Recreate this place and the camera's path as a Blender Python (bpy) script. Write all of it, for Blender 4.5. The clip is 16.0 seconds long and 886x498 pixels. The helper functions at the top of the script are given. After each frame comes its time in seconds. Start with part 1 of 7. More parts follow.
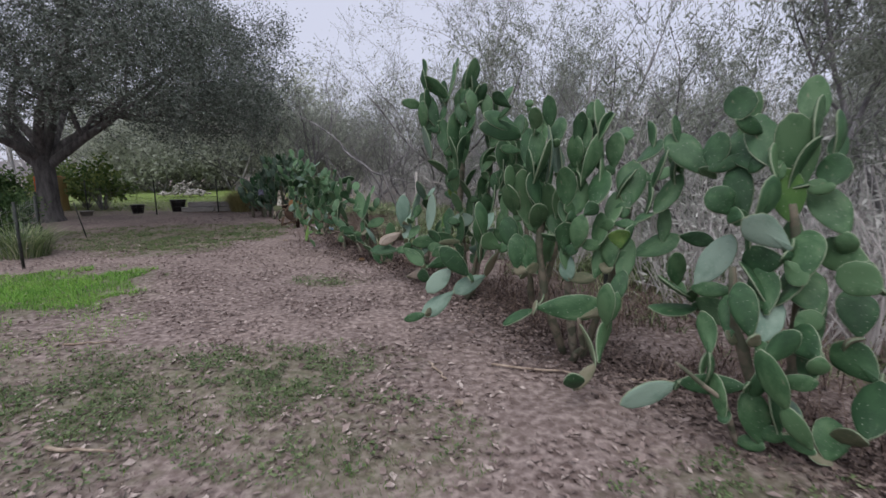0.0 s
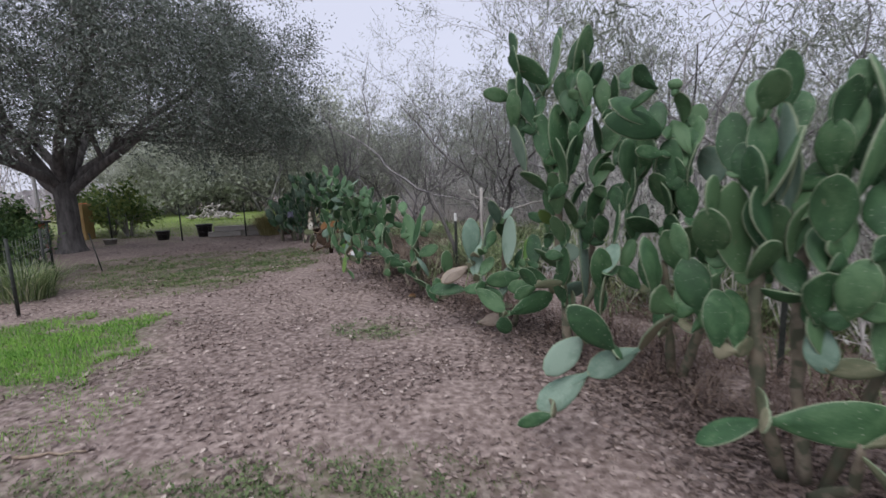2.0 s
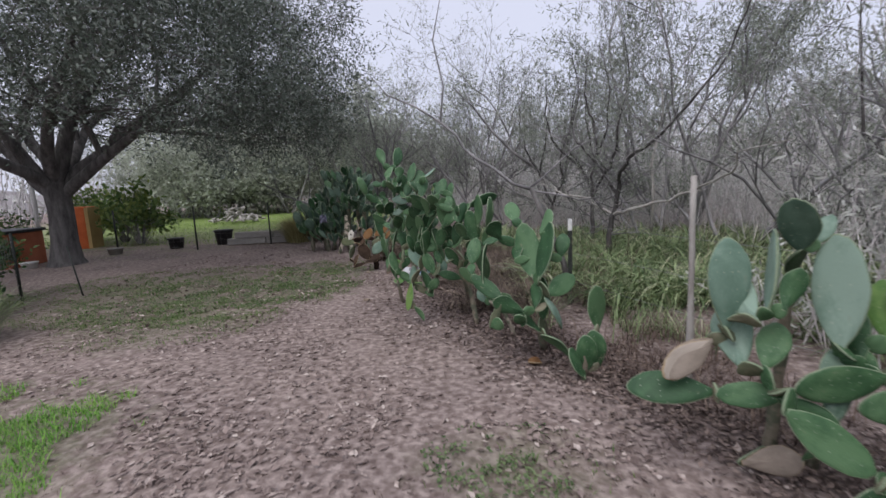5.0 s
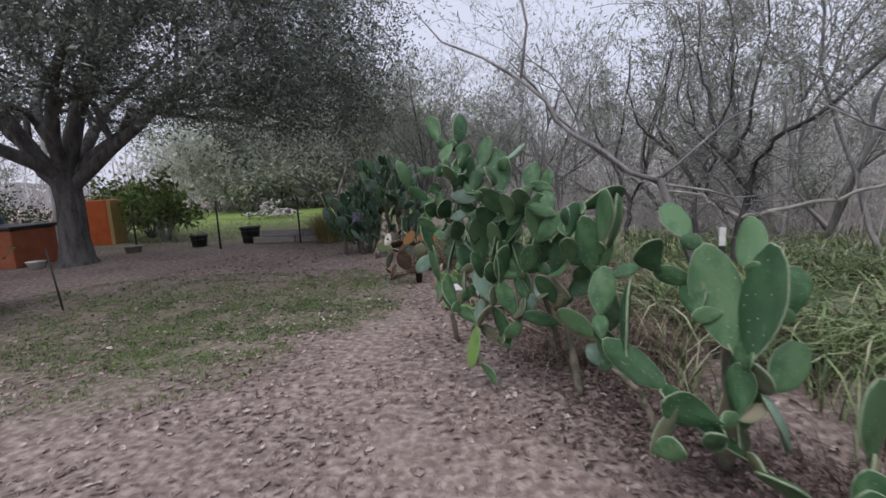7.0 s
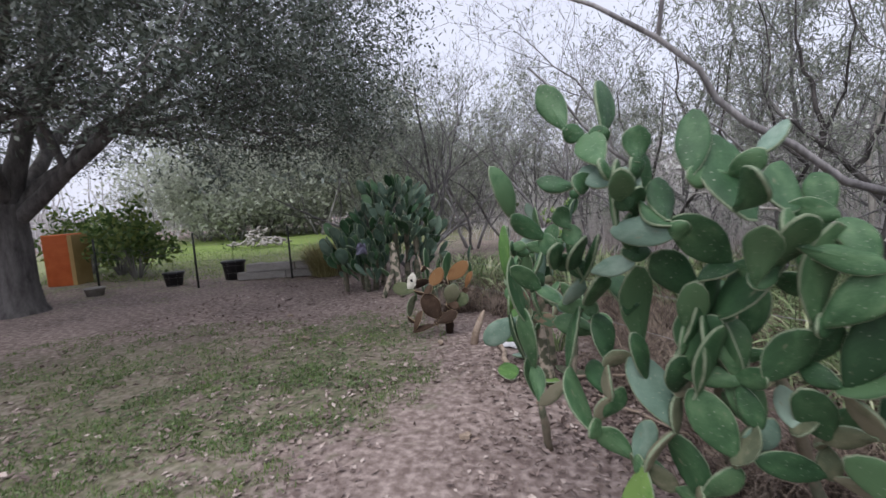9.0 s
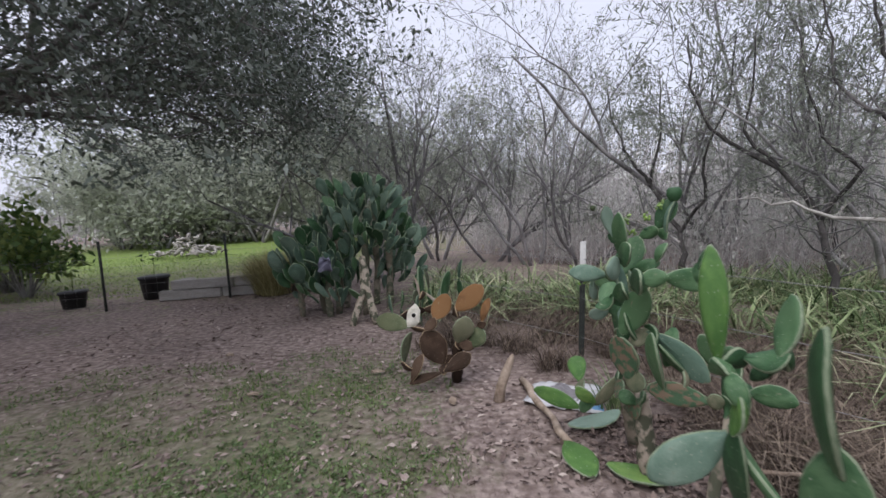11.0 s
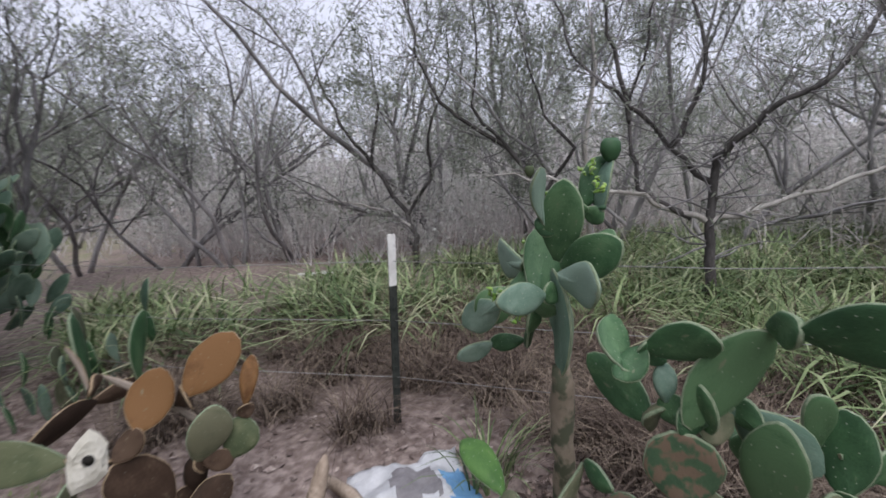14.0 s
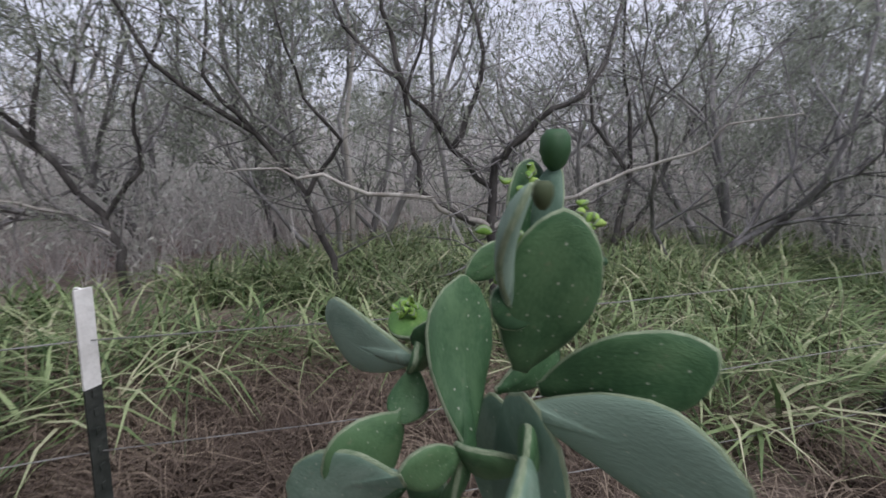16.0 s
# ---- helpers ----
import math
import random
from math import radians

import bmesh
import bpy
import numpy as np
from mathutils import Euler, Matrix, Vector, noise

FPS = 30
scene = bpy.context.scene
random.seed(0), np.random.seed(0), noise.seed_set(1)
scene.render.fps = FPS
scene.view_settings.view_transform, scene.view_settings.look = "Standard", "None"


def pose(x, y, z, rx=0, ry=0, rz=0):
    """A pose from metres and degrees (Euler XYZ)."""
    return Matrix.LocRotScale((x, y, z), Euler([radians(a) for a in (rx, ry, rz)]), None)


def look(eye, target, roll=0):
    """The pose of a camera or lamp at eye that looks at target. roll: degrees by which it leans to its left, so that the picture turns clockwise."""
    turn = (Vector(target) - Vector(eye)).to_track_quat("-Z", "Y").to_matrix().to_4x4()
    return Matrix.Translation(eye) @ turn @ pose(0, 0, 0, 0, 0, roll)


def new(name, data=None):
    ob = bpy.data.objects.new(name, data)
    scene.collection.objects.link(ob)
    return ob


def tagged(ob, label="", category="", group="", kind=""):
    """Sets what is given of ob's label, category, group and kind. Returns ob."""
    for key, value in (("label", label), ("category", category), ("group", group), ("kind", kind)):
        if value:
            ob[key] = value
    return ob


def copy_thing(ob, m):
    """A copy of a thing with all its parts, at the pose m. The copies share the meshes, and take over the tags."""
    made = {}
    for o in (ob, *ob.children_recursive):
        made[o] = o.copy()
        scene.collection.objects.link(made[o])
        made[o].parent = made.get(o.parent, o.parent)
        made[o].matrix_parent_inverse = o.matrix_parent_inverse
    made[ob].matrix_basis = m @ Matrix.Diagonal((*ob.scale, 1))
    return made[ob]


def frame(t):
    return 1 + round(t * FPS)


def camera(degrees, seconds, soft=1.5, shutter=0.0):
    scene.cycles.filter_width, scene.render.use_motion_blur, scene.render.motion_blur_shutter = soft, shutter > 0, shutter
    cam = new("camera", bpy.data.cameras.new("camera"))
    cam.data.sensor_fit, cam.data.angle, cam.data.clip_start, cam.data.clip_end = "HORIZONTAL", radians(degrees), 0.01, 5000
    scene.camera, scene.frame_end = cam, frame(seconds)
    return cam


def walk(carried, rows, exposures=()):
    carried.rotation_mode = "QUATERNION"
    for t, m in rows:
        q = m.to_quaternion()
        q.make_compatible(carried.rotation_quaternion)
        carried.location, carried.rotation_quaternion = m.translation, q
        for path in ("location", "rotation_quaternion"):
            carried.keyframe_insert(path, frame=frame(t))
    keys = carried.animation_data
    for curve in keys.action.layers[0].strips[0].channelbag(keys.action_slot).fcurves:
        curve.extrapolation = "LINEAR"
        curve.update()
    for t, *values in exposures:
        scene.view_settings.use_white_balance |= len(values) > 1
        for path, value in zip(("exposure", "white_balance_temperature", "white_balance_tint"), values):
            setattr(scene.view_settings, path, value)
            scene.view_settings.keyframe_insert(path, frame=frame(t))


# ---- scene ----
cam = camera(87.5, 16.0, soft=1.55, shutter=0.4)
METRES, EYE, TILT, LEAN, TURN = 11.4, 1.5, 0.0, 0.0, 0.0
ROWS = [
    (0.0, 0.0, 0.0, 0.0, -0.03, -10.14, 0.14),
    (0.5, -0.0041, 0.028, 0.0013, 1.08, -10.27, 0.21),
    (1.0, -0.0175, 0.0572, -0.0008, 0.62, -9.98, 0.4),
    (1.5, -0.0337, 0.0853, 0.0023, 0.89, -9.49, 1.05),
    (2.0, -0.0475, 0.12, 0.0023, 2.92, -8.48, 2.09),
    (2.5, -0.0663, 0.1522, -0.0005, 3.33, -8.0, 2.29),
    (3.0, -0.0823, 0.186, 0.0002, 2.81, -7.52, 2.13),
    (3.5, -0.0952, 0.2254, -0.0014, 3.11, -7.25, 1.95),
    (4.0, -0.1123, 0.2601, -0.0046, 3.55, -7.69, 2.09),
    (4.5, -0.1279, 0.2943, -0.0032, 4.61, -8.12, 2.47),
    (7.0, -0.1814, 0.4756, -0.0075, 10.86, -8.8, 2.4),
    (7.5, -0.1981, 0.5046, -0.0049, 11.56, -8.63, 2.82),
    (8.0, -0.2096, 0.5376, -0.0066, 12.75, -8.04, 3.48),
    (8.5, -0.2258, 0.5661, -0.0075, 12.0, -7.59, 3.41),
    (9.0, -0.2474, 0.5886, -0.0057, 9.32, -6.22, 3.83),
    (11.5, -0.3199, 0.7209, -0.0082, -1.42, -5.82, 2.52),
    (12.0, -0.3319, 0.7427, -0.0119, -7.18, -7.0, 2.07),
    (12.5, -0.342, 0.764, -0.0121, -13.41, -8.49, 1.86),
    (13.0, -0.3404, 0.7886, -0.0125, -18.84, -8.82, 2.44),
    (13.5, -0.3355, 0.8091, -0.0133, -26.99, -9.71, 2.27),
    (14.0, -0.3305, 0.8362, -0.012, -36.82, -9.56, 3.45),
    (14.5, -0.3188, 0.855, -0.0119, -42.01, -10.11, 2.44),
    (15.0, -0.3018, 0.8708, -0.0101, -50.41, -10.54, 1.55),
    (15.5, -0.2939, 0.8865, -0.0105, -60.53, -11.34, 0.66),
    (16.0, -0.2908, 0.9048, -0.0097, -68.86, -11.45, 0.19),
]
walk(cam, [(t, pose(0, 0, EYE, TILT, LEAN, TURN) @ pose(METRES * x, METRES * y, METRES * z, 90 + pitch, roll, yaw)) for t, x, y, z, yaw, pitch, roll in ROWS], exposures=[(0.0, 0.23), (1.5, 0.33), (3.5, 0.37), (8.0, 0.34), (9.0, 0.6), (11.5, 0.57), (12.5, 0.7), (14.0, 0.6), (14.5, 0.55), (16.0, 0.5)])

# ---- light: overcast sky, soft high sun behind cloud ----
world = bpy.data.worlds.new("overcast")
scene.world = world
world.use_nodes = True
wn = world.node_tree.nodes
wl = world.node_tree.links
sky = wn.new("ShaderNodeTexSky")
sky.sky_type = "NISHITA"
sky.sun_disc = False
sky.sun_elevation = radians(50)
sky.sun_rotation = radians(200)
sky.dust_density = 4.0
veil = wn.new("ShaderNodeMix")
veil.data_type = "RGBA"
veil.inputs["Factor"].default_value = 0.86
veil.inputs["B"].default_value = (5.85, 6.0, 7.25, 1)
wl.new(sky.outputs["Color"], veil.inputs["A"])
wl.new(veil.outputs["Result"], wn["Background"].inputs["Color"])
wn["Background"].inputs["Strength"].default_value = 0.105
sun = new("sun", bpy.data.lights.new("sun", "SUN"))
sun.data.energy, sun.data.angle, sun.data.color = 1.5, radians(50), (1.0, 0.97, 0.98)
sun.matrix_basis = look((0, 0, 30), (0 + 30 * math.cos(radians(50)) * math.sin(radians(200)) * -0.8, 30 * math.cos(radians(50)) * math.cos(radians(200)) * -0.8, 0))


# ---- materials ----
def material(name, ramp, scale=8.0, rough=0.85, bump=0.3, detail=6.0, island=0.0, obj=0.0, spec=0.3, fine=60.0, stretch=None, bump_scale=1.0):
    """A surface with a colour ramp driven by noise at two scales, and relief."""
    m = bpy.data.materials.new(name)
    m.use_nodes = True
    n, l = m.node_tree.nodes, m.node_tree.links
    b = n["Principled BSDF"]
    b.inputs["Roughness"].default_value = rough
    b.inputs["Specular IOR Level"].default_value = spec
    co = n.new("ShaderNodeTexCoord")
    src = co.outputs["Object"]
    if stretch:
        mp = n.new("ShaderNodeMapping")
        mp.inputs["Scale"].default_value = stretch
        l.new(src, mp.inputs["Vector"])
        src = mp.outputs["Vector"]
    a = n.new("ShaderNodeTexNoise")
    a.inputs["Scale"].default_value, a.inputs["Detail"].default_value = scale, detail
    f = n.new("ShaderNodeTexNoise")
    f.inputs["Scale"].default_value, f.inputs["Detail"].default_value = fine, 3.0
    l.new(src, a.inputs["Vector"])
    l.new(src, f.inputs["Vector"])
    mix = n.new("ShaderNodeMath")
    mix.operation = "MULTIPLY_ADD"
    mix.inputs[1].default_value = 0.35
    l.new(f.outputs["Fac"], mix.inputs[0])
    sub = n.new("ShaderNodeMath")
    sub.operation = "SUBTRACT"
    sub.inputs[1].default_value = 0.175
    l.new(a.outputs["Fac"], sub.inputs[0])
    l.new(sub.outputs[0], mix.inputs[2])
    drive = mix.outputs[0]
    for on, node, socket in ((island, "ShaderNodeNewGeometry", "Random Per Island"), (obj, "ShaderNodeObjectInfo", "Random")):
        if on:
            g = n.new(node)
            add = n.new("ShaderNodeMath")
            add.operation = "MULTIPLY_ADD"
            add.inputs[1].default_value = on
            l.new(g.outputs[socket], add.inputs[0])
            s2 = n.new("ShaderNodeMath")
            s2.operation = "SUBTRACT"
            s2.inputs[1].default_value = on / 2
            l.new(drive, s2.inputs[0])
            l.new(s2.outputs[0], add.inputs[2])
            drive = add.outputs[0]
    r = n.new("ShaderNodeValToRGB")
    l.new(drive, r.inputs["Fac"])
    e = r.color_ramp.elements
    for i, (p, c) in enumerate(ramp):
        el = e[i] if i < 2 else e.new(p)
        el.position, el.color = p, (*c, 1)
    l.new(r.outputs["Color"], b.inputs["Base Color"])
    if bump:
        bp = n.new("ShaderNodeBump")
        bp.inputs["Strength"].default_value, bp.inputs["Distance"].default_value = bump, 0.02 * bump_scale
        l.new(mix.outputs[0], bp.inputs["Height"])
        l.new(bp.outputs["Normal"], b.inputs["Normal"])
    return m


def through_light(m, amount):
    """Thin leaves let some light through."""
    m.node_tree.nodes["Principled BSDF"].inputs["Subsurface Weight"].default_value = 0.0
    n, l = m.node_tree.nodes, m.node_tree.links
    t = n.new("ShaderNodeBsdfTranslucent")
    mx = n.new("ShaderNodeMixShader")
    mx.inputs["Fac"].default_value = amount
    ramp = next(x for x in n if x.type == "VALTORGB")
    l.new(ramp.outputs["Color"], t.inputs["Color"])
    l.new(n["Principled BSDF"].outputs[0], mx.inputs[1])
    l.new(t.outputs[0], mx.inputs[2])
    l.new(mx.outputs[0], n["Material Output"].inputs["Surface"])
    return m


def pad_material(name, dark, mid, light, dots=0.7, rough=0.58, blotch=None, wear_scale=4.5):
    m = material(name, [(0.2, dark), (0.75, light), (0.5, mid)], scale=2.2, rough=rough, bump=0.25, obj=0.55, fine=26.0, spec=0.25, bump_scale=0.6)
    n, l = m.node_tree.nodes, m.node_tree.links
    ramp = next(x for x in n if x.type == "VALTORGB")
    co = next(x for x in n if x.type == "TEX_COORD")
    mp = n.new("ShaderNodeMapping")
    mp.inputs["Scale"].default_value = (1.0, 1.6, 0.05)
    v = n.new("ShaderNodeTexVoronoi")
    v.inputs["Scale"].default_value = 6.0
    v.inputs["Randomness"].default_value = 0.35
    l.new(co.outputs["Object"], mp.inputs["Vector"])
    l.new(mp.outputs["Vector"], v.inputs["Vector"])
    dot = n.new("ShaderNodeMapRange")
    dot.inputs["From Min"].default_value, dot.inputs["From Max"].default_value = 0.05, 0.1
    dot.inputs["To Min"].default_value, dot.inputs["To Max"].default_value = dots, 0.0
    l.new(v.outputs["Distance"], dot.inputs["Value"])
    mx = n.new("ShaderNodeMix")
    mx.data_type = "RGBA"
    mx.inputs["B"].default_value = (0.42, 0.44, 0.36, 1)
    l.new(dot.outputs["Result"], mx.inputs["Factor"])
    l.new(ramp.outputs["Color"], mx.inputs["A"])
    out = mx.outputs["Result"]
    wear = n.new("ShaderNodeTexNoise")
    wear.inputs["Scale"].default_value, wear.inputs["Detail"].default_value = wear_scale, 5.0
    l.new(co.outputs["Object"], wear.inputs["Vector"])
    wr = n.new("ShaderNodeMapRange")
    wr.inputs["From Min"].default_value, wr.inputs["From Max"].default_value = (0.66, 0.74) if not blotch else (0.47, 0.56)
    wr.inputs["To Max"].default_value = 0.55 if not blotch else 0.95
    l.new(wear.outputs["Fac"], wr.inputs["Value"])
    m2 = n.new("ShaderNodeMix")
    m2.data_type = "RGBA"
    m2.inputs["B"].default_value = (*(blotch or (0.2, 0.19, 0.13)), 1)
    l.new(wr.outputs["Result"], m2.inputs["Factor"])
    l.new(out, m2.inputs["A"])
    l.new(m2.outputs["Result"], n["Principled BSDF"].inputs["Base Color"])
    return m


PAD = {
    "": pad_material("cactus_skin", (0.026, 0.066, 0.03), (0.046, 0.108, 0.048), (0.088, 0.168, 0.08), rough=0.52),
    "pale": pad_material("cactus_skin_pale", (0.1, 0.17, 0.125), (0.15, 0.235, 0.18), (0.23, 0.32, 0.255)),
    "blue": pad_material("cactus_skin_blue", (0.048, 0.088, 0.06), (0.085, 0.14, 0.1), (0.145, 0.21, 0.158)),
    "lime": pad_material("cactus_skin_young", (0.055, 0.13, 0.035), (0.09, 0.19, 0.05), (0.16, 0.27, 0.075)),
    "brown": pad_material("cactus_skin_dead", (0.028, 0.017, 0.011), (0.052, 0.032, 0.021), (0.095, 0.062, 0.042), 0.2, 0.8),
    "bud": pad_material("cactus_new_growth", (0.12, 0.24, 0.04), (0.2, 0.35, 0.07), (0.32, 0.46, 0.12), 0.1),
    "rust": pad_material("cactus_skin_rust", (0.05, 0.023, 0.009), (0.1, 0.047, 0.017), (0.17, 0.088, 0.034), 0.2, 0.75),
    "dull": pad_material("cactus_skin_dull", (0.06, 0.068, 0.042), (0.09, 0.1, 0.06), (0.14, 0.14, 0.088), 0.3, 0.75),
    "olive": pad_material("cactus_skin_olive", (0.045, 0.064, 0.031), (0.072, 0.092, 0.046), (0.115, 0.13, 0.07), 0.3, 0.7),
    "scar": pad_material("cactus_skin_scarred", (0.05, 0.1, 0.055), (0.07, 0.13, 0.07), (0.1, 0.16, 0.09), 0.4, 0.75, (0.19, 0.135, 0.095)),
    "joint": pad_material("cactus_skin_old", (0.08, 0.1, 0.06), (0.13, 0.14, 0.085), (0.2, 0.19, 0.13), 0.25, 0.8),
}
PAD["dead"] = pad_material("cactus_skin_bleached", (0.2, 0.165, 0.135), (0.28, 0.235, 0.195), (0.38, 0.33, 0.28), 0.1, 0.85)
# paler rim: spines and areoles, with sky light painted in as well
M_RIM_LIT = material("cactus_rim_lit", [(0.3, (0.13, 0.19, 0.11)), (0.7, (0.31, 0.36, 0.25))], 9, 0.8, 0.3, fine=40)
M_RIM_DRY = material("cactus_rim_dry", [(0.3, (0.2, 0.14, 0.08)), (0.7, (0.42, 0.33, 0.22))], 9, 0.8, 0.3, fine=40)
M_STEM = pad_material("cactus_trunk_bark", (0.11, 0.1, 0.07), (0.19, 0.165, 0.125), (0.3, 0.265, 0.21), 0.1, 0.9, (0.1, 0.11, 0.075), 11.0)
M_STEM_SCAR = pad_material("cactus_trunk_scarred", (0.2, 0.165, 0.125), (0.32, 0.27, 0.21), (0.43, 0.37, 0.3), 0.1, 0.9, (0.075, 0.085, 0.055), 15.0)
M_BARK = material("mesquite_bark", [(0.3, (0.11, 0.105, 0.108)), (0.7, (0.4, 0.386, 0.39)), (0.5, (0.23, 0.221, 0.224))], 5, 0.95, 0.8, obj=0.2, stretch=(1, 1, 0.25))
M_BARK_DARK = material("mesquite_bark_dark", [(0.3, (0.034, 0.031, 0.03)), (0.7, (0.13, 0.122, 0.118)), (0.5, (0.068, 0.063, 0.061))], 7, 0.95, 0.8, stretch=(1, 1, 0.3))
# distant garden leaf, paled so that the colour stands in for haze
M_HAZEBUSH = through_light(material("far_garden_leaf_hazed", [(0.15, (0.36, 0.39, 0.32)), (0.9, (0.52, 0.55, 0.47)), (0.5, (0.44, 0.47, 0.39))], 1.5, 0.8, 0, island=0.7), 0.45)
M_YELLOW = through_light(material("straw_yellow_grass", [(0.1, (0.2, 0.19, 0.08)), (0.95, (0.55, 0.5, 0.28)), (0.5, (0.36, 0.33, 0.15))], 2, 0.6, 0, island=0.9), 0.25)
M_BARK_PALE = material("dead_wood_grey", [(0.3, (0.26, 0.24, 0.22)), (0.7, (0.5, 0.48, 0.45))], 6, 0.9, 0.6, stretch=(1, 1, 0.3))
M_OAKBARK = material("oak_bark", [(0.3, (0.065, 0.062, 0.06)), (0.7, (0.19, 0.18, 0.175))], 9, 0.95, 1.0, stretch=(1, 1, 0.25), bump_scale=2)
M_OAKLEAF = through_light(material("oak_leaf", [(0.15, (0.05, 0.068, 0.05)), (0.9, (0.22, 0.25, 0.215)), (0.5, (0.098, 0.124, 0.096))], 3, 0.45, 0, island=0.7, spec=0.5), 0.15)
M_LEAF = through_light(material("mesquite_leaf", [(0.15, (0.16, 0.18, 0.14)), (0.9, (0.42, 0.45, 0.38)), (0.5, (0.265, 0.295, 0.235))], 2, 0.7, 0, island=0.7), 0.45)
M_SHRUB = through_light(material("shrub_leaf", [(0.15, (0.03, 0.07, 0.025)), (0.9, (0.16, 0.22, 0.08)), (0.5, (0.07, 0.13, 0.045))], 2, 0.6, 0, island=0.7), 0.25)
M_SHRUB2 = through_light(material("garden_shrub_leaf", [(0.15, (0.06, 0.12, 0.035)), (0.9, (0.28, 0.33, 0.1)), (0.5, (0.13, 0.2, 0.06))], 2, 0.6, 0, island=0.7), 0.25)
M_GRASS = through_light(material("green_grass", [(0.15, (0.06, 0.12, 0.03)), (0.9, (0.2, 0.27, 0.09)), (0.5, (0.11, 0.19, 0.05))], 2, 0.6, 0, island=0.7), 0.25)
M_TURF = through_light(material("bright_turf", [(0.15, (0.08, 0.22, 0.03)), (0.9, (0.3, 0.5, 0.1)), (0.5, (0.17, 0.37, 0.06))], 2, 0.6, 0, island=0.7), 0.25)
M_LAWN = through_light(material("lawn_blade", [(0.15, (0.11, 0.19, 0.05)), (0.9, (0.36, 0.43, 0.16)), (0.5, (0.22, 0.32, 0.09))], 2, 0.6, 0, island=0.7), 0.25)
M_TALL = through_light(material("tall_grass", [(0.1, (0.055, 0.1, 0.035)), (0.97, (0.56, 0.56, 0.38)), (0.5, (0.19, 0.265, 0.115)), (0.78, (0.34, 0.42, 0.215))], 2, 0.5, 0, island=0.9), 0.25)
M_STRAW = material("dry_straw", [(0.1, (0.06, 0.043, 0.034)), (0.95, (0.29, 0.235, 0.18)), (0.5, (0.12, 0.09, 0.072))], 2, 0.85, 0, island=0.9)
M_DRYBRUSH = material("dry_reddish_brush", [(0.1, (0.055, 0.036, 0.03)), (0.95, (0.26, 0.2, 0.155)), (0.5, (0.115, 0.078, 0.063))], 2, 0.9, 0, island=0.9)
M_LITTER = material("dry_leaf", [(0.05, (0.13, 0.097, 0.087)), (0.98, (0.48, 0.412, 0.37)), (0.5, (0.225, 0.175, 0.158)), (0.84, (0.31, 0.248, 0.224))], 20, 0.85, 0, island=0.95)
M_MULCH = material("damp_leaf_mulch", [(0.1, (0.05, 0.036, 0.032)), (0.95, (0.26, 0.2, 0.17)), (0.5, (0.135, 0.102, 0.09))], 20, 0.85, 0, island=0.9)
M_WEED = through_light(material("low_weed_leaf", [(0.15, (0.06, 0.1, 0.04)), (0.9, (0.21, 0.27, 0.13)), (0.5, (0.115, 0.17, 0.07))], 3, 0.6, 0, island=0.7), 0.2)
M_STEEL = material("dark_post_paint", [(0.3, (0.02, 0.025, 0.022)), (0.7, (0.05, 0.055, 0.05))], 20, 0.6, 0.3)
M_WHITE = material("white_post_paint", [(0.3, (0.62, 0.62, 0.6)), (0.7, (0.8, 0.8, 0.78))], 15, 0.6, 0.2)
M_WIRE = material("galvanised_wire", [(0.3, (0.2, 0.2, 0.2)), (0.7, (0.35, 0.35, 0.35))], 20, 0.5, 0)
M_PLASTIC = material("black_plastic", [(0.3, (0.015, 0.015, 0.017)), (0.7, (0.035, 0.035, 0.037))], 9, 0.5, 0.1)
M_TIMBER = material("weathered_timber", [(0.3, (0.2, 0.19, 0.175)), (0.7, (0.42, 0.4, 0.375))], 4, 0.9, 0.6, stretch=(0.3, 1, 1))
M_BAG = material("white_sack_plastic", [(0.3, (0.42, 0.43, 0.45)), (0.7, (0.6, 0.61, 0.63))], 6, 0.45, 0.3)
M_BAGGREY = material("sack_print_grey", [(0.3, (0.16, 0.15, 0.16)), (0.7, (0.26, 0.25, 0.26))], 12, 0.5, 0.2)
M_BAGBLUE = material("sack_print_blue", [(0.3, (0.1, 0.25, 0.5)), (0.7, (0.2, 0.4, 0.62))], 12, 0.5, 0.2)
M_RUST = material("rust_red_paint", [(0.3, (0.3, 0.09, 0.045)), (0.7, (0.42, 0.14, 0.07))], 4, 0.7, 0.3)
M_ORANGE = material("orange_plastic", [(0.3, (0.5, 0.11, 0.03)), (0.7, (0.62, 0.16, 0.05))], 4, 0.6, 0.2)
M_TAN = material("tan_side", [(0.3, (0.42, 0.29, 0.12)), (0.7, (0.52, 0.37, 0.17))], 4, 0.7, 0.2)
M_BLUE = material("blue_plastic", [(0.3, (0.06, 0.12, 0.36)), (0.7, (0.09, 0.17, 0.45))], 4, 0.5, 0.2)
M_PURPLE = material("faded_purple_cloth", [(0.3, (0.12, 0.12, 0.17)), (0.7, (0.22, 0.22, 0.29))], 9, 0.8, 0.4)
M_BLEACH = material("bleached_pad", [(0.3, (0.5, 0.48, 0.4)), (0.7, (0.74, 0.72, 0.64))], 14, 0.8, 0.6)
M_PEEL = material("peeling_branch_bark", [(0.3, (0.2, 0.15, 0.11)), (0.7, (0.44, 0.36, 0.29))], 12, 0.9, 0.8)
M_HOLE_DARK = material("painted_hole_dark", [(0.3, (0.01, 0.01, 0.01)), (0.7, (0.02, 0.018, 0.015))], 9, 0.9, 0.2)
# undergrowth twigs: lightened, with the haze of the woods in the colour
M_HAZEBRUSH = material("bare_twig_brush_hazed", [(0.2, (0.46, 0.43, 0.42)), (0.8, (0.7, 0.665, 0.655))], 2.0, 0.9, 0, island=0.7)
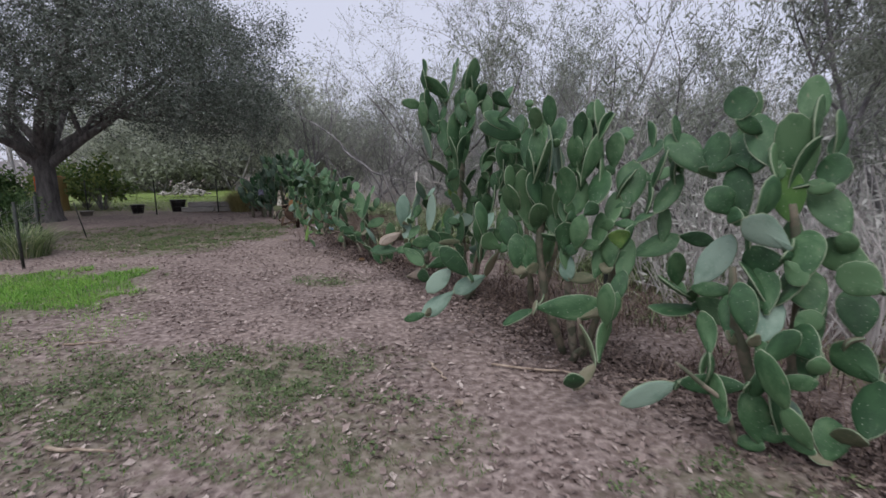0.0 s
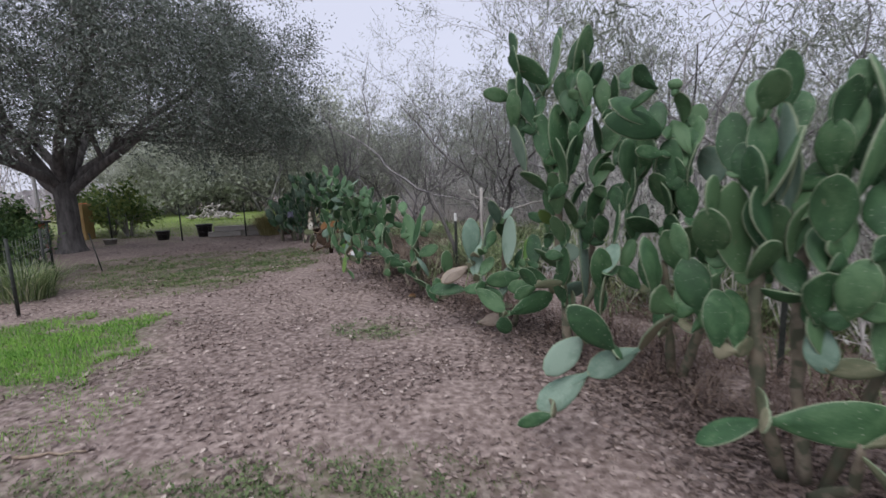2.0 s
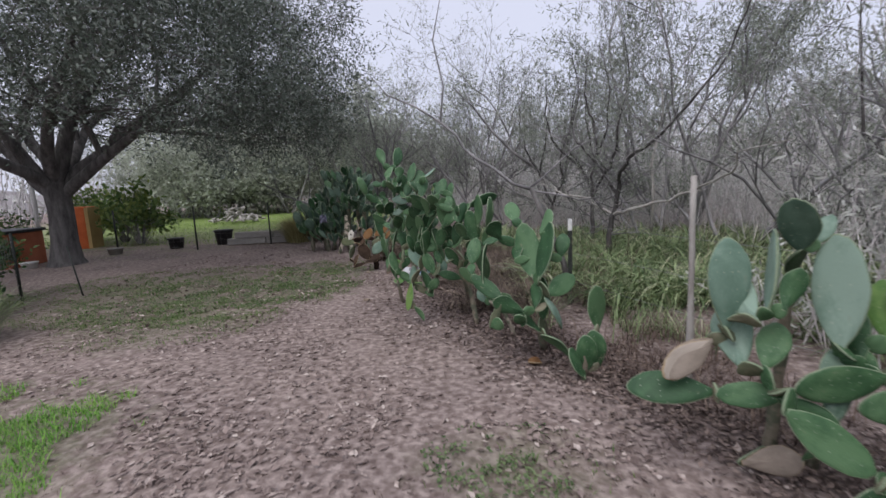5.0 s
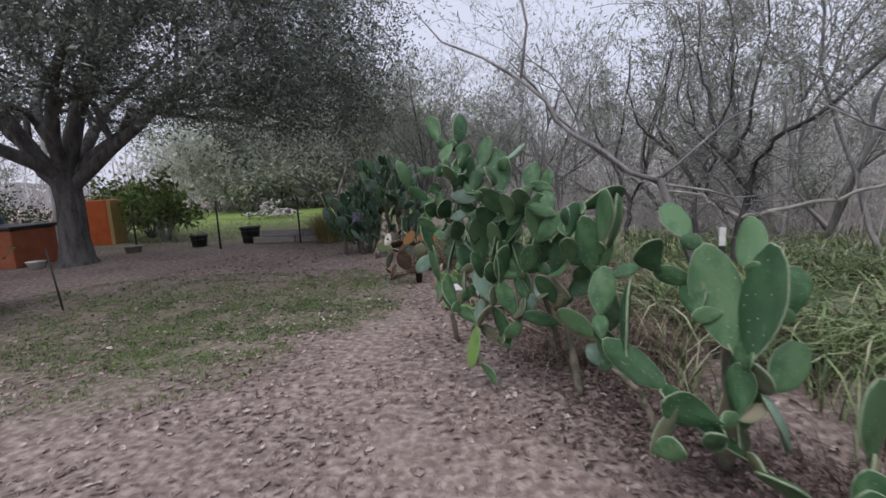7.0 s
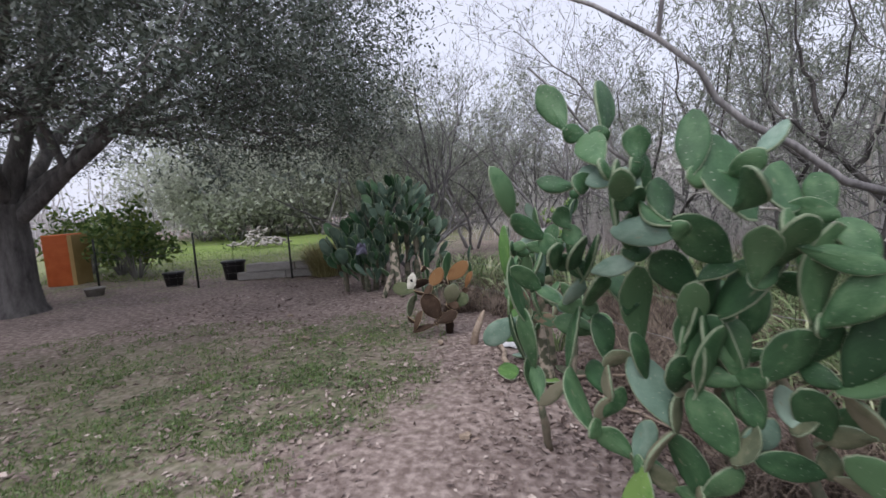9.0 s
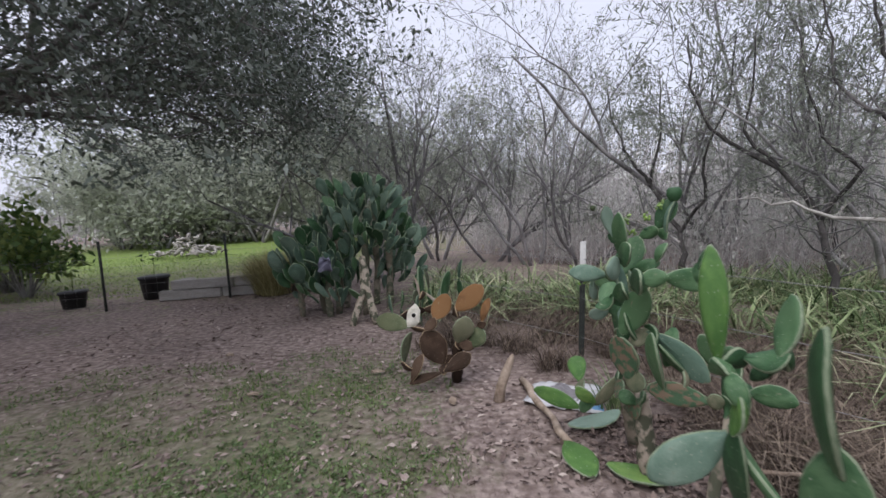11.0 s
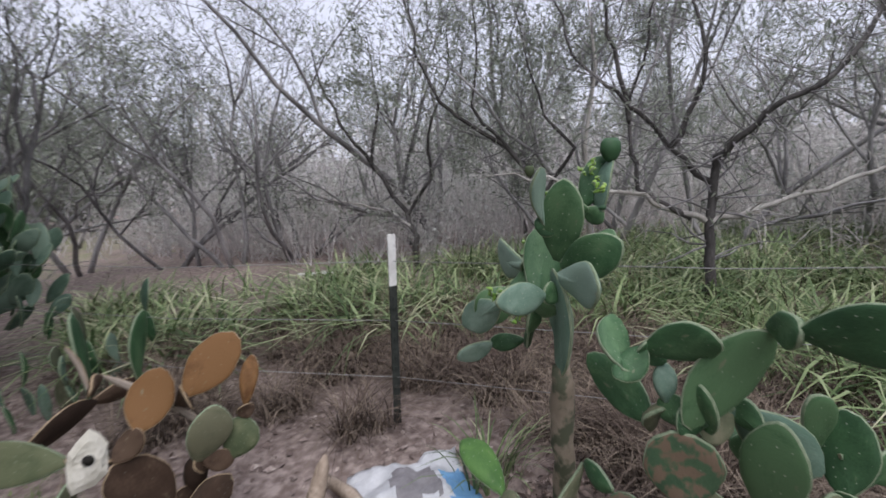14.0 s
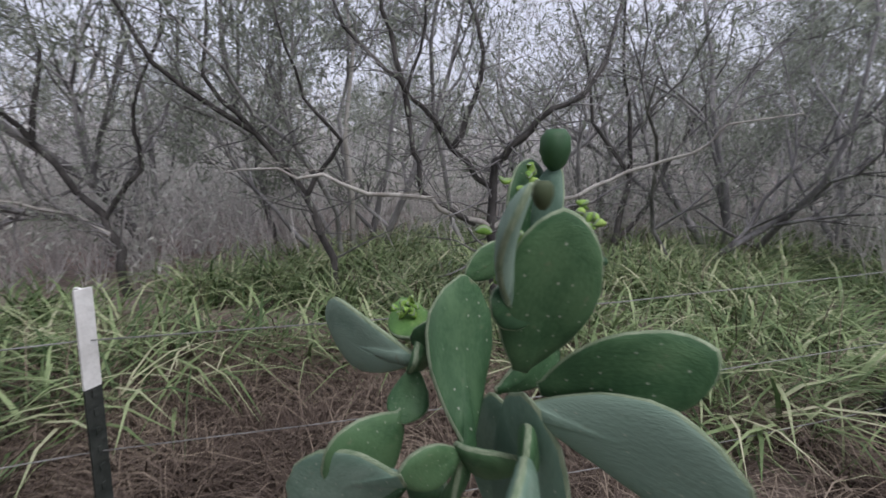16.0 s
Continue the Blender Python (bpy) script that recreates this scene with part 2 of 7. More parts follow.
# far bark and leaf: distance haze is put into these pale greys
M_HAZE = material("far_bark_painted_haze", [(0.3, (0.46, 0.44, 0.445)), (0.7, (0.7, 0.675, 0.685))], 1.0, 1.0, 0, island=0.5)
M_HAZELEAF = material("far_leaf_painted_haze", [(0.2, (0.42, 0.43, 0.4)), (0.8, (0.66, 0.67, 0.64))], 1.0, 1.0, 0, island=0.7)
# thicket leaves carry painted haze in their pale grey-green
M_HAZETHICKET = through_light(material("thicket_leaf_hazed", [(0.15, (0.36, 0.365, 0.335)), (0.9, (0.66, 0.67, 0.625)), (0.5, (0.51, 0.52, 0.48))], 2, 0.8, 0, island=0.7), 0.35)
# backdrop woods: the same haze, painted into the grey
M_FARHAZE = material("distant_woods_painted_haze", [(0.3, (0.28, 0.265, 0.27)), (0.7, (0.52, 0.5, 0.51)), (0.5, (0.4, 0.385, 0.39))], 0.8, 1.0, 0, stretch=(1, 1, 0.25), fine=3.0)


def ground_material():
    m = bpy.data.materials.new("bare_soil_and_turf")
    m.use_nodes = True
    n, l = m.node_tree.nodes, m.node_tree.links
    b = n["Principled BSDF"]
    b.inputs["Roughness"].default_value, b.inputs["Specular IOR Level"].default_value = 0.95, 0.15
    geo = n.new("ShaderNodeNewGeometry")

    def noise_at(scale, detail=6.0):
        t = n.new("ShaderNodeTexNoise")
        t.inputs["Scale"].default_value, t.inputs["Detail"].default_value = scale, detail
        l.new(geo.outputs["Position"], t.inputs["Vector"])
        return t.outputs["Fac"]

    def ramp(fac, stops):
        r = n.new("ShaderNodeValToRGB")
        for i, (p, c) in enumerate(stops):
            el = r.color_ramp.elements[i] if i < 2 else r.color_ramp.elements.new(p)
            el.position, el.color = p, (*c, 1)
        l.new(fac, r.inputs["Fac"])
        return r.outputs["Color"]

    def mix(fac, a, c):
        x = n.new("ShaderNodeMix")
        x.data_type = "RGBA"
        l.new(fac, x.inputs["Factor"])
        l.new(a, x.inputs["A"])
        l.new(c, x.inputs["B"])
        return x.outputs["Result"]

    soil = ramp(noise_at(17, 14), [(0.36, (0.1, 0.07, 0.062)), (0.66, (0.42, 0.35, 0.32)), (0.5, (0.222, 0.176, 0.16))])
    damp = ramp(noise_at(0.9), [(0.35, (0.15, 0.118, 0.11)), (0.7, (0.36, 0.292, 0.258))])
    half = n.new("ShaderNodeValue")
    half.outputs[0].default_value = 0.38
    soil = mix(half.outputs[0], soil, damp)
    turf = ramp(noise_at(25, 8), [(0.3, (0.05, 0.08, 0.028)), (0.7, (0.2, 0.2, 0.12)), (0.5, (0.1, 0.13, 0.055))])
    lawn = ramp(noise_at(6, 8), [(0.3, (0.11, 0.18, 0.045)), (0.7, (0.27, 0.33, 0.11)), (0.5, (0.18, 0.26, 0.07))])
    edge, grain = noise_at(1.6), noise_at(9)

    def patch(cx, cy, rx, ry, power=1.0):
        mp = n.new("ShaderNodeMapping")
        mp.vector_type = "TEXTURE"
        mp.inputs["Location"].default_value, mp.inputs["Scale"].default_value = (cx, cy, 0), (rx, ry, 1000)
        l.new(geo.outputs["Position"], mp.inputs["Vector"])
        ln = n.new("ShaderNodeVectorMath")
        ln.operation = "LENGTH"
        l.new(mp.outputs["Vector"], ln.inputs[0])
        s = n.new("ShaderNodeMath")
        s.operation = "ADD"
        l.new(ln.outputs["Value"], s.inputs[0])
        l.new(edge, s.inputs[1])
        g = n.new("ShaderNodeMath")
        g.operation = "MULTIPLY_ADD"
        g.inputs[1].default_value = 1.6
        l.new(grain, g.inputs[0])
        l.new(s.outputs[0], g.inputs[2])
        r = n.new("ShaderNodeMapRange")
        r.inputs["From Min"].default_value, r.inputs["From Max"].default_value = 1.7, 2.5
        r.inputs["To Min"].default_value, r.inputs["To Max"].default_value = power * 0.55, 0.0
        l.new(g.outputs[0], r.inputs["Value"])
        return r.outputs["Result"]

    col = soil
    for p in GRASS_PATCHES:
        col = mix(patch(*p[:4], p[4]), col, turf)
    col = mix(patch(-15.0, 27.0, 11.0, 11.0, 1.75), col, lawn)
    l.new(col, b.inputs["Base Color"])
    bp = n.new("ShaderNodeBump")
    bp.inputs["Strength"].default_value, bp.inputs["Distance"].default_value = 0.5, 0.012
    l.new(noise_at(48, 14), bp.inputs["Height"])
    l.new(bp.outputs["Normal"], b.inputs["Normal"])
    return m


# grass on the bare yard: centre, half axes, strength
GRASS_PATCHES = [
    (-4.95, 5.4, 1.25, 1.35, 1.0), (-2.3, 3.0, 1.5, 0.6, 0.7), (-0.6, 2.3, 0.8, 0.5, 0.7), (-6.3, 10.2, 2.4, 1.7, 0.8),
    (-4.6, 10.6, 0.9, 1.8, 0.8), (-5.4, 8.7, 1.2, 1.0, 0.7), (-1.5, 6.0, 0.5, 0.35, 0.5), (1.4, 1.7, 0.7, 0.5, 0.7), (-4.2, 3.5, 1.0, 0.7, 0.6), (-3.0, 2.2, 1.6, 0.7, 0.6), (-1.2, 3.3, 0.9, 0.5, 0.6),
]


# ---- mesh helpers ----
class Geo:
    """Collects tubes, blades and leaves for one mesh."""

    def __init__(self):
        self.v, self.f = [], []

    def tube(self, points, radii, sides=5, cap=True):
        pts = [Vector(p) for p in points]
        start = len(self.v)
        ref = Vector((0.3, 0.9, 0.2))
        for i, p in enumerate(pts):
            d = (pts[min(i + 1, len(pts) - 1)] - pts[max(i - 1, 0)]).normalized()
            u = d.cross(ref)
            u = u.normalized() if u.length > 0.05 else d.orthogonal().normalized()
            w = d.cross(u)
            for k in range(sides):
                a = 2 * math.pi * k / sides
                self.v.append(p + (u * math.cos(a) + w * math.sin(a)) * radii[i])
        for i in range(len(pts) - 1):
            for k in range(sides):
                a, b = start + i * sides + k, start + i * sides + (k + 1) % sides
                self.f.append((a, b, b + sides, a + sides))
        if cap:
            self.f.append(tuple(start + k for k in reversed(range(sides))))
            e = start + (len(pts) - 1) * sides
            self.f.append(tuple(e + k for k in range(sides)))

    def arrays(self, verts, faces):
        base = len(self.v)
        self.v.extend(verts.tolist())
        self.f.extend((faces + base).tolist())

    def leaves(self, centre, axis, side, length, width):
        """Diamond leaves, folded a little along the middle."""
        n = len(centre)
        axis = axis / (np.linalg.norm(axis, axis=1, keepdims=True) + 1e-9)
        side = np.cross(axis, side)
        side /= np.linalg.norm(side, axis=1, keepdims=True) + 1e-9
        up = np.cross(side, axis)
        L, W = length[:, None], width[:, None]
        v = np.stack([centre, centre + axis * L * 0.45 + side * W / 2 + up * W * 0.15, centre + axis * L, centre + axis * L * 0.45 - side * W / 2 + up * W * 0.15], 1).reshape(-1, 3)
        self.arrays(v, np.arange(n * 4).reshape(n, 4))

    def blades(self, root, height, width, lean, heading, segs=3, curl=1.0):
        """Tapering, bending grass blades."""
        n = len(root)
        h = np.stack([np.cos(heading), np.sin(heading), np.zeros(n)], 1)
        s = np.stack([-np.sin(heading), np.cos(heading), np.zeros(n)], 1)
        rows = []
        for i in range(segs + 1):
            k = i / segs
            out = lean * (k * 0.35 + 0.65 * k ** 2) * height
            upz = height * (k - curl * 0.45 * lean * k ** 3)
            c = root + h * out[:, None] + np.array([0, 0, 1.0]) * upz[:, None]
            w = (width * (1 - k) ** 0.6 / 2)[:, None] if i < segs else np.zeros((n, 1))
            rows += [c - s * w, c + s * w] if i < segs else [c]
        v = np.stack(rows, 1)
        m = v.shape[1]
        base = (np.arange(n) * m)[:, None]
        q = np.concatenate([base + np.array([[2 * i, 2 * i + 1, 2 * i + 3, 2 * i + 2]]) for i in range(segs - 1)]) if segs > 1 else None
        start = len(self.v)
        self.v.extend(v.reshape(-1, 3).tolist())
        if q is not None:
            self.f.extend((q + start).tolist())
        t = base + np.array([[2 * segs - 2, 2 * segs - 1, 2 * segs]])
        self.f.extend((t + start).tolist())

    def box(self, lo, hi):
        s = len(self.v)
        for z in (lo[2], hi[2]):
            for x, y in ((lo[0], lo[1]), (hi[0], lo[1]), (hi[0], hi[1]), (lo[0], hi[1])):
                self.v.append(Vector((x, y, z)))
        for f in ((3, 2, 1, 0), (4, 5, 6, 7), (0, 1, 5, 4), (1, 2, 6, 5), (2, 3, 7, 6), (3, 0, 4, 7)):
            self.f.append(tuple(s + i for i in f))

    def mesh(self, name, mat, smooth=True):
        me = bpy.data.meshes.new(name)
        me.from_pydata([tuple(v) for v in self.v], [], self.f)
        me.materials.append(mat)
        if smooth:
            me.polygons.foreach_set("use_smooth", [True] * len(me.polygons))
        me.update()
        return me


def part(name, geo, mat, parent, label="", smooth=True):
    me = geo.mesh(name, mat, smooth) if isinstance(geo, Geo) else geo
    ob = new(name, me)
    ob.parent = parent
    return tagged(ob, label=label)


def thing(name, at, label, category, group="", kind="", rz=0.0):
    ob = new(name)
    ob.empty_display_size = 0.1
    ob.matrix_basis = pose(*at, 0, 0, rz)
    return tagged(ob, label, category, group, kind)


def soften(ob, width=0.01, segments=2):
    mod = ob.modifiers.new("bevel", "BEVEL")
    mod.width, mod.segments = width, segments
    return ob


def relief(x, y):
    return 0.025 * noise.noise((x * 0.9, y * 0.9, 3.1)) + 0.012 * noise.noise((x * 3.1, y * 3.1, 7.7))


# ---- ground: one sheet to the horizon ----
def ground_sheet():
    xs = sorted({-900, -300, -120, -60, *[-40 + i * 1.0 for i in range(26)], *[-14 + i * 0.16 for i in range(125)], *[6 + i * 1.0 for i in range(40)], 60, 120, 300, 900})
    ys = sorted({-900, -300, -120, -60, *[-30 + i * 1.5 for i in range(20)], *[0 + i * 0.16 for i in range(125)], *[20 + i * 1.5 for i in range(30)], 120, 300, 900})
    g = Geo()
    for y in ys:
        for x in xs:
            far = max(abs(x), abs(y)) > 58
            g.v.append(Vector((x, y, 0 if far else relief(x, y))))
    w = len(xs)
    for j in range(len(ys) - 1):
        for i in range(w - 1):
            a = j * w + i
            g.f.append((a, a + 1, a + 1 + w, a + w))
    ob = new("ground", g.mesh("ground", ground_material()))
    return tagged(ob, "bare pinkish-brown yard soil with patchy grass and leaf litter", "ground", kind="structure")


ground_sheet()


# ---- prickly pears ----
def pad_mesh(seed, egg, bend):
    """One cactus pad of unit length and width: a lens with a thick rim, narrow at its base, with small bumps along the rim."""
    r = random.Random(seed)
    g = Geo()
    around, rings = 28, (1.0, 0.968, 0.86, 0.62, 0.32)
    wob = [r.uniform(-0.02, 0.025) for _ in range(around)]
    ph = r.uniform(0, 6)

    def outline(k):
        a = 2 * math.pi * k / around
        y = 0.5 - 0.5 * math.cos(a)
        half = 0.5 * math.sin(math.pi * y ** egg) ** 0.56 if 0 < y < 1 else 0.0
        half = max(half, 0.09 if y < 0.04 else 0.0)
        x = half * (1 if a < math.pi else -1)
        return x * (1 + wob[k]), y * (1 + wob[k] * 0.6)

    pts = [outline(k) for k in range(around)]
    cx, cy = 0.0, 0.56
    for side in (1, -1):
        for j, q in enumerate(rings):
            if side == -1 and j == 0:
                continue
            for k in range(around):
                x, y = cx + (pts[k][0] - cx) * q, cy + (pts[k][1] - cy) * q
                t = 0.0 if j == 0 else 0.5 * (1 - q ** 5) ** 0.5 + 0.22 * (1 - q)
                z = side * t + 0.5 * bend * ((y - 0.5) ** 2 * 4 - 0.5) + 0.14 * math.sin(5 * x + 3.5 * y + ph)
                g.v.append(Vector((x, y, z)))
        g.v.append(Vector((cx, cy, side * 0.68 - bend * 0.25 + 0.14 * math.sin(3.5 * cy + ph))))
    n = around
    top = lambda j, k: j * n + k % n
    ctop = 5 * n
    low = lambda j, k: (k % n) if j == 0 else ctop + 1 + (j - 1) * n + k % n
    clow = ctop + 1 + 4 * n
    for k in range(n):
        for j in range(4):
            g.f.append((top(j, k), top(j, k + 1), top(j + 1, k + 1), top(j + 1, k)))
            g.f.append((low(j, k + 1), low(j, k), low(j + 1, k), low(j + 1, k + 1)))
        g.f.append((top(4, k), top(4, k + 1), ctop))
        g.f.append((low(4, k + 1), low(4, k), clow))
    return g


PAD_GEO = [pad_mesh(s, e, b) for s, e, b in ((1, 1.15, 0.6), (2, 1.35, -1.4), (3, 1.05, 1.8), (4, 1.25, -0.7), (5, 1.5, 2.0))]
PAD_MESH = {}
PLANTS = {}
rng_pad = random.Random(11)


def cactus(at, label="tall dark-green prickly pear cactus with woody trunk, in bare soil"):
    ob = thing("prickly_pear_cactus", at, label, "cactus", "cactus hedge along the yard")
    PLANTS[ob] = {"limbs": [], "pads": []}
    return ob


def place_pad(plant, a, b, width, azimuth, tone="", thick=None):
    a, b = Vector(a), Vector(b)
    axis = (b - a).normalized()
    face = Vector((math.cos(radians(azimuth)), math.sin(radians(azimuth)), 0.12))
    face = face - axis * face.dot(axis)
    face = face.normalized() if face.length > 0.1 else axis.orthogonal().normalized()
    side = axis.cross(face)
    k = rng_pad.randrange(5)
    if (k, tone) not in PAD_MESH:
        me = PAD_MESH[k, tone] = PAD_GEO[k].mesh("pad", PAD[tone])
        me.materials.append(M_RIM_DRY if tone in ("brown", "rust", "dead") else M_RIM_LIT)
        for p in me.polygons:
            if (p.index % 10) in (0, 1):
                p.material_index = 1
    t = thick or 0.017 + 0.055 * width
    m = Matrix((side * width, axis * (b - a).length, face * t)).transposed().to_4x4()
    m.translation = a - Vector(plant.location)
    ob = part("pad", PAD_MESH[k, tone], None, plant, {"pale": "pale grey-green cactus pad", "lime": "young bright green cactus pad", "brown": "dead brown cactus pad", "rust": "rust-orange dried cactus pad", "olive": "yellowish olive cactus pad"}.get(tone, ""))
    ob.matrix_basis = m
    return ob


rng_turn = random.Random(23)


def pad(plant, a, b, width, azimuth, tone="", slim=False):
    """A pad from a to b. width: how wide it looks from the azimuth; a narrow look means a pad turned on its axis."""
    a, b = Vector(a), Vector(b)
    width = min(width, 0.2)
    long = (b - a).length
    if width > 0.55 * long and tone not in ("brown", "rust", "olive", "dull", "dead", "scar"):
        b += Vector((math.cos(radians(azimuth)), math.sin(radians(azimuth)), 0)) * min(0.13, math.sqrt((width / 0.5) ** 2 - long ** 2)) * rng_turn.choice((-1, 1, -1))
        long = (b - a).length
    full = width if tone == "dead" or slim else max(width, min(0.185, rng_turn.uniform(0.36, 0.45) * long))
    edge = 0.3 * full
    turn = math.degrees(math.acos(max(0.0, min(1.0, (width - edge) / (full - edge) if full > edge else 1.0)))) if width < full else rng_turn.uniform(8, 24)
    azimuth += turn * rng_turn.choice((-1, 1))
    place_pad(plant, a, b, full * 1.03, azimuth, tone)
    PLANTS[plant]["pads"].append((a, b, full, azimuth, tone))


def stem(plant, points, r0, r1, mat=None, name="trunk"):
    """A woody, jointed cactus trunk, swollen between its joints."""
    g = Geo()
    pts = [Vector(p) - Vector(plant.location) for p in points]
    fine, rad = [], []
    n = len(pts) - 1
    for i in range(n):
        for k in range(5):
            u = k / 5
            fine.append(pts[i].lerp(pts[i + 1], u) + Vector((rng_pad.uniform(-1, 1), rng_pad.uniform(-1, 1), 0)) * 0.006)
            rad.append((r0 + (r1 - r0) * (i + u) / n) * (0.84 + 0.26 * math.sin(math.pi * u)) * rng_pad.uniform(0.93, 1.07))
    fine.append(pts[-1])
    rad.append(r1 * 0.8)
    g.tube(fine, rad, 9)
    part(name, g, mat or M_STEM, plant, "woody grey-tan cactus trunk")
    PLANTS[plant]["limbs"] += [(Vector(points[i]), Vector(points[i + 1])) for i in range(n)]


def nearest(p, segs):
    best = None
    for a, b in segs:
        ab = b - a
        u = min(1, max(0, (p - a).dot(ab) / max(ab.length_squared, 1e-6)))
        q = a + ab * u
        d = (p - q).length
        if best is None or d < best[0]:
            best = (d, q)
    return best


def join_up(plant, extra=0, seed=1, spread=0.5, top=1.6, away=(0.7, 0.7), old="joint", low=0.5):
    """Old joints between pads that hang free, and further pads at the back of the plant."""
    r = random.Random(seed)
    info = PLANTS[plant]
    linked = list(info["limbs"]) or [(Vector(plant.location), Vector(plant.location) + Vector((0, 0, 0.2)))]
    todo = list(info["pads"])
    while todo:
        d, i, q = min((*(lambda nd: (nd[0], i, nd[1]))(nearest(p[0], linked)),) for i, p in enumerate(todo))
        a, b, w, az, tone = todo.pop(i)
        linked.append((a, b))
        if d > 0.04:
            steps = max(1, round(d / 0.3))
            for s in range(steps):
                place_pad(plant, q.lerp(a, s / steps), q.lerp(a, (s + 1) / steps) + (a - q).normalized() * 0.02, min(0.16, max(0.07, w * 0.6)), az + r.uniform(-70, 70), old if old != "joint" or (a.z < 0.8 and r.random() < 0.6) else "")
    hosts = [p for p in info["pads"] if p[1].z > low] or info["pads"]
    for _ in range(extra):
        a, b, w, az, tone = r.choice(hosts)
        s = b.lerp(a, r.uniform(0.0, 0.4))
        d = Vector((r.uniform(-0.45, 0.45) + away[0] * 0.15, r.uniform(-0.45, 0.45) + away[1] * 0.15, r.uniform(0.7, 1.2))).normalized()
        L = r.uniform(0.2, 0.34)
        e = s + d * L
        if e.z > top or (s - Vector(plant.location)).xy.length > spread + 0.35:
            continue
        p = (s, e, L * r.uniform(0.36, 0.5), r.uniform(0, 360), "")
        place_pad(plant, *p)
        hosts.append(p)


def spring_buds(plant, a, count, seed, colour="bud"):
    """Small knobbly new growth at the edge of a pad."""
    r = random.Random(seed)
    for _ in range(count):
        s = Vector(a) + Vector((r.uniform(-1, 1), r.uniform(-1, 1), r.uniform(-1, 1))) * 0.022
        e = s + Vector((r.uniform(-1, 1), r.uniform(-1, 1), r.uniform(0, 1.4))).normalized() * r.uniform(0.014, 0.03)
        place_pad(plant, s, e, 0.013, r.uniform(0, 360), colour, 0.011)


end_a = cactus((-2.66, 10.42, 0.0))
pad(end_a, (-2.68, 10.44, 1.07), (-2.71, 10.37, 1.32), 0.13, -137)
pad(end_a, (-2.72, 10.46, 1.19), (-2.77, 10.42, 1.36), 0.05, -142, "pale")
pad(end_a, (-2.47, 10.50, 1.21), (-2.38, 10.48, 1.38), 0.10, -111)
pad(end_a, (-2.70, 10.41, 1.06), (-2.72, 10.19, 1.15), 0.12, -143)
pad(end_a, (-2.69, 10.43, 1.03), (-2.84, 10.17, 1.06), 0.12, 193, "pale")
pad(end_a, (-2.70, 10.52, 0.93), (-2.64, 10.51, 1.17), 0.14, -148)
pad(end_a, (-2.76, 10.41, 0.99), (-2.97, 10.39, 1.02), 0.09, -131, "pale")
pad(end_a, (-2.64, 10.65, 0.94), (-2.71, 10.85, 0.85), 0.13, -113)
pad(end_a, (-2.77, 10.58, 0.93), (-2.74, 10.83, 0.80), 0.09, -106, "pale")
pad(end_a, (-2.64, 10.78, 0.71), (-2.74, 10.89, 0.64), 0.08, -110, "pale")
pad(end_a, (-2.59, 10.65, 1.01), (-2.41, 10.98, 1.00), 0.11, -139, "pale")
pad(end_a, (-2.51, 10.41, 1.04), (-2.55, 10.36, 1.15), 0.08, -155)
pad(end_a, (-2.59, 10.49, 0.74), (-2.62, 10.49, 1.00), 0.08, -136, "pale")
pad(end_a, (-2.68, 10.55, 0.83), (-2.57, 10.68, 0.73), 0.07, -127)
pad(end_a, (-2.57, 10.65, 1.05), (-2.44, 10.75, 1.07), 0.09, -134, "lime")
low_a = cactus((-0.3, 6.15, 0.0))
pad(low_a, (-0.57, 5.94, 0.42), (-0.96, 6.02, 0.42), 0.07, -105)
pad(low_a, (-0.34, 5.81, 0.47), (-0.60, 5.90, 0.43), 0.08, -112)
pad(low_a, (-0.43, 5.77, 0.50), (-0.23, 5.65, 0.38), 0.11, -116)
pad(low_a, (-0.48, 5.60, 0.51), (-0.23, 5.48, 0.32), 0.13, -117)
pad(low_a, (-0.20, 5.46, 0.30), (0.23, 5.64, 0.43), 0.16, -124)
pad(low_a, (-0.24, 5.44, 0.30), (-0.30, 5.36, 0.11), 0.15, -120)
pad(low_a, (-0.05, 5.68, 0.61), (-0.39, 5.70, 0.55), 0.11, -118)
pad(low_a, (-0.48, 5.91, 0.54), (-0.53, 5.97, 0.80), 0.17, -110, "pale")
pad(low_a, (-0.53, 5.97, 0.71), (-0.51, 6.02, 1.14), 0.18, -110, "pale")
pad(low_a, (-0.45, 5.87, 0.78), (-0.52, 6.01, 0.95), 0.14, -111, "pale")
pad(low_a, (-0.41, 5.87, 0.82), (-0.30, 6.05, 1.17), 0.06, -113, "pale")
pad(low_a, (-0.37, 5.84, 0.84), (-0.29, 5.86, 1.02), 0.10, -114)
pad(low_a, (-0.24, 5.96, 1.08), (-0.26, 6.00, 1.32), 0.16, -115, "blue")
pad(low_a, (-0.20, 5.93, 1.11), (-0.10, 5.99, 1.23), 0.08, -117, "pale")
pad(low_a, (-0.17, 5.78, 0.69), (-0.13, 5.90, 1.16), 0.23, -118, "pale")
pad(low_a, (-0.25, 5.67, 0.40), (-0.14, 5.84, 0.67), 0.13, -118, "blue")
pad(low_a, (-0.09, 5.77, 0.63), (-0.03, 5.93, 0.83), 0.10, -119)
pad(low_a, (-0.01, 5.76, 0.72), (0.07, 5.91, 0.95), 0.14, -121, "lime")
pad(low_a, (0.19, 5.64, 1.12), (0.02, 5.75, 1.18), 0.09, -124)
pad(low_a, (0.18, 5.63, 1.00), (0.18, 5.55, 1.30), 0.12, -126)
pad(low_a, (0.19, 5.71, 0.85), (0.15, 5.65, 1.03), 0.12, -125)
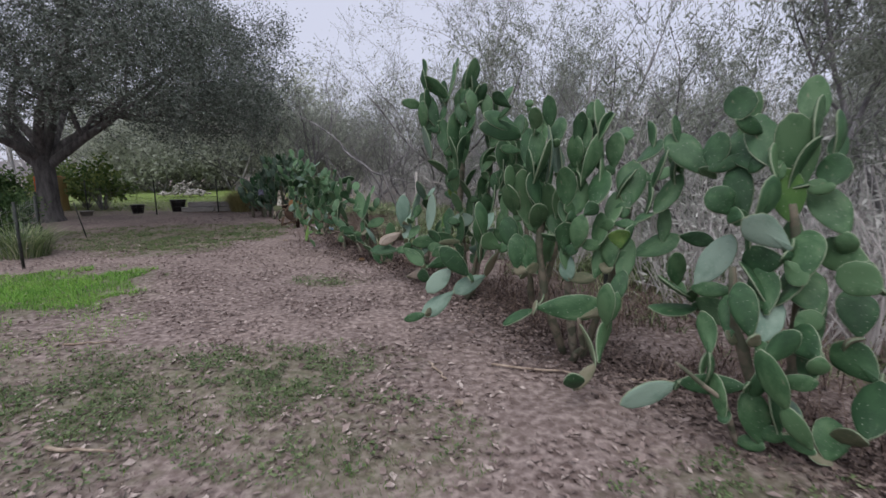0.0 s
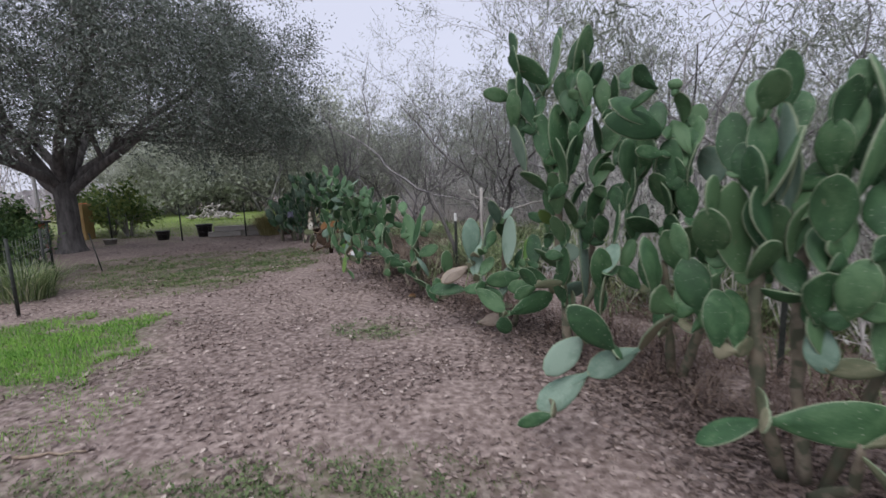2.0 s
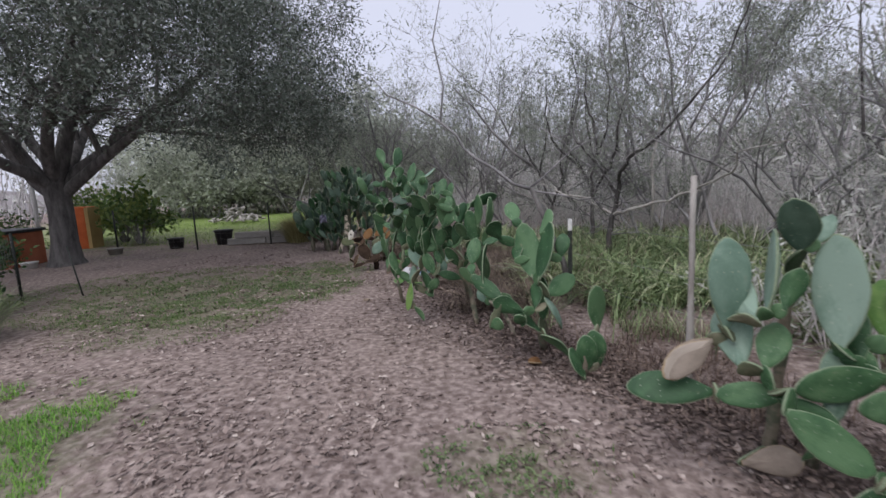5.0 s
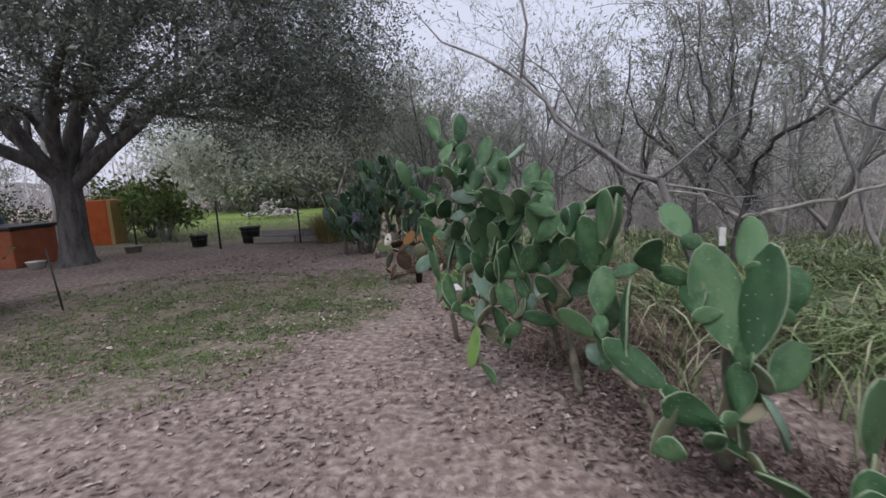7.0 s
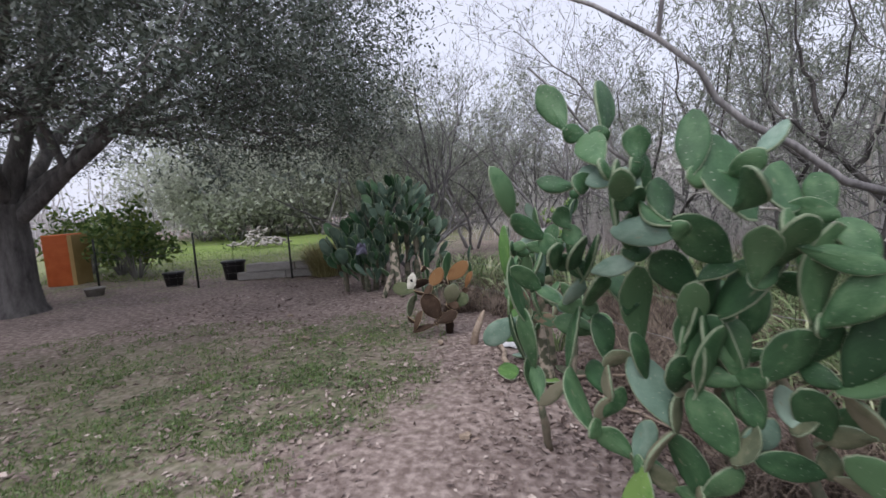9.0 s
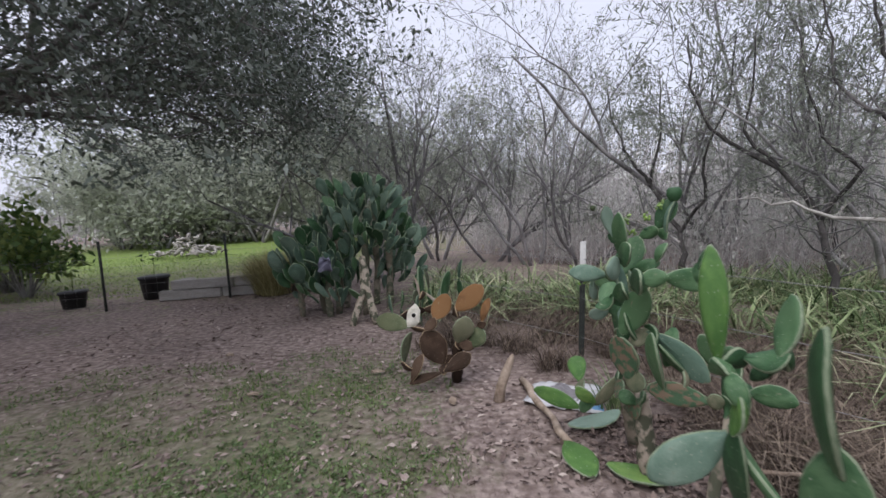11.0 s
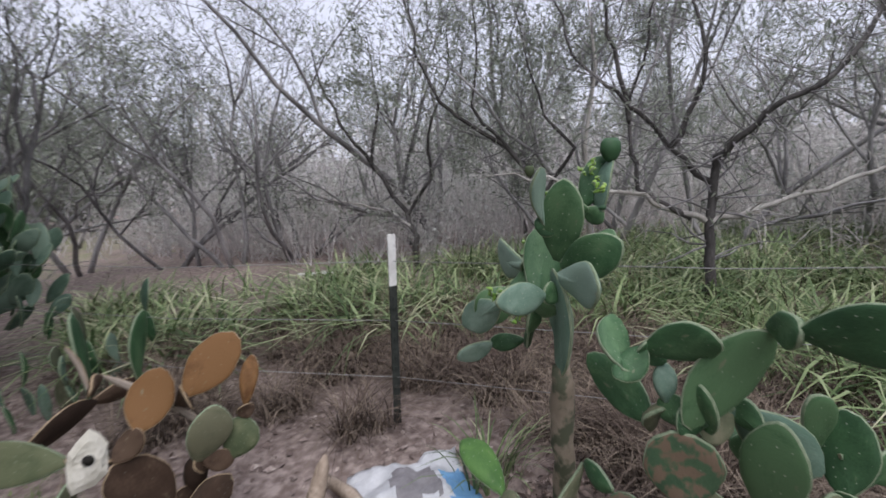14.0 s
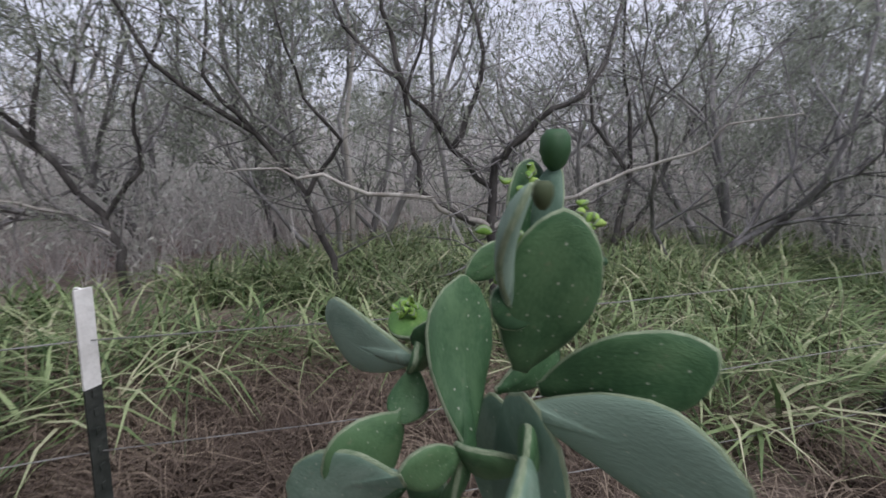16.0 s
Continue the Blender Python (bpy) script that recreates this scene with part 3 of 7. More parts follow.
pad(low_a, (0.39, 5.63, 0.64), (0.07, 5.68, 0.86), 0.13, -126)
pad(low_a, (0.22, 5.59, 0.52), (-0.07, 5.63, 0.69), 0.13, -124)
pad(low_a, (0.05, 5.60, 0.54), (-0.19, 5.63, 0.50), 0.13, -122)
pad(low_a, (0.09, 5.58, 0.54), (-0.14, 5.54, 0.43), 0.09, -123)
pad(low_a, (0.31, 5.61, 0.51), (0.47, 5.59, 0.46), 0.17, -129, "pale")
pad(low_a, (0.32, 5.62, 0.87), (0.25, 5.53, 1.12), 0.16, -128)
pad(low_a, (0.19, 5.48, 1.10), (0.13, 5.41, 1.25), 0.10, -128, "lime")
pad(low_a, (0.01, 5.73, 0.73), (0.10, 5.61, 0.69), 0.07, -123)
pad(low_a, (0.10, 5.70, 0.70), (0.04, 5.71, 0.81), 0.07, -123)
pad(low_a, (-0.07, 5.71, 0.59), (-0.07, 5.84, 0.67), 0.08, -120)
pad(low_a, (0.40, 5.57, 0.33), (0.27, 5.61, 0.40), 0.11, -129)
pad(low_a, (-0.43, 5.83, 0.58), (-0.36, 5.84, 0.75), 0.13, -113)
pad(low_a, (-0.56, 6.05, 0.64), (-0.83, 5.91, 0.51), 0.13, -106, "dead")
pad(low_a, (-0.56, 6.05, 0.64), (-0.83, 5.91, 0.51), 0.13, -106, "dead")
end_b = cactus((-2.66, 9.95, 0.0))
pad(end_b, (-2.84, 9.97, 0.80), (-2.77, 9.85, 1.03), 0.12, -146)
pad(end_b, (-2.81, 10.06, 0.76), (-2.87, 10.17, 0.86), 0.10, -138)
pad(end_b, (-2.82, 10.02, 0.82), (-2.80, 10.04, 0.91), 0.05, -141, "pale")
pad(end_b, (-2.90, 10.08, 0.90), (-2.90, 10.08, 0.99), 0.09, -137)
pad(end_b, (-2.84, 10.06, 0.95), (-2.75, 9.97, 1.01), 0.09, -142)
pad(end_b, (-2.86, 9.78, 1.06), (-2.80, 9.63, 1.11), 0.10, -154)
pad(end_b, (-2.81, 9.62, 1.11), (-2.59, 9.63, 1.08), 0.07, -160)
pad(end_b, (-2.74, 9.93, 0.83), (-2.54, 9.81, 0.63), 0.12, -151, "pale")
pad(end_b, (-2.67, 9.93, 0.70), (-2.67, 10.00, 0.79), 0.08, -147)
pad(end_b, (-2.46, 9.83, 0.65), (-2.57, 9.82, 0.83), 0.08, -155)
pad(end_b, (-2.50, 9.77, 0.57), (-2.56, 9.74, 0.76), 0.12, -158)
pad(end_b, (-2.42, 9.75, 0.61), (-2.40, 9.64, 0.59), 0.09, -162)
pad(end_b, (-2.54, 9.79, 0.55), (-2.77, 9.88, 0.59), 0.08, -152, "scar")
pad(end_b, (-2.81, 9.97, 0.59), (-2.85, 9.98, 0.79), 0.16, -143, "scar")
pad(end_b, (-2.81, 10.06, 0.48), (-2.80, 10.18, 0.48), 0.09, -139, "scar")
pad(end_b, (-2.91, 10.47, 0.23), (-3.15, 10.59, 0.30), 0.10, -121, "lime")
pad(end_b, (-2.85, 10.36, 0.30), (-2.88, 10.46, 0.39), 0.09, -129, "lime")
pad(end_b, (-2.91, 10.46, 0.38), (-2.93, 10.62, 0.46), 0.10, -125, "lime")
pad(end_b, (-2.80, 10.17, 0.51), (-2.77, 10.27, 0.49), 0.06, -136)
pad(end_b, (-2.75, 9.99, 0.48), (-2.76, 10.11, 0.35), 0.09, -142, "scar")
pad(end_b, (-2.62, 9.86, 0.65), (-2.73, 9.85, 0.78), 0.06, -151)
pad(end_b, (-2.79, 9.94, 0.77), (-2.84, 9.94, 0.90), 0.05, -145)
big_a = cactus((1.75, 2.45, 0.0))
pad(big_a, (1.53, 2.73, 0.77), (1.70, 2.67, 1.10), 0.16, -121, "pale")
pad(big_a, (1.86, 2.46, 1.20), (1.81, 2.48, 1.49), 0.16, -127, "lime")
pad(big_a, (1.82, 2.38, 1.07), (1.65, 2.53, 1.23), 0.16, -125, "pale")
pad(big_a, (1.66, 2.95, 1.44), (1.44, 3.05, 1.71), 0.22, -117)
pad(big_a, (1.61, 2.59, 1.74), (1.55, 2.52, 1.92), 0.16, -122)
pad(big_a, (1.95, 2.51, 1.71), (2.00, 2.60, 1.97), 0.15, -128)
pad(big_a, (1.91, 2.48, 1.39), (1.80, 2.47, 1.77), 0.26, -127)
pad(big_a, (1.76, 2.48, 1.48), (1.72, 2.62, 1.78), 0.19, -124)
pad(big_a, (1.65, 2.89, 0.59), (1.32, 2.87, 0.59), 0.09, -117)
pad(big_a, (1.56, 2.98, 0.72), (1.48, 2.90, 0.96), 0.13, -117)
pad(big_a, (1.61, 2.89, 0.65), (1.34, 2.80, 0.82), 0.11, -117)
pad(big_a, (1.64, 2.90, 0.65), (1.82, 2.77, 0.57), 0.15, -121)
pad(big_a, (1.58, 2.43, 0.56), (1.64, 2.51, 0.79), 0.15, -123)
pad(big_a, (1.59, 2.27, 0.62), (1.58, 2.40, 0.89), 0.14, -124)
pad(big_a, (1.66, 2.30, 0.58), (1.75, 2.33, 0.78), 0.13, -126, "pale")
pad(big_a, (1.29, 2.39, 0.31), (0.96, 2.34, 0.22), 0.10, -115, "pale")
pad(big_a, (1.56, 2.22, 0.38), (1.27, 2.33, 0.35), 0.09, -122)
pad(big_a, (1.43, 2.17, 0.22), (1.41, 2.25, 0.44), 0.08, -123)
pad(big_a, (1.67, 2.21, 0.05), (1.61, 2.27, 0.34), 0.15, -126)
pad(big_a, (1.72, 2.16, 0.14), (1.68, 2.21, 0.49), 0.10, -128)
pad(big_a, (1.86, 2.19, 0.09), (1.83, 2.31, 0.28), 0.09, -129, "pale")
pad(big_a, (1.77, 2.01, 0.15), (1.65, 2.07, 0.35), 0.10, -130)
pad(big_a, (1.93, 2.10, 0.03), (1.93, 2.11, 0.21), 0.17, -132)
pad(big_a, (2.17, 2.14, 0.43), (1.97, 2.22, 0.58), 0.18, -134)
pad(big_a, (1.94, 2.29, 0.73), (1.88, 2.43, 0.94), 0.24, -129)
pad(big_a, (1.82, 2.10, 0.57), (1.77, 2.24, 0.66), 0.16, -130)
pad(big_a, (2.17, 2.30, 1.00), (1.98, 2.43, 1.06), 0.18, -131)
pad(big_a, (1.80, 2.39, 1.01), (1.64, 2.50, 0.96), 0.17, -125)
pad(big_a, (2.03, 2.07, 0.92), (1.84, 2.11, 1.01), 0.17, -133)
pad(big_a, (2.09, 2.36, 1.14), (1.96, 2.46, 1.39), 0.18, -130)
pad(big_a, (1.61, 2.60, 1.23), (1.59, 2.75, 1.38), 0.16, -121)
pad(big_a, (1.70, 2.59, 1.20), (1.71, 2.76, 1.51), 0.16, -123)
pad(big_a, (2.01, 2.01, 0.21), (2.06, 2.02, 0.46), 0.18, -135)
pad(big_a, (1.81, 2.11, 0.45), (1.84, 2.24, 0.57), 0.15, -130)
pad(big_a, (1.73, 2.36, 0.71), (1.68, 2.40, 0.95), 0.16, -126)
pad(big_a, (2.00, 2.40, 1.39), (1.95, 2.34, 1.56), 0.15, -130)
pad(big_a, (1.60, 2.79, 1.48), (1.59, 2.72, 1.70), 0.15, -120)
pad(big_a, (2.12, 2.24, 0.63), (2.08, 2.27, 0.86), 0.18, -133)
pad(big_a, (1.84, 2.30, 0.91), (1.84, 2.31, 1.17), 0.18, -129)
pad(big_a, (1.71, 2.61, 1.48), (1.70, 2.77, 1.70), 0.15, -122)
big_b = cactus((0.95, 3.45, 0.0))
pad(big_b, (0.36, 3.79, 0.60), (0.09, 3.82, 0.44), 0.14, -95, "pale")
pad(big_b, (0.10, 3.82, 0.45), (-0.18, 3.84, 0.23), 0.15, -120, "pale")
pad(big_b, (-0.14, 3.61, 0.32), (-0.32, 3.60, 0.27), 0.07, -89)
pad(big_b, (0.07, 3.86, 0.64), (-0.14, 3.83, 0.44), 0.15, -93, "pale")
pad(big_b, (0.22, 3.77, 0.59), (-0.02, 3.78, 0.84), 0.16, -95)
pad(big_b, (0.91, 3.32, 0.89), (0.90, 3.25, 0.68), 0.12, -113, "pale")
pad(big_b, (0.72, 3.46, 1.03), (0.71, 3.39, 1.24), 0.15, -108)
pad(big_b, (0.64, 3.43, 1.07), (0.57, 3.41, 1.48), 0.17, -106)
pad(big_b, (0.62, 3.49, 1.51), (0.65, 3.56, 1.78), 0.13, -106)
pad(big_b, (0.88, 3.48, 1.30), (0.84, 3.51, 1.71), 0.08, -110, "pale")
pad(big_b, (0.76, 3.38, 1.38), (0.76, 3.36, 1.79), 0.07, -109, "pale")
pad(big_b, (0.86, 3.22, 1.23), (0.83, 3.18, 1.50), 0.15, -112)
pad(big_b, (0.82, 3.37, 1.66), (0.81, 3.37, 1.85), 0.13, -110)
pad(big_b, (1.00, 3.33, 1.60), (1.00, 3.41, 1.85), 0.13, -114)
pad(big_b, (1.06, 3.38, 1.79), (1.06, 3.42, 1.95), 0.09, -115)
pad(big_b, (1.04, 3.15, 1.23), (1.07, 3.19, 1.47), 0.18, -116)
pad(big_b, (0.97, 3.27, 1.38), (1.09, 3.27, 1.72), 0.10, -115)
pad(big_b, (1.28, 3.20, 1.20), (1.37, 3.38, 1.53), 0.24, -120)
pad(big_b, (1.22, 3.36, 1.47), (1.24, 3.38, 1.74), 0.14, -118)
pad(big_b, (1.35, 3.49, 1.68), (1.35, 3.54, 1.79), 0.11, -118)
pad(big_b, (1.40, 3.43, 1.50), (1.66, 3.59, 1.69), 0.13, -121)
pad(big_b, (1.49, 3.37, 1.40), (1.64, 3.40, 1.48), 0.10, -123)
pad(big_b, (1.42, 3.10, 1.18), (1.62, 3.17, 1.44), 0.13, -125)
pad(big_b, (1.29, 3.14, 0.88), (1.64, 3.18, 1.02), 0.15, -124)
pad(big_b, (1.64, 3.18, 1.02), (1.92, 3.23, 0.97), 0.09, -128)
pad(big_b, (1.26, 3.04, 1.12), (1.43, 3.14, 1.19), 0.08, -122)
pad(big_b, (1.17, 3.01, 0.97), (1.20, 3.08, 1.10), 0.14, -120, "lime")
pad(big_b, (1.13, 3.01, 0.55), (1.24, 3.08, 0.80), 0.11, -120)
pad(big_b, (0.97, 2.76, 0.27), (1.10, 2.93, 0.52), 0.08, -119)
pad(big_b, (0.83, 2.72, 0.12), (0.84, 2.73, 0.26), 0.13, -117)
pad(big_b, (0.69, 3.27, 0.47), (0.45, 3.36, 0.32), 0.05, -106)
pad(big_b, (0.67, 3.22, 0.49), (1.14, 3.11, 0.53), 0.05, -114)
pad(big_b, (0.93, 3.21, 0.91), (0.96, 3.16, 1.17), 0.14, -114)
pad(big_b, (1.08, 3.18, 0.95), (1.07, 3.17, 1.17), 0.14, -117)
pad(big_b, (1.17, 3.15, 0.79), (1.12, 3.13, 1.05), 0.15, -118)
pad(big_b, (1.07, 3.21, 0.71), (1.13, 3.13, 0.96), 0.15, -117)
pad(big_b, (0.54, 3.54, 0.84), (0.50, 3.61, 1.12), 0.16, -104)
pad(big_b, (0.55, 3.40, 0.73), (0.56, 3.44, 1.00), 0.14, -105)
pad(big_b, (0.63, 3.39, 0.73), (0.64, 3.48, 0.99), 0.14, -107)
pad(big_b, (0.83, 3.30, 0.99), (0.78, 3.31, 1.15), 0.14, -111)
pad(big_b, (0.74, 3.40, 1.38), (0.65, 3.49, 1.64), 0.15, -108)
pad(big_b, (0.96, 3.37, 1.47), (0.93, 3.34, 1.72), 0.13, -113)
pad(big_b, (1.14, 3.40, 1.47), (1.11, 3.47, 1.67), 0.11, -115)
pad(big_b, (0.45, 3.60, 0.86), (0.32, 3.64, 0.97), 0.14, -101)
pad(big_b, (0.79, 3.47, 1.06), (0.77, 3.40, 1.38), 0.15, -109)
pad(big_b, (0.55, 3.49, 1.13), (0.50, 3.47, 1.37), 0.15, -104)
pad(big_b, (0.92, 3.23, 1.16), (0.97, 3.31, 1.41), 0.15, -114)
pad(big_b, (0.64, 3.32, 1.75), (0.67, 3.34, 1.89), 0.11, -108)
pad(big_b, (1.16, 3.14, 1.11), (1.19, 3.28, 1.31), 0.14, -118)
pad(big_b, (0.66, 3.34, 1.51), (0.68, 3.40, 1.75), 0.12, -108)
pad(big_b, (0.87, 3.28, 0.89), (0.91, 3.34, 1.12), 0.14, -112)
big_c = cactus((0.25, 5.15, 0.0))
pad(big_c, (0.06, 4.83, 2.18), (-0.22, 4.87, 2.38), 0.12, -107)
pad(big_c, (-0.05, 4.80, 1.88), (-0.20, 4.89, 2.24), 0.15, -107)
pad(big_c, (-0.19, 4.92, 2.10), (-0.41, 4.84, 2.14), 0.10, -103)
pad(big_c, (0.06, 4.78, 2.16), (0.13, 4.88, 2.51), 0.10, -111)
pad(big_c, (0.19, 4.82, 2.24), (0.36, 4.86, 2.51), 0.14, -114)
pad(big_c, (0.16, 4.87, 2.03), (0.19, 4.98, 2.28), 0.15, -112)
pad(big_c, (0.12, 4.80, 1.59), (0.13, 4.85, 2.04), 0.14, -112)
pad(big_c, (0.02, 4.77, 1.64), (0.00, 4.83, 1.97), 0.14, -109)
pad(big_c, (0.15, 4.79, 2.00), (0.42, 4.95, 2.16), 0.12, -114)
pad(big_c, (0.46, 4.88, 1.94), (0.44, 4.93, 2.23), 0.13, -116)
pad(big_c, (0.55, 4.94, 1.98), (0.54, 4.89, 2.23), 0.09, -118)
pad(big_c, (0.66, 4.98, 2.16), (0.65, 5.01, 2.33), 0.14, -119)
pad(big_c, (0.25, 4.75, 1.65), (0.20, 4.69, 1.89), 0.10, -114)
pad(big_c, (0.52, 4.96, 1.68), (0.53, 4.97, 1.94), 0.18, -117)
pad(big_c, (0.54, 4.92, 1.58), (0.76, 5.04, 1.86), 0.17, -119)
pad(big_c, (0.42, 4.89, 1.42), (0.44, 4.95, 1.68), 0.18, -116)
pad(big_c, (0.47, 4.85, 1.33), (0.61, 4.90, 1.45), 0.09, -118)
pad(big_c, (0.59, 4.87, 1.43), (0.78, 4.95, 1.48), 0.07, -120)
pad(big_c, (0.06, 4.87, 1.42), (-0.15, 4.81, 1.57), 0.09, -108)
pad(big_c, (0.05, 4.77, 1.36), (0.16, 4.67, 1.47), 0.09, -112)
pad(big_c, (0.43, 5.01, 1.20), (0.41, 4.94, 1.37), 0.13, -115)
pad(big_c, (-0.11, 4.80, 1.57), (-0.21, 4.85, 1.92), 0.11, -106, "blue")
pad(big_c, (-0.02, 4.85, 1.94), (0.03, 4.91, 2.11), 0.09, -109)
pad(big_c, (0.22, 4.75, 1.56), (0.22, 4.78, 1.79), 0.10, -114)
pad(big_c, (0.07, 4.97, 0.92), (0.34, 5.05, 0.93), 0.15, -112, "pale")
pad(big_c, (0.22, 5.06, 0.49), (0.16, 5.07, 0.75), 0.12, -111)
pad(big_c, (0.41, 5.14, 0.46), (0.36, 5.11, 1.10), 0.08, -114, "pale")
pad(big_c, (0.19, 5.02, 1.01), (0.11, 4.92, 1.23), 0.12, -111)
pad(big_c, (0.29, 5.04, 1.15), (0.25, 4.98, 1.36), 0.13, -113)
pad(big_c, (0.39, 5.05, 0.97), (0.40, 5.01, 1.22), 0.12, -115)
pad(big_c, (0.14, 4.90, 1.24), (0.08, 4.82, 1.56), 0.14, -111)
pad(big_c, (0.19, 4.82, 1.56), (0.24, 4.88, 1.84), 0.12, -113)
pad(big_c, (0.29, 4.78, 1.86), (0.27, 4.72, 2.05), 0.11, -115)
pad(big_c, (-0.00, 5.00, 2.13), (-0.02, 5.07, 2.34), 0.12, -108)
pad(big_c, (0.19, 4.73, 2.09), (0.25, 4.85, 2.29), 0.11, -113)
pad(big_c, (0.19, 4.99, 0.66), (0.20, 4.92, 0.99), 0.11, -112)
pad(big_c, (-0.03, 4.91, 0.69), (-0.15, 4.91, 0.83), 0.10, -107)
pad(big_c, (0.50, 5.02, 1.00), (0.46, 4.93, 1.22), 0.12, -116)
pad(big_c, (-0.13, 4.83, 1.79), (-0.17, 4.84, 2.01), 0.09, -106)
low_b = cactus((0.95, 4.75, 0.0))
pad(low_b, (0.77, 4.58, 1.79), (0.34, 4.44, 1.87), 0.11, -122)
pad(low_b, (0.77, 4.60, 1.81), (0.38, 4.48, 1.99), 0.10, -122)
pad(low_b, (0.61, 4.33, 2.02), (0.43, 4.21, 2.13), 0.11, -124)
pad(low_b, (0.82, 4.58, 2.04), (0.76, 4.46, 2.12), 0.10, -126)
pad(low_b, (0.93, 4.65, 1.84), (0.85, 4.55, 2.04), 0.12, -126)
pad(low_b, (0.81, 4.57, 1.44), (0.82, 4.60, 1.75), 0.16, -125)
pad(low_b, (0.74, 4.51, 1.64), (0.54, 4.46, 1.67), 0.07, -124)
pad(low_b, (0.91, 4.50, 1.55), (0.80, 4.60, 1.70), 0.13, -126)
pad(low_b, (1.14, 4.62, 1.43), (1.15, 4.70, 1.69), 0.21, -129, "pale")
pad(low_b, (0.84, 4.66, 1.29), (0.71, 4.59, 1.53), 0.14, -124)
pad(low_b, (0.95, 4.56, 1.21), (0.89, 4.53, 1.47), 0.14, -127)
pad(low_b, (1.16, 4.64, 1.13), (1.15, 4.66, 1.37), 0.15, -130)
pad(low_b, (0.91, 4.68, 1.23), (0.84, 4.59, 1.47), 0.13, -126)
pad(low_b, (1.01, 4.66, 0.80), (0.89, 4.73, 1.13), 0.20, -126)
pad(low_b, (0.81, 4.71, 1.11), (0.55, 4.60, 1.22), 0.12, -123)
pad(low_b, (0.77, 4.69, 0.67), (0.73, 4.70, 0.98), 0.17, -123)
pad(low_b, (1.00, 4.56, 0.61), (1.07, 4.70, 0.75), 0.21, -128)
pad(low_b, (1.07, 4.49, 0.69), (1.06, 4.51, 0.81), 0.14, -130, "lime")
pad(low_b, (0.91, 4.57, 0.51), (1.01, 4.72, 0.72), 0.13, -127)
pad(low_b, (0.79, 4.61, 0.38), (0.84, 4.76, 0.58), 0.10, -124)
pad(low_b, (1.18, 4.56, 0.88), (1.08, 4.62, 1.02), 0.13, -130)
pad(low_b, (0.70, 4.72, 0.69), (0.52, 4.69, 0.87), 0.10, -121)
pad(low_b, (0.91, 4.39, 0.47), (0.99, 4.37, 0.59), 0.06, -130)
pad(low_b, (0.38, 4.62, 0.54), (0.38, 4.62, 0.76), 0.11, -118)
pad(low_b, (0.39, 4.55, 0.84), (0.44, 4.59, 1.04), 0.14, -119, "pale")
pad(low_b, (0.93, 4.69, 0.98), (0.84, 4.60, 1.24), 0.14, -126)
pad(low_b, (1.06, 4.63, 0.93), (0.99, 4.58, 1.18), 0.15, -128)
pad(low_b, (0.79, 4.73, 1.80), (0.73, 4.67, 1.99), 0.12, -123)
pad(low_b, (0.96, 4.58, 1.80), (0.92, 4.48, 1.96), 0.12, -128)
low_c = cactus((-0.95, 7.1, 0.0))
pad(low_c, (-0.94, 7.10, 0.02), (-0.95, 7.08, 0.31), 0.15, -112)
pad(low_c, (-0.98, 7.00, 0.02), (-1.08, 7.01, 0.24), 0.13, -51)
pad(low_c, (-0.83, 7.20, 0.02), (-0.87, 7.22, 0.30), 0.15, -123)
pad(low_c, (-0.82, 7.30, 0.28), (-0.84, 7.28, 0.63), 0.17, -73)
pad(low_c, (-1.23, 7.31, 0.25), (-1.57, 7.33, 0.53), 0.17, -36)
pad(low_c, (-1.03, 7.20, 0.10), (-1.26, 7.18, 0.29), 0.16, -139)
pad(low_c, (-1.22, 7.41, 0.32), (-1.22, 7.43, 0.68), 0.15, -128)
bush_a = cactus((-2.2, 8.45, 0.0))
pad(bush_a, (-2.65, 8.37, 1.63), (-2.73, 8.46, 1.81), 0.09, -85)
pad(bush_a, (-2.54, 8.32, 1.61), (-2.51, 8.48, 1.81), 0.09, -89)
pad(bush_a, (-2.58, 8.15, 1.50), (-2.59, 8.27, 1.62), 0.10, -87)
pad(bush_a, (-2.48, 8.17, 1.50), (-2.46, 8.28, 1.61), 0.09, -91)
pad(bush_a, (-2.52, 8.17, 1.45), (-2.63, 8.26, 1.49), 0.08, -87, "pale")
pad(bush_a, (-2.64, 8.21, 1.44), (-2.76, 8.28, 1.47), 0.06, -84)
pad(bush_a, (-2.46, 8.18, 1.43), (-2.51, 8.21, 1.49), 0.05, -90, "pale")
pad(bush_a, (-2.36, 8.07, 1.45), (-2.32, 8.16, 1.64), 0.09, -95)
pad(bush_a, (-2.24, 8.00, 1.32), (-2.30, 8.05, 1.57), 0.15, -97)
pad(bush_a, (-2.21, 8.03, 1.49), (-2.11, 8.11, 1.58), 0.05, -101, "pale")
pad(bush_a, (-2.10, 8.11, 1.33), (-2.08, 8.14, 1.47), 0.11, -103)
pad(bush_a, (-1.98, 8.14, 1.32), (-2.01, 8.12, 1.44), 0.08, -105)
pad(bush_a, (-2.37, 8.11, 1.30), (-2.55, 8.19, 1.30), 0.09, -91, "pale")
pad(bush_a, (-2.20, 8.21, 1.18), (-2.38, 8.15, 1.34), 0.12, -96)
pad(bush_a, (-2.20, 8.07, 1.15), (-2.22, 7.97, 1.32), 0.09, -100)
pad(bush_a, (-2.13, 8.15, 1.16), (-2.12, 8.05, 1.34), 0.12, -102)
pad(bush_a, (-2.01, 8.17, 1.11), (-2.00, 8.17, 1.33), 0.12, -105)
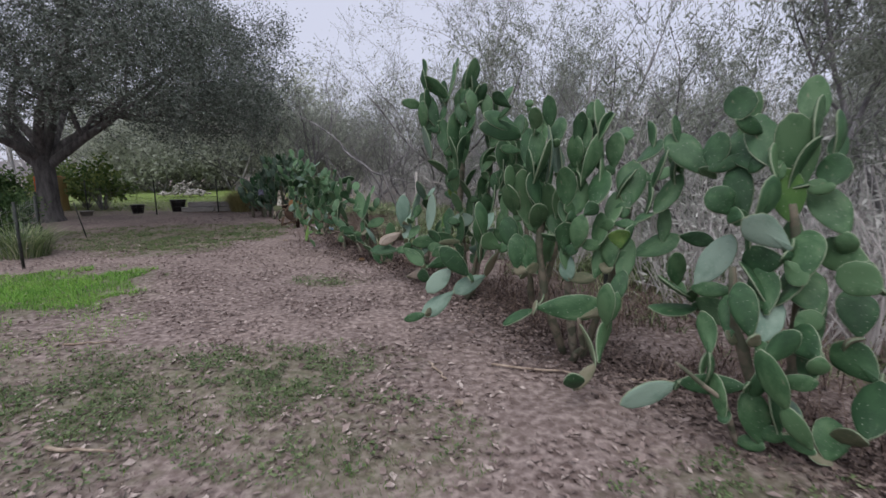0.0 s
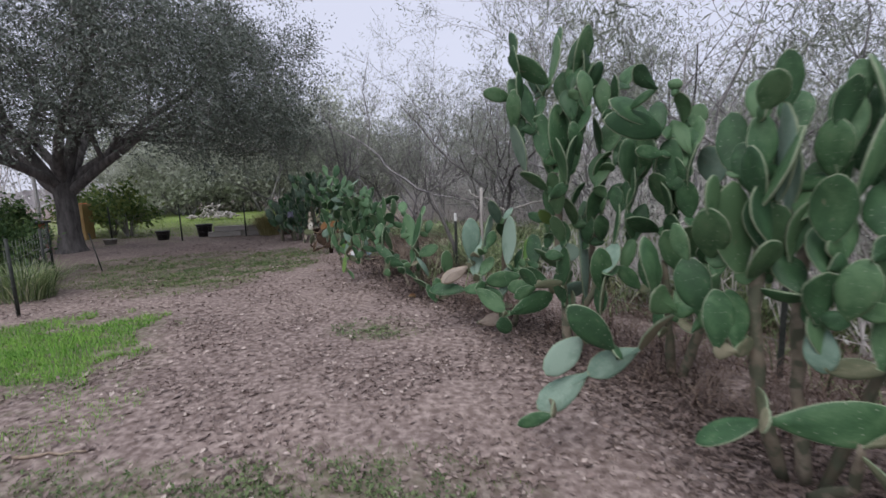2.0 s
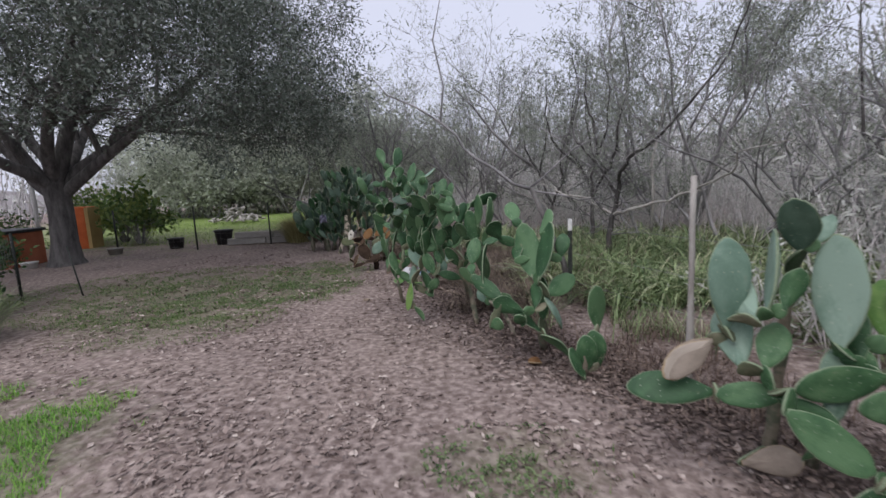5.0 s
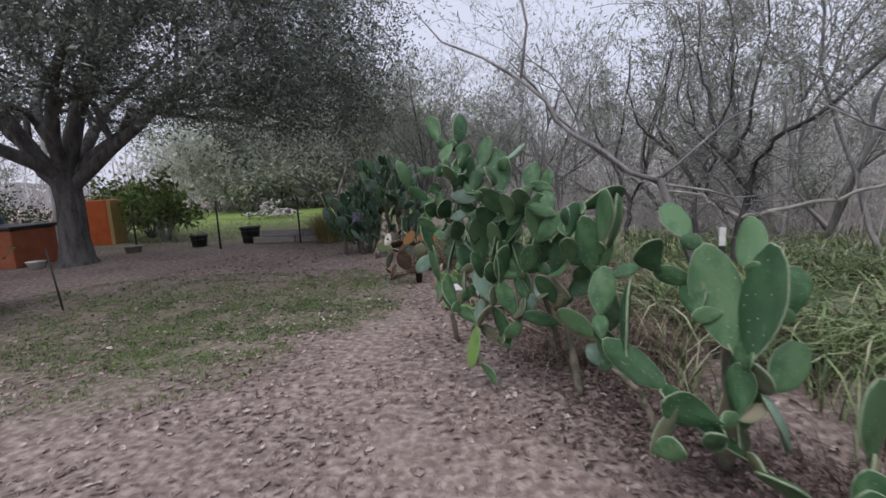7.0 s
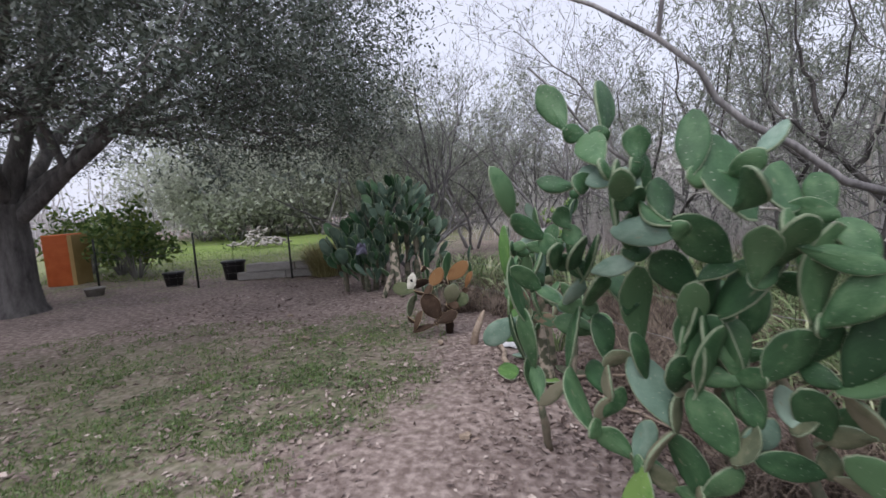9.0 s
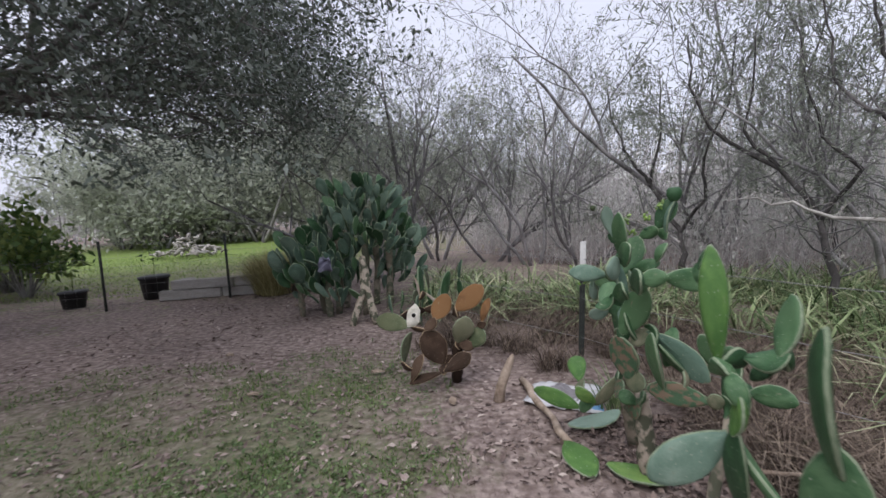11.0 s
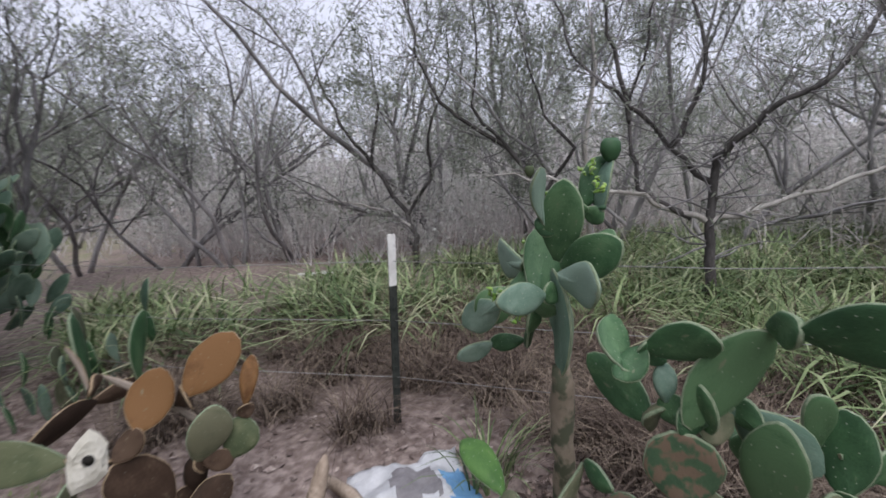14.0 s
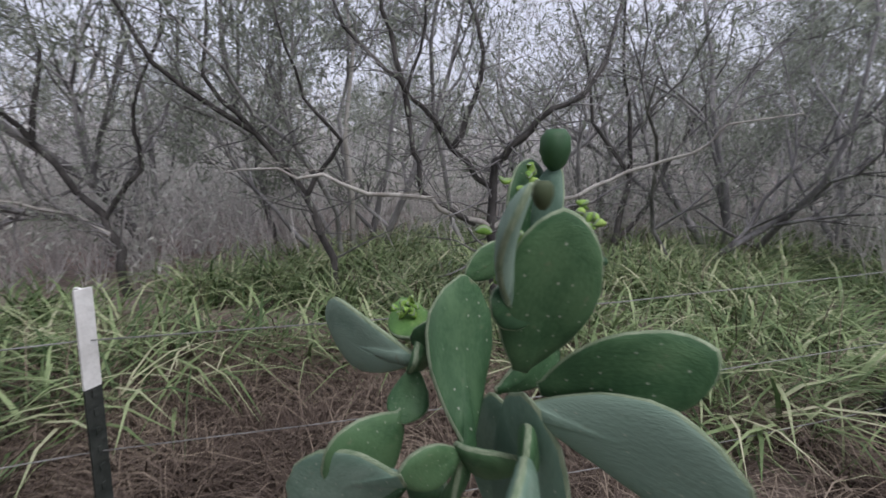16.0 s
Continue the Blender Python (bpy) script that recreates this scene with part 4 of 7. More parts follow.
pad(bush_a, (-1.97, 7.97, 1.20), (-2.01, 8.05, 1.32), 0.08, -107)
pad(bush_a, (-2.41, 8.12, 1.32), (-2.40, 8.13, 1.45), 0.09, -93)
pad(bush_a, (-2.46, 8.23, 1.35), (-2.49, 8.24, 1.43), 0.07, -91)
pad(bush_a, (-2.25, 8.31, 1.05), (-2.41, 8.28, 1.22), 0.12, -95)
pad(bush_a, (-2.40, 8.50, 0.83), (-2.43, 8.41, 1.16), 0.13, -92)
pad(bush_a, (-2.30, 8.28, 0.96), (-2.31, 8.18, 1.14), 0.09, -96)
pad(bush_a, (-2.74, 8.40, 1.27), (-2.86, 8.34, 1.36), 0.07, -81)
pad(bush_a, (-2.66, 8.33, 1.30), (-2.69, 8.25, 1.38), 0.07, -85)
pad(bush_a, (-2.62, 8.47, 1.16), (-2.65, 8.41, 1.26), 0.13, -86)
pad(bush_a, (-2.69, 8.42, 1.17), (-2.74, 8.37, 1.25), 0.09, -84)
pad(bush_a, (-2.59, 8.34, 1.15), (-2.46, 8.25, 1.20), 0.05, -89, "pale")
pad(bush_a, (-2.67, 8.57, 0.98), (-2.60, 8.48, 1.10), 0.07, -86, "pale")
pad(bush_a, (-2.75, 8.65, 1.03), (-2.87, 8.61, 1.14), 0.08, -82)
pad(bush_a, (-2.86, 9.10, 0.79), (-3.05, 9.15, 0.64), 0.12, -81, "pale")
pad(bush_a, (-2.53, 8.59, 0.86), (-2.70, 8.68, 0.89), 0.09, -87)
pad(bush_a, (-2.33, 8.32, 0.60), (-2.44, 8.45, 0.82), 0.14, -93, "pale")
pad(bush_a, (-2.45, 8.36, 0.45), (-2.40, 8.35, 0.62), 0.08, -92, "pale")
pad(bush_a, (-2.43, 8.32, 0.46), (-2.49, 8.31, 0.16), 0.10, -91, "lime")
pad(bush_a, (-2.42, 8.30, 0.21), (-2.31, 8.27, 0.07), 0.06, -94)
pad(bush_a, (-2.60, 8.39, 0.54), (-2.67, 8.53, 0.74), 0.09, -86)
pad(bush_a, (-2.56, 8.45, 0.57), (-2.47, 8.44, 0.69), 0.08, -89)
pad(bush_a, (-2.44, 8.41, 0.43), (-2.58, 8.43, 0.54), 0.09, -90)
pad(bush_a, (-2.31, 8.40, 0.33), (-2.43, 8.47, 0.40), 0.08, -93)
pad(bush_a, (-2.77, 8.73, 0.50), (-2.79, 8.86, 0.63), 0.07, -83)
pad(bush_a, (-2.53, 8.42, 0.67), (-2.57, 8.53, 0.74), 0.08, -88)
pad(bush_a, (-2.22, 8.32, 0.32), (-2.33, 8.37, 0.57), 0.10, -96)
pad(bush_a, (-2.26, 8.29, 0.37), (-2.15, 8.25, 0.50), 0.09, -98)
pad(bush_a, (-2.18, 8.22, 0.55), (-2.29, 8.29, 0.76), 0.13, -98)
pad(bush_a, (-2.16, 8.27, 0.53), (-2.07, 8.22, 0.68), 0.10, -101, "pale")
pad(bush_a, (-2.12, 8.22, 0.67), (-2.18, 8.32, 0.73), 0.07, -100)
pad(bush_a, (-2.53, 8.15, 1.39), (-2.55, 8.09, 1.48), 0.07, -89)
pad(bush_a, (-2.13, 8.16, 0.84), (-2.05, 8.08, 1.02), 0.11, -103)
pad(bush_a, (-2.17, 8.25, 0.80), (-2.19, 8.20, 1.00), 0.12, -99)
pad(bush_a, (-2.19, 8.25, 1.01), (-2.18, 8.25, 1.10), 0.08, -99)
pad(bush_a, (-2.49, 8.24, 1.23), (-2.48, 8.13, 1.35), 0.09, -90)
pad(bush_a, (-2.58, 8.56, 0.98), (-2.56, 8.46, 1.13), 0.11, -88)
pad(bush_a, (-2.32, 8.34, 0.72), (-2.32, 8.39, 0.88), 0.11, -95)
pad(bush_a, (-2.53, 8.45, 0.79), (-2.54, 8.42, 0.96), 0.10, -89)
pad(bush_a, (-2.27, 8.00, 1.36), (-2.29, 7.92, 1.45), 0.08, -98)
pad(bush_a, (-2.24, 8.41, 0.80), (-2.26, 8.36, 0.99), 0.11, -97)
pad(bush_a, (-2.46, 8.44, 1.00), (-2.48, 8.45, 1.11), 0.11, -91)
bush_b = cactus((-1.42, 7.4, 0.0))
pad(bush_b, (-2.06, 8.04, 1.03), (-1.91, 7.97, 1.20), 0.11, -107)
pad(bush_b, (-1.97, 8.08, 0.84), (-1.89, 8.02, 1.10), 0.12, -108)
pad(bush_b, (-1.91, 8.23, 0.50), (-2.14, 8.20, 0.57), 0.08, -104)
pad(bush_b, (-2.04, 8.17, 0.68), (-2.07, 8.16, 0.79), 0.07, -104, "pale")
pad(bush_b, (-1.94, 8.19, 0.64), (-2.05, 8.13, 0.83), 0.11, -105)
pad(bush_b, (-1.72, 8.09, 0.47), (-1.93, 8.14, 0.62), 0.12, -111)
pad(bush_b, (-1.92, 8.24, 0.60), (-1.84, 8.21, 0.73), 0.08, -108)
pad(bush_b, (-1.88, 8.08, 0.71), (-1.75, 8.00, 0.84), 0.15, -112)
pad(bush_b, (-1.75, 7.95, 0.88), (-1.81, 7.93, 1.19), 0.14, -114)
pad(bush_b, (-1.67, 8.00, 0.54), (-1.66, 7.92, 0.88), 0.20, -117)
pad(bush_b, (-1.70, 7.79, 0.89), (-1.55, 7.84, 0.94), 0.08, -120)
pad(bush_b, (-1.73, 7.94, 0.98), (-1.69, 7.93, 1.06), 0.06, -116)
pad(bush_b, (-1.63, 8.07, 0.33), (-1.69, 8.04, 0.47), 0.12, -116)
pad(bush_b, (-1.83, 8.02, 1.22), (-1.55, 8.22, 1.30), 0.08, -114)
pad(bush_b, (-1.91, 7.89, 1.14), (-1.88, 7.90, 1.24), 0.06, -111)
pad(bush_b, (-1.57, 8.14, 0.37), (-1.43, 8.09, 0.29), 0.09, -119)
pad(bush_b, (-1.68, 8.11, 0.28), (-1.79, 8.06, 0.41), 0.10, -113, "pale")
pad(bush_b, (-1.86, 7.96, 0.94), (-1.91, 7.85, 1.09), 0.09, -111)
pad(bush_b, (-1.81, 8.14, 0.72), (-1.80, 8.04, 0.91), 0.10, -111)
pad(bush_b, (-2.03, 8.15, 0.88), (-2.00, 8.08, 1.05), 0.10, -105)
pad(bush_b, (-1.29, 7.37, 0.68), (-1.36, 7.54, 1.09), 0.24, -110)
pad(bush_b, (-1.42, 7.58, 1.10), (-1.48, 7.66, 1.25), 0.13, -106)
pad(bush_b, (-1.26, 7.28, 0.68), (-1.15, 7.42, 1.11), 0.16, -114)
pad(bush_b, (-1.21, 7.46, 0.99), (-1.18, 7.56, 1.18), 0.13, -113)
pad(bush_b, (-1.29, 7.27, 0.45), (-1.28, 7.33, 0.65), 0.11, -113)
pad(bush_b, (-1.20, 7.28, 0.56), (-1.02, 7.39, 0.66), 0.15, -117)
pad(bush_b, (-1.63, 7.15, 0.36), (-1.50, 7.21, 0.41), 0.10, -106)
pad(bush_b, (-1.38, 7.21, 0.45), (-1.58, 7.26, 0.56), 0.13, -108)
pad(bush_b, (-1.54, 7.34, 0.52), (-1.78, 7.44, 0.69), 0.11, -102)
pad(bush_b, (-1.22, 7.26, 0.55), (-1.07, 7.35, 0.27), 0.06, -116, "pale")
pad(bush_b, (-1.54, 7.55, 0.97), (-1.59, 7.56, 1.12), 0.14, -103)
pad(bush_b, (-1.78, 7.55, 0.76), (-1.74, 7.66, 0.97), 0.12, -98)
pad(bush_b, (-1.09, 7.38, 0.82), (-1.04, 7.46, 1.01), 0.11, -117)
pad(bush_b, (-1.39, 7.22, 0.35), (-1.39, 7.26, 0.45), 0.09, -111)
pad(bush_b, (-1.42, 7.41, 0.81), (-1.42, 7.49, 0.96), 0.12, -108)
end_c = cactus((-2.85, 9.1, 0.0))
pad(end_c, (-2.90, 9.08, 0.97), (-2.91, 9.10, 1.28), 0.065, -140, "lime", True)
pad(end_c, (-2.91, 9.15, 1.21), (-2.89, 9.14, 1.27), 0.03, -169)
pad(end_c, (-2.84, 9.09, 0.99), (-2.92, 9.12, 0.99), 0.05, -161)
pad(end_c, (-2.88, 8.99, 0.89), (-2.90, 9.03, 0.98), 0.05, -154)
pad(end_c, (-2.72, 9.12, 0.97), (-2.75, 9.15, 0.92), 0.04, -155)
pad(end_c, (-2.90, 9.01, 0.83), (-2.89, 9.00, 0.94), 0.06, -174, "lime")
pad(end_c, (-2.78, 9.03, 1.01), (-2.78, 9.06, 1.15), 0.08, -156)
brown = cactus((-3.6, 11.45, 0.0))
pad(brown, (-3.97, 11.46, 0.47), (-4.28, 11.67, 0.49), 0.13, -83, "olive")
pad(brown, (-3.72, 11.37, 0.19), (-3.85, 11.37, 0.46), 0.22, -91, "brown")
pad(brown, (-3.72, 11.28, 0.16), (-3.51, 11.34, 0.27), 0.12, -96, "brown")
pad(brown, (-3.77, 11.36, 0.54), (-3.67, 11.47, 0.71), 0.15, -93, "rust")
pad(brown, (-3.61, 11.46, 0.58), (-3.39, 11.52, 0.76), 0.17, -98, "rust")
pad(brown, (-3.42, 11.39, 0.49), (-3.35, 11.47, 0.67), 0.07, -101, "rust", True)
pad(brown, (-3.61, 11.38, 0.34), (-3.52, 11.35, 0.55), 0.16, -97, "dull")
pad(brown, (-3.50, 11.38, 0.31), (-3.41, 11.39, 0.45), 0.14, -100, "olive")
pad(brown, (-4.03, 11.33, 0.22), (-3.97, 11.42, 0.44), 0.07, -85, "dull")
pad(brown, (-3.97, 11.30, 0.08), (-3.87, 11.27, 0.30), 0.07, -87, "brown")
pad(brown, (-3.91, 11.89, 0.50), (-3.92, 11.89, 0.89), 0.12, -130)
pad(brown, (-3.74, 12.07, 0.47), (-3.68, 12.07, 0.81), 0.09, -143)
pad(low_a, (-0.46, 5.92, 0.08), (-0.25, 5.82, 0.16), 0.13, -134, "dead")

# trunks of the hedge plants
stem(big_a, [(1.78, 2.42, 0.0), (1.72, 2.4, 0.3), (1.62, 2.45, 0.62), (1.6, 2.5, 0.95)], 0.034, 0.022)
stem(big_a, [(1.95, 2.5, 0.0), (2.0, 2.5, 0.35), (1.95, 2.45, 0.8), (1.85, 2.45, 1.3)], 0.037, 0.022)
stem(big_a, [(1.6, 2.3, 0.0), (1.45, 2.2, 0.3), (1.2, 2.25, 0.5)], 0.017, 0.010)
stem(big_b, [(0.98, 3.55, 0.0), (0.8, 3.5, 0.45), (0.73, 3.45, 0.85), (0.74, 3.45, 1.2)], 0.034, 0.025)
stem(big_b, [(1.05, 3.5, 0.0), (0.98, 3.5, 0.5), (0.95, 3.5, 1.0), (1.0, 3.55, 1.4)], 0.034, 0.022)
stem(big_b, [(1.1, 3.45, 0.0), (1.2, 3.4, 0.45), (1.35, 3.4, 0.9), (1.4, 3.45, 1.2)], 0.028, 0.020)
stem(big_b, [(1.0, 3.4, 0.0), (1.02, 3.2, 0.2), (0.95, 3.1, 0.45)], 0.028, 0.016)
stem(big_c, [(0.28, 5.12, 0.0), (0.24, 5.15, 0.5), (0.18, 5.15, 1.0), (0.22, 5.2, 1.6), (0.3, 5.25, 2.0)], 0.036, 0.027)
stem(big_c, [(0.34, 5.2, 0.0), (0.42, 5.2, 0.5), (0.5, 5.25, 1.0), (0.55, 5.3, 1.7)], 0.03, 0.023)
stem(big_c, [(0.28, 5.05, 0.0), (0.36, 4.95, 0.5), (0.5, 4.95, 0.8)], 0.03, 0.022)
stem(low_a, [(-0.25, 6.1, 0.0), (-0.2, 6.12, 0.4), (-0.16, 6.15, 0.9)], 0.032, 0.021)
stem(low_a, [(-0.1, 6.0, 0.0), (0.0, 6.05, 0.4)], 0.032, 0.021)
stem(low_b, [(0.95, 4.75, 0.0), (0.9, 4.7, 0.4), (0.85, 4.7, 0.9)], 0.036, 0.025)
stem(low_b, [(1.0, 4.7, 0.0), (1.1, 4.6, 0.5), (1.2, 4.6, 1.0)], 0.036, 0.025)
stem(low_c, [(-0.95, 7.1, 0.0), (-0.97, 7.1, 0.25)], 0.029, 0.021)
stem(bush_a, [(-1.86, 9.03, 0.0), (-1.95, 8.9, 0.35), (-2.05, 8.75, 0.7)], 0.024, 0.017)
stem(bush_a, [(-1.78, 8.3, 0.0), (-1.85, 8.4, 0.35), (-1.95, 8.5, 0.8)], 0.027, 0.020)
stem(bush_a, [(-1.42, 7.95, 0.0), (-1.5, 7.95, 0.2), (-1.65, 7.95, 0.35)], 0.020, 0.015)
stem(bush_b, [(-1.2, 7.6, 0.0), (-1.22, 7.55, 0.4), (-1.25, 7.5, 0.8)], 0.04, 0.03)
stem(end_a, [(-2.62, 10.45, 0.0), (-2.66, 10.44, 0.4), (-2.68, 10.43, 0.74)], 0.043, 0.034, M_STEM_SCAR)
pad(end_a, (-2.68, 10.43, 0.7), (-2.7, 10.42, 1.06), 0.1, -150, "pale")
stem(end_b, [(-2.66, 10.1, 0.0), (-2.7, 10.07, 0.22), (-2.72, 10.06, 0.48)], 0.05, 0.036, M_STEM_SCAR)
stem(end_b, [(-2.55, 9.8, 0.0), (-2.5, 9.75, 0.5)], 0.026, 0.018)
stem(end_c, [(-2.72, 9.2, 0.0), (-2.76, 9.15, 0.3)], 0.024, 0.02)
stem(brown, [(-3.63, 11.5, 0.0), (-3.62, 11.47, 0.2), (-3.6, 11.45, 0.32)], 0.045, 0.04, PAD["brown"])
for a, b, w, tone in (((-3.58, 11.5, 0.5), (-3.86, 11.56, 0.72), 0.03, "dead"), ((-3.5, 11.5, 0.36), (-3.66, 11.52, 0.55), 0.025, "dead"), ((-3.88, 11.45, 0.7), (-3.92, 11.5, 0.86), 0.022, "dead")):
    pad(brown, a, b, w, -110, tone)
upright = cactus((-4.05, 13.2, 0), "row of slender upright grey-green cactus shoots in soil")
r_u = random.Random(8)
for x, y, k in ((-4.28, 13.3, 2), (-4.2, 13.15, 1), (-4.12, 13.25, 2), (-4.05, 13.2, 2), (-3.97, 13.28, 1), (-3.92, 13.2, 3), (-3.85, 13.3, 2), (-3.6, 13.5, 3), (-4.35, 13.1, 2)):
    at = Vector((x, y, -0.02))
    for _ in range(k):
        to = at + Vector((r_u.uniform(-0.05, 0.05), r_u.uniform(-0.04, 0.04), r_u.uniform(0.2, 0.28)))
        place_pad(upright, at, to, r_u.uniform(0.06, 0.12), r_u.uniform(0, 360), r_u.choice(["blue", "", "dull"]))
        at = to - Vector((0, 0, 0.01))
pad(end_a, (-2.44, 10.46, 1.18), (-2.405, 10.44, 1.375), 0.06, -60, "pale")
tagged(brown, "dying brown and rust-coloured prickly pear in bare soil")
tagged(end_a, "prickly pear with scarred pale trunk and new lime growth")
tagged(low_a, "low sprawling pale-green prickly pear on bare soil")
tagged(low_c, "small young prickly pear on bare soil")
join_up(big_a, 26, 3, 0.4, top=1.95, low=0.3)
join_up(big_b, 40, 4, 0.4, top=2.0, low=0.3)
join_up(big_c, 45, 5, 0.45, top=2.6, low=0.4)
join_up(low_a, 5, 6, top=1.2)
join_up(low_b, 30, 7, top=2.1)
join_up(low_c, 2, 8, top=0.8)
join_up(bush_a, 30, 9, 0.5, top=1.6)
join_up(bush_b, 8, 10, top=1.4)
join_up(end_a, 0, 11)
join_up(end_b, 6, 12, top=0.9)
join_up(end_c, 14, 13, 0.2, top=0.9, low=0.1)
join_up(brown, 0, 14, old="brown")
# fruit and new growth on the end plant
def fruit(plant, at, r, up, mat, name="fruit"):
    g = Geo()
    g.tube([(0, 0, -r), (0, 0, -r * 0.7), (0, 0, -r * 0.1), (0, 0, r * 0.55), (0, 0, r * 0.9), (0, 0, r * 0.8)], [r * 0.3, r * 0.7, r, r * 0.95, r * 0.6, r * 0.3], 12)
    ob = part(name, g, mat, plant, "round green cactus bud")
    ob.matrix_basis = Matrix.Translation(Vector(at) - Vector(plant.location)) @ Vector(up).to_track_quat("Z", "Y").to_matrix().to_4x4()
    ob.scale = (1.1, 0.8, 1.1)
    return ob


fruit(end_a, (-2.4, 10.44, 1.4), 0.037, (0, 0, 1), PAD[""])
fruit(end_a, (-2.84, 10.39, 1.35), 0.014, (0, 0, 1), PAD["olive"])
fruit(end_a, (-2.59, 10.34, 1.23), 0.01, (0.6, -0.8, 0.1), PAD[""])
for spot, k in (((-2.57, 10.36, 1.29), 8), ((-2.63, 10.48, 1.27), 7), ((-2.62, 10.47, 1.2), 6), ((-2.45, 10.49, 1.34), 7), ((-2.93, 10.44, 1.01), 6), ((-2.9, 10.42, 0.95), 4), ((-2.49, 10.71, 1.08), 12)):
    spring_buds(end_a, spot, k, k)

# the bleached broken pad on the dying plant
rk = random.Random(4)
g = Geo()
ring = [(0.055 * rk.uniform(0.75, 1.1) * math.cos(k * 0.5236) + 0.018 * math.sin(k * 0.5236), 0.085 * rk.uniform(0.8, 1.1) * math.sin(k * 0.5236)) for k in range(12)]
for y, q in ((0.0, 0.9), (-0.012, 1.0), (-0.02, 0.7)):
    g.v += [Vector((x * q, y + rk.uniform(-0.003, 0.003), z * q)) for x, z in ring]
g.f += [tuple(range(12)), tuple(reversed(range(24, 36)))]
for b in (0, 12):
    g.f += [(b + (k + 1) % 12, b + k, b + 12 + k, b + 12 + (k + 1) % 12) for k in range(12)]
scar_ob = part("bleached_pad", g, M_BLEACH, brown, "bleached white broken cactus pad", smooth=False)
scar_ob.location = Vector((-3.89, 11.03, 0.66)) - Vector(brown.location)
# raised near-black disc: the shade inside a hole, put into colour
dark_disc = Geo()
dark_disc.tube([(0, 0, 0), (0, -0.008, 0)], [0.015, 0.013], 10)
part("hollow", dark_disc, M_HOLE_DARK, scar_ob).location = (0.004, -0.02, 0.008)


# the far tall cactus, many narrow upright pads on a pale bare trunk
def columnar_cactus(at, radius, height, count, seed):
    r = random.Random(seed)
    ob = cactus(at, "dense grey blue-green prickly pear with pale bare trunks, by a fence")
    stem(ob, [(-4.62, 13.35, 0.0), (-4.72, 13.5, 0.35), (-4.8, 13.65, 0.8)], 0.05, 0.04, M_STEM_SCAR)
    stem(ob, [(-4.9, 13.3, 0.0), (-4.78, 13.5, 0.4), (-4.82, 13.7, 0.8)], 0.045, 0.035, M_STEM_SCAR)
    for k in range(5):
        a = k * 1.25
        c = Vector(at) + Vector((math.cos(a), math.sin(a), 0)) * radius * 0.45
        stem(ob, [c, c + Vector((0.03, 0.05, 0.5)), c + Vector((0.05, -0.04, 1.1))], 0.05, 0.04)
    for k in range(count):
        a, q = r.uniform(0, 2 * math.pi), r.random() ** 0.5
        x, y = at[0] + math.cos(a) * radius * q, at[1] + math.sin(a) * radius * q * 0.8
        lim = height * (1.02 - 0.45 * q ** 2.4) * (0.85 if x < at[0] - 0.5 * radius else 1.0)
        z = r.uniform(0.12 + 0.4 * (1 - q) if x < at[0] + 0.15 or y > at[1] else 0.8, max(0.8, lim - 0.3))
        lean = Vector((math.cos(a) * q * 0.5 + r.uniform(-0.5, 0.5), math.sin(a) * q * 0.5 + r.uniform(-0.5, 0.5), r.uniform(0.5, 1.1))).normalized()
        L = r.uniform(0.19, 0.32)
        place_pad(ob, (x, y, z), Vector((x, y, z)) + lean * L, L * r.uniform(0.36, 0.52), r.uniform(0, 360), r.choice(["blue", "blue", ""]))
    for x, y in ((-0.75, -0.3), (-0.5, -0.15), (-0.35, -0.4)):
        c = Vector(at) + Vector((x, y, 0))
        stem(ob, [c, c + Vector((-0.03, 0.02, 0.3)), c + Vector((0.02, 0.05, 0.7))], 0.045, 0.035)
    for k in range(70):
        a, q = r.uniform(0, 2 * math.pi), r.random() ** 0.5
        x, y, z = at[0] - 0.6 + 0.42 * q * math.cos(a), at[1] - 0.2 + 0.4 * q * math.sin(a), r.uniform(0.3, 1.2 - 0.35 * q)
        L = r.uniform(0.24, 0.36)
        lean = Vector((math.cos(a) * q * 0.45 - 0.1, math.sin(a) * q * 0.4, r.uniform(0.7, 1.1))).normalized()
        place_pad(ob, (x, y, z), Vector((x, y, z)) + lean * L, L * r.uniform(0.5, 0.68), r.uniform(0, 360), r.choice(["blue", "blue", ""]))
    return ob


columnar_cactus((-4.95, 14.2, 0.0), 0.8, 2.0, 320, 5)


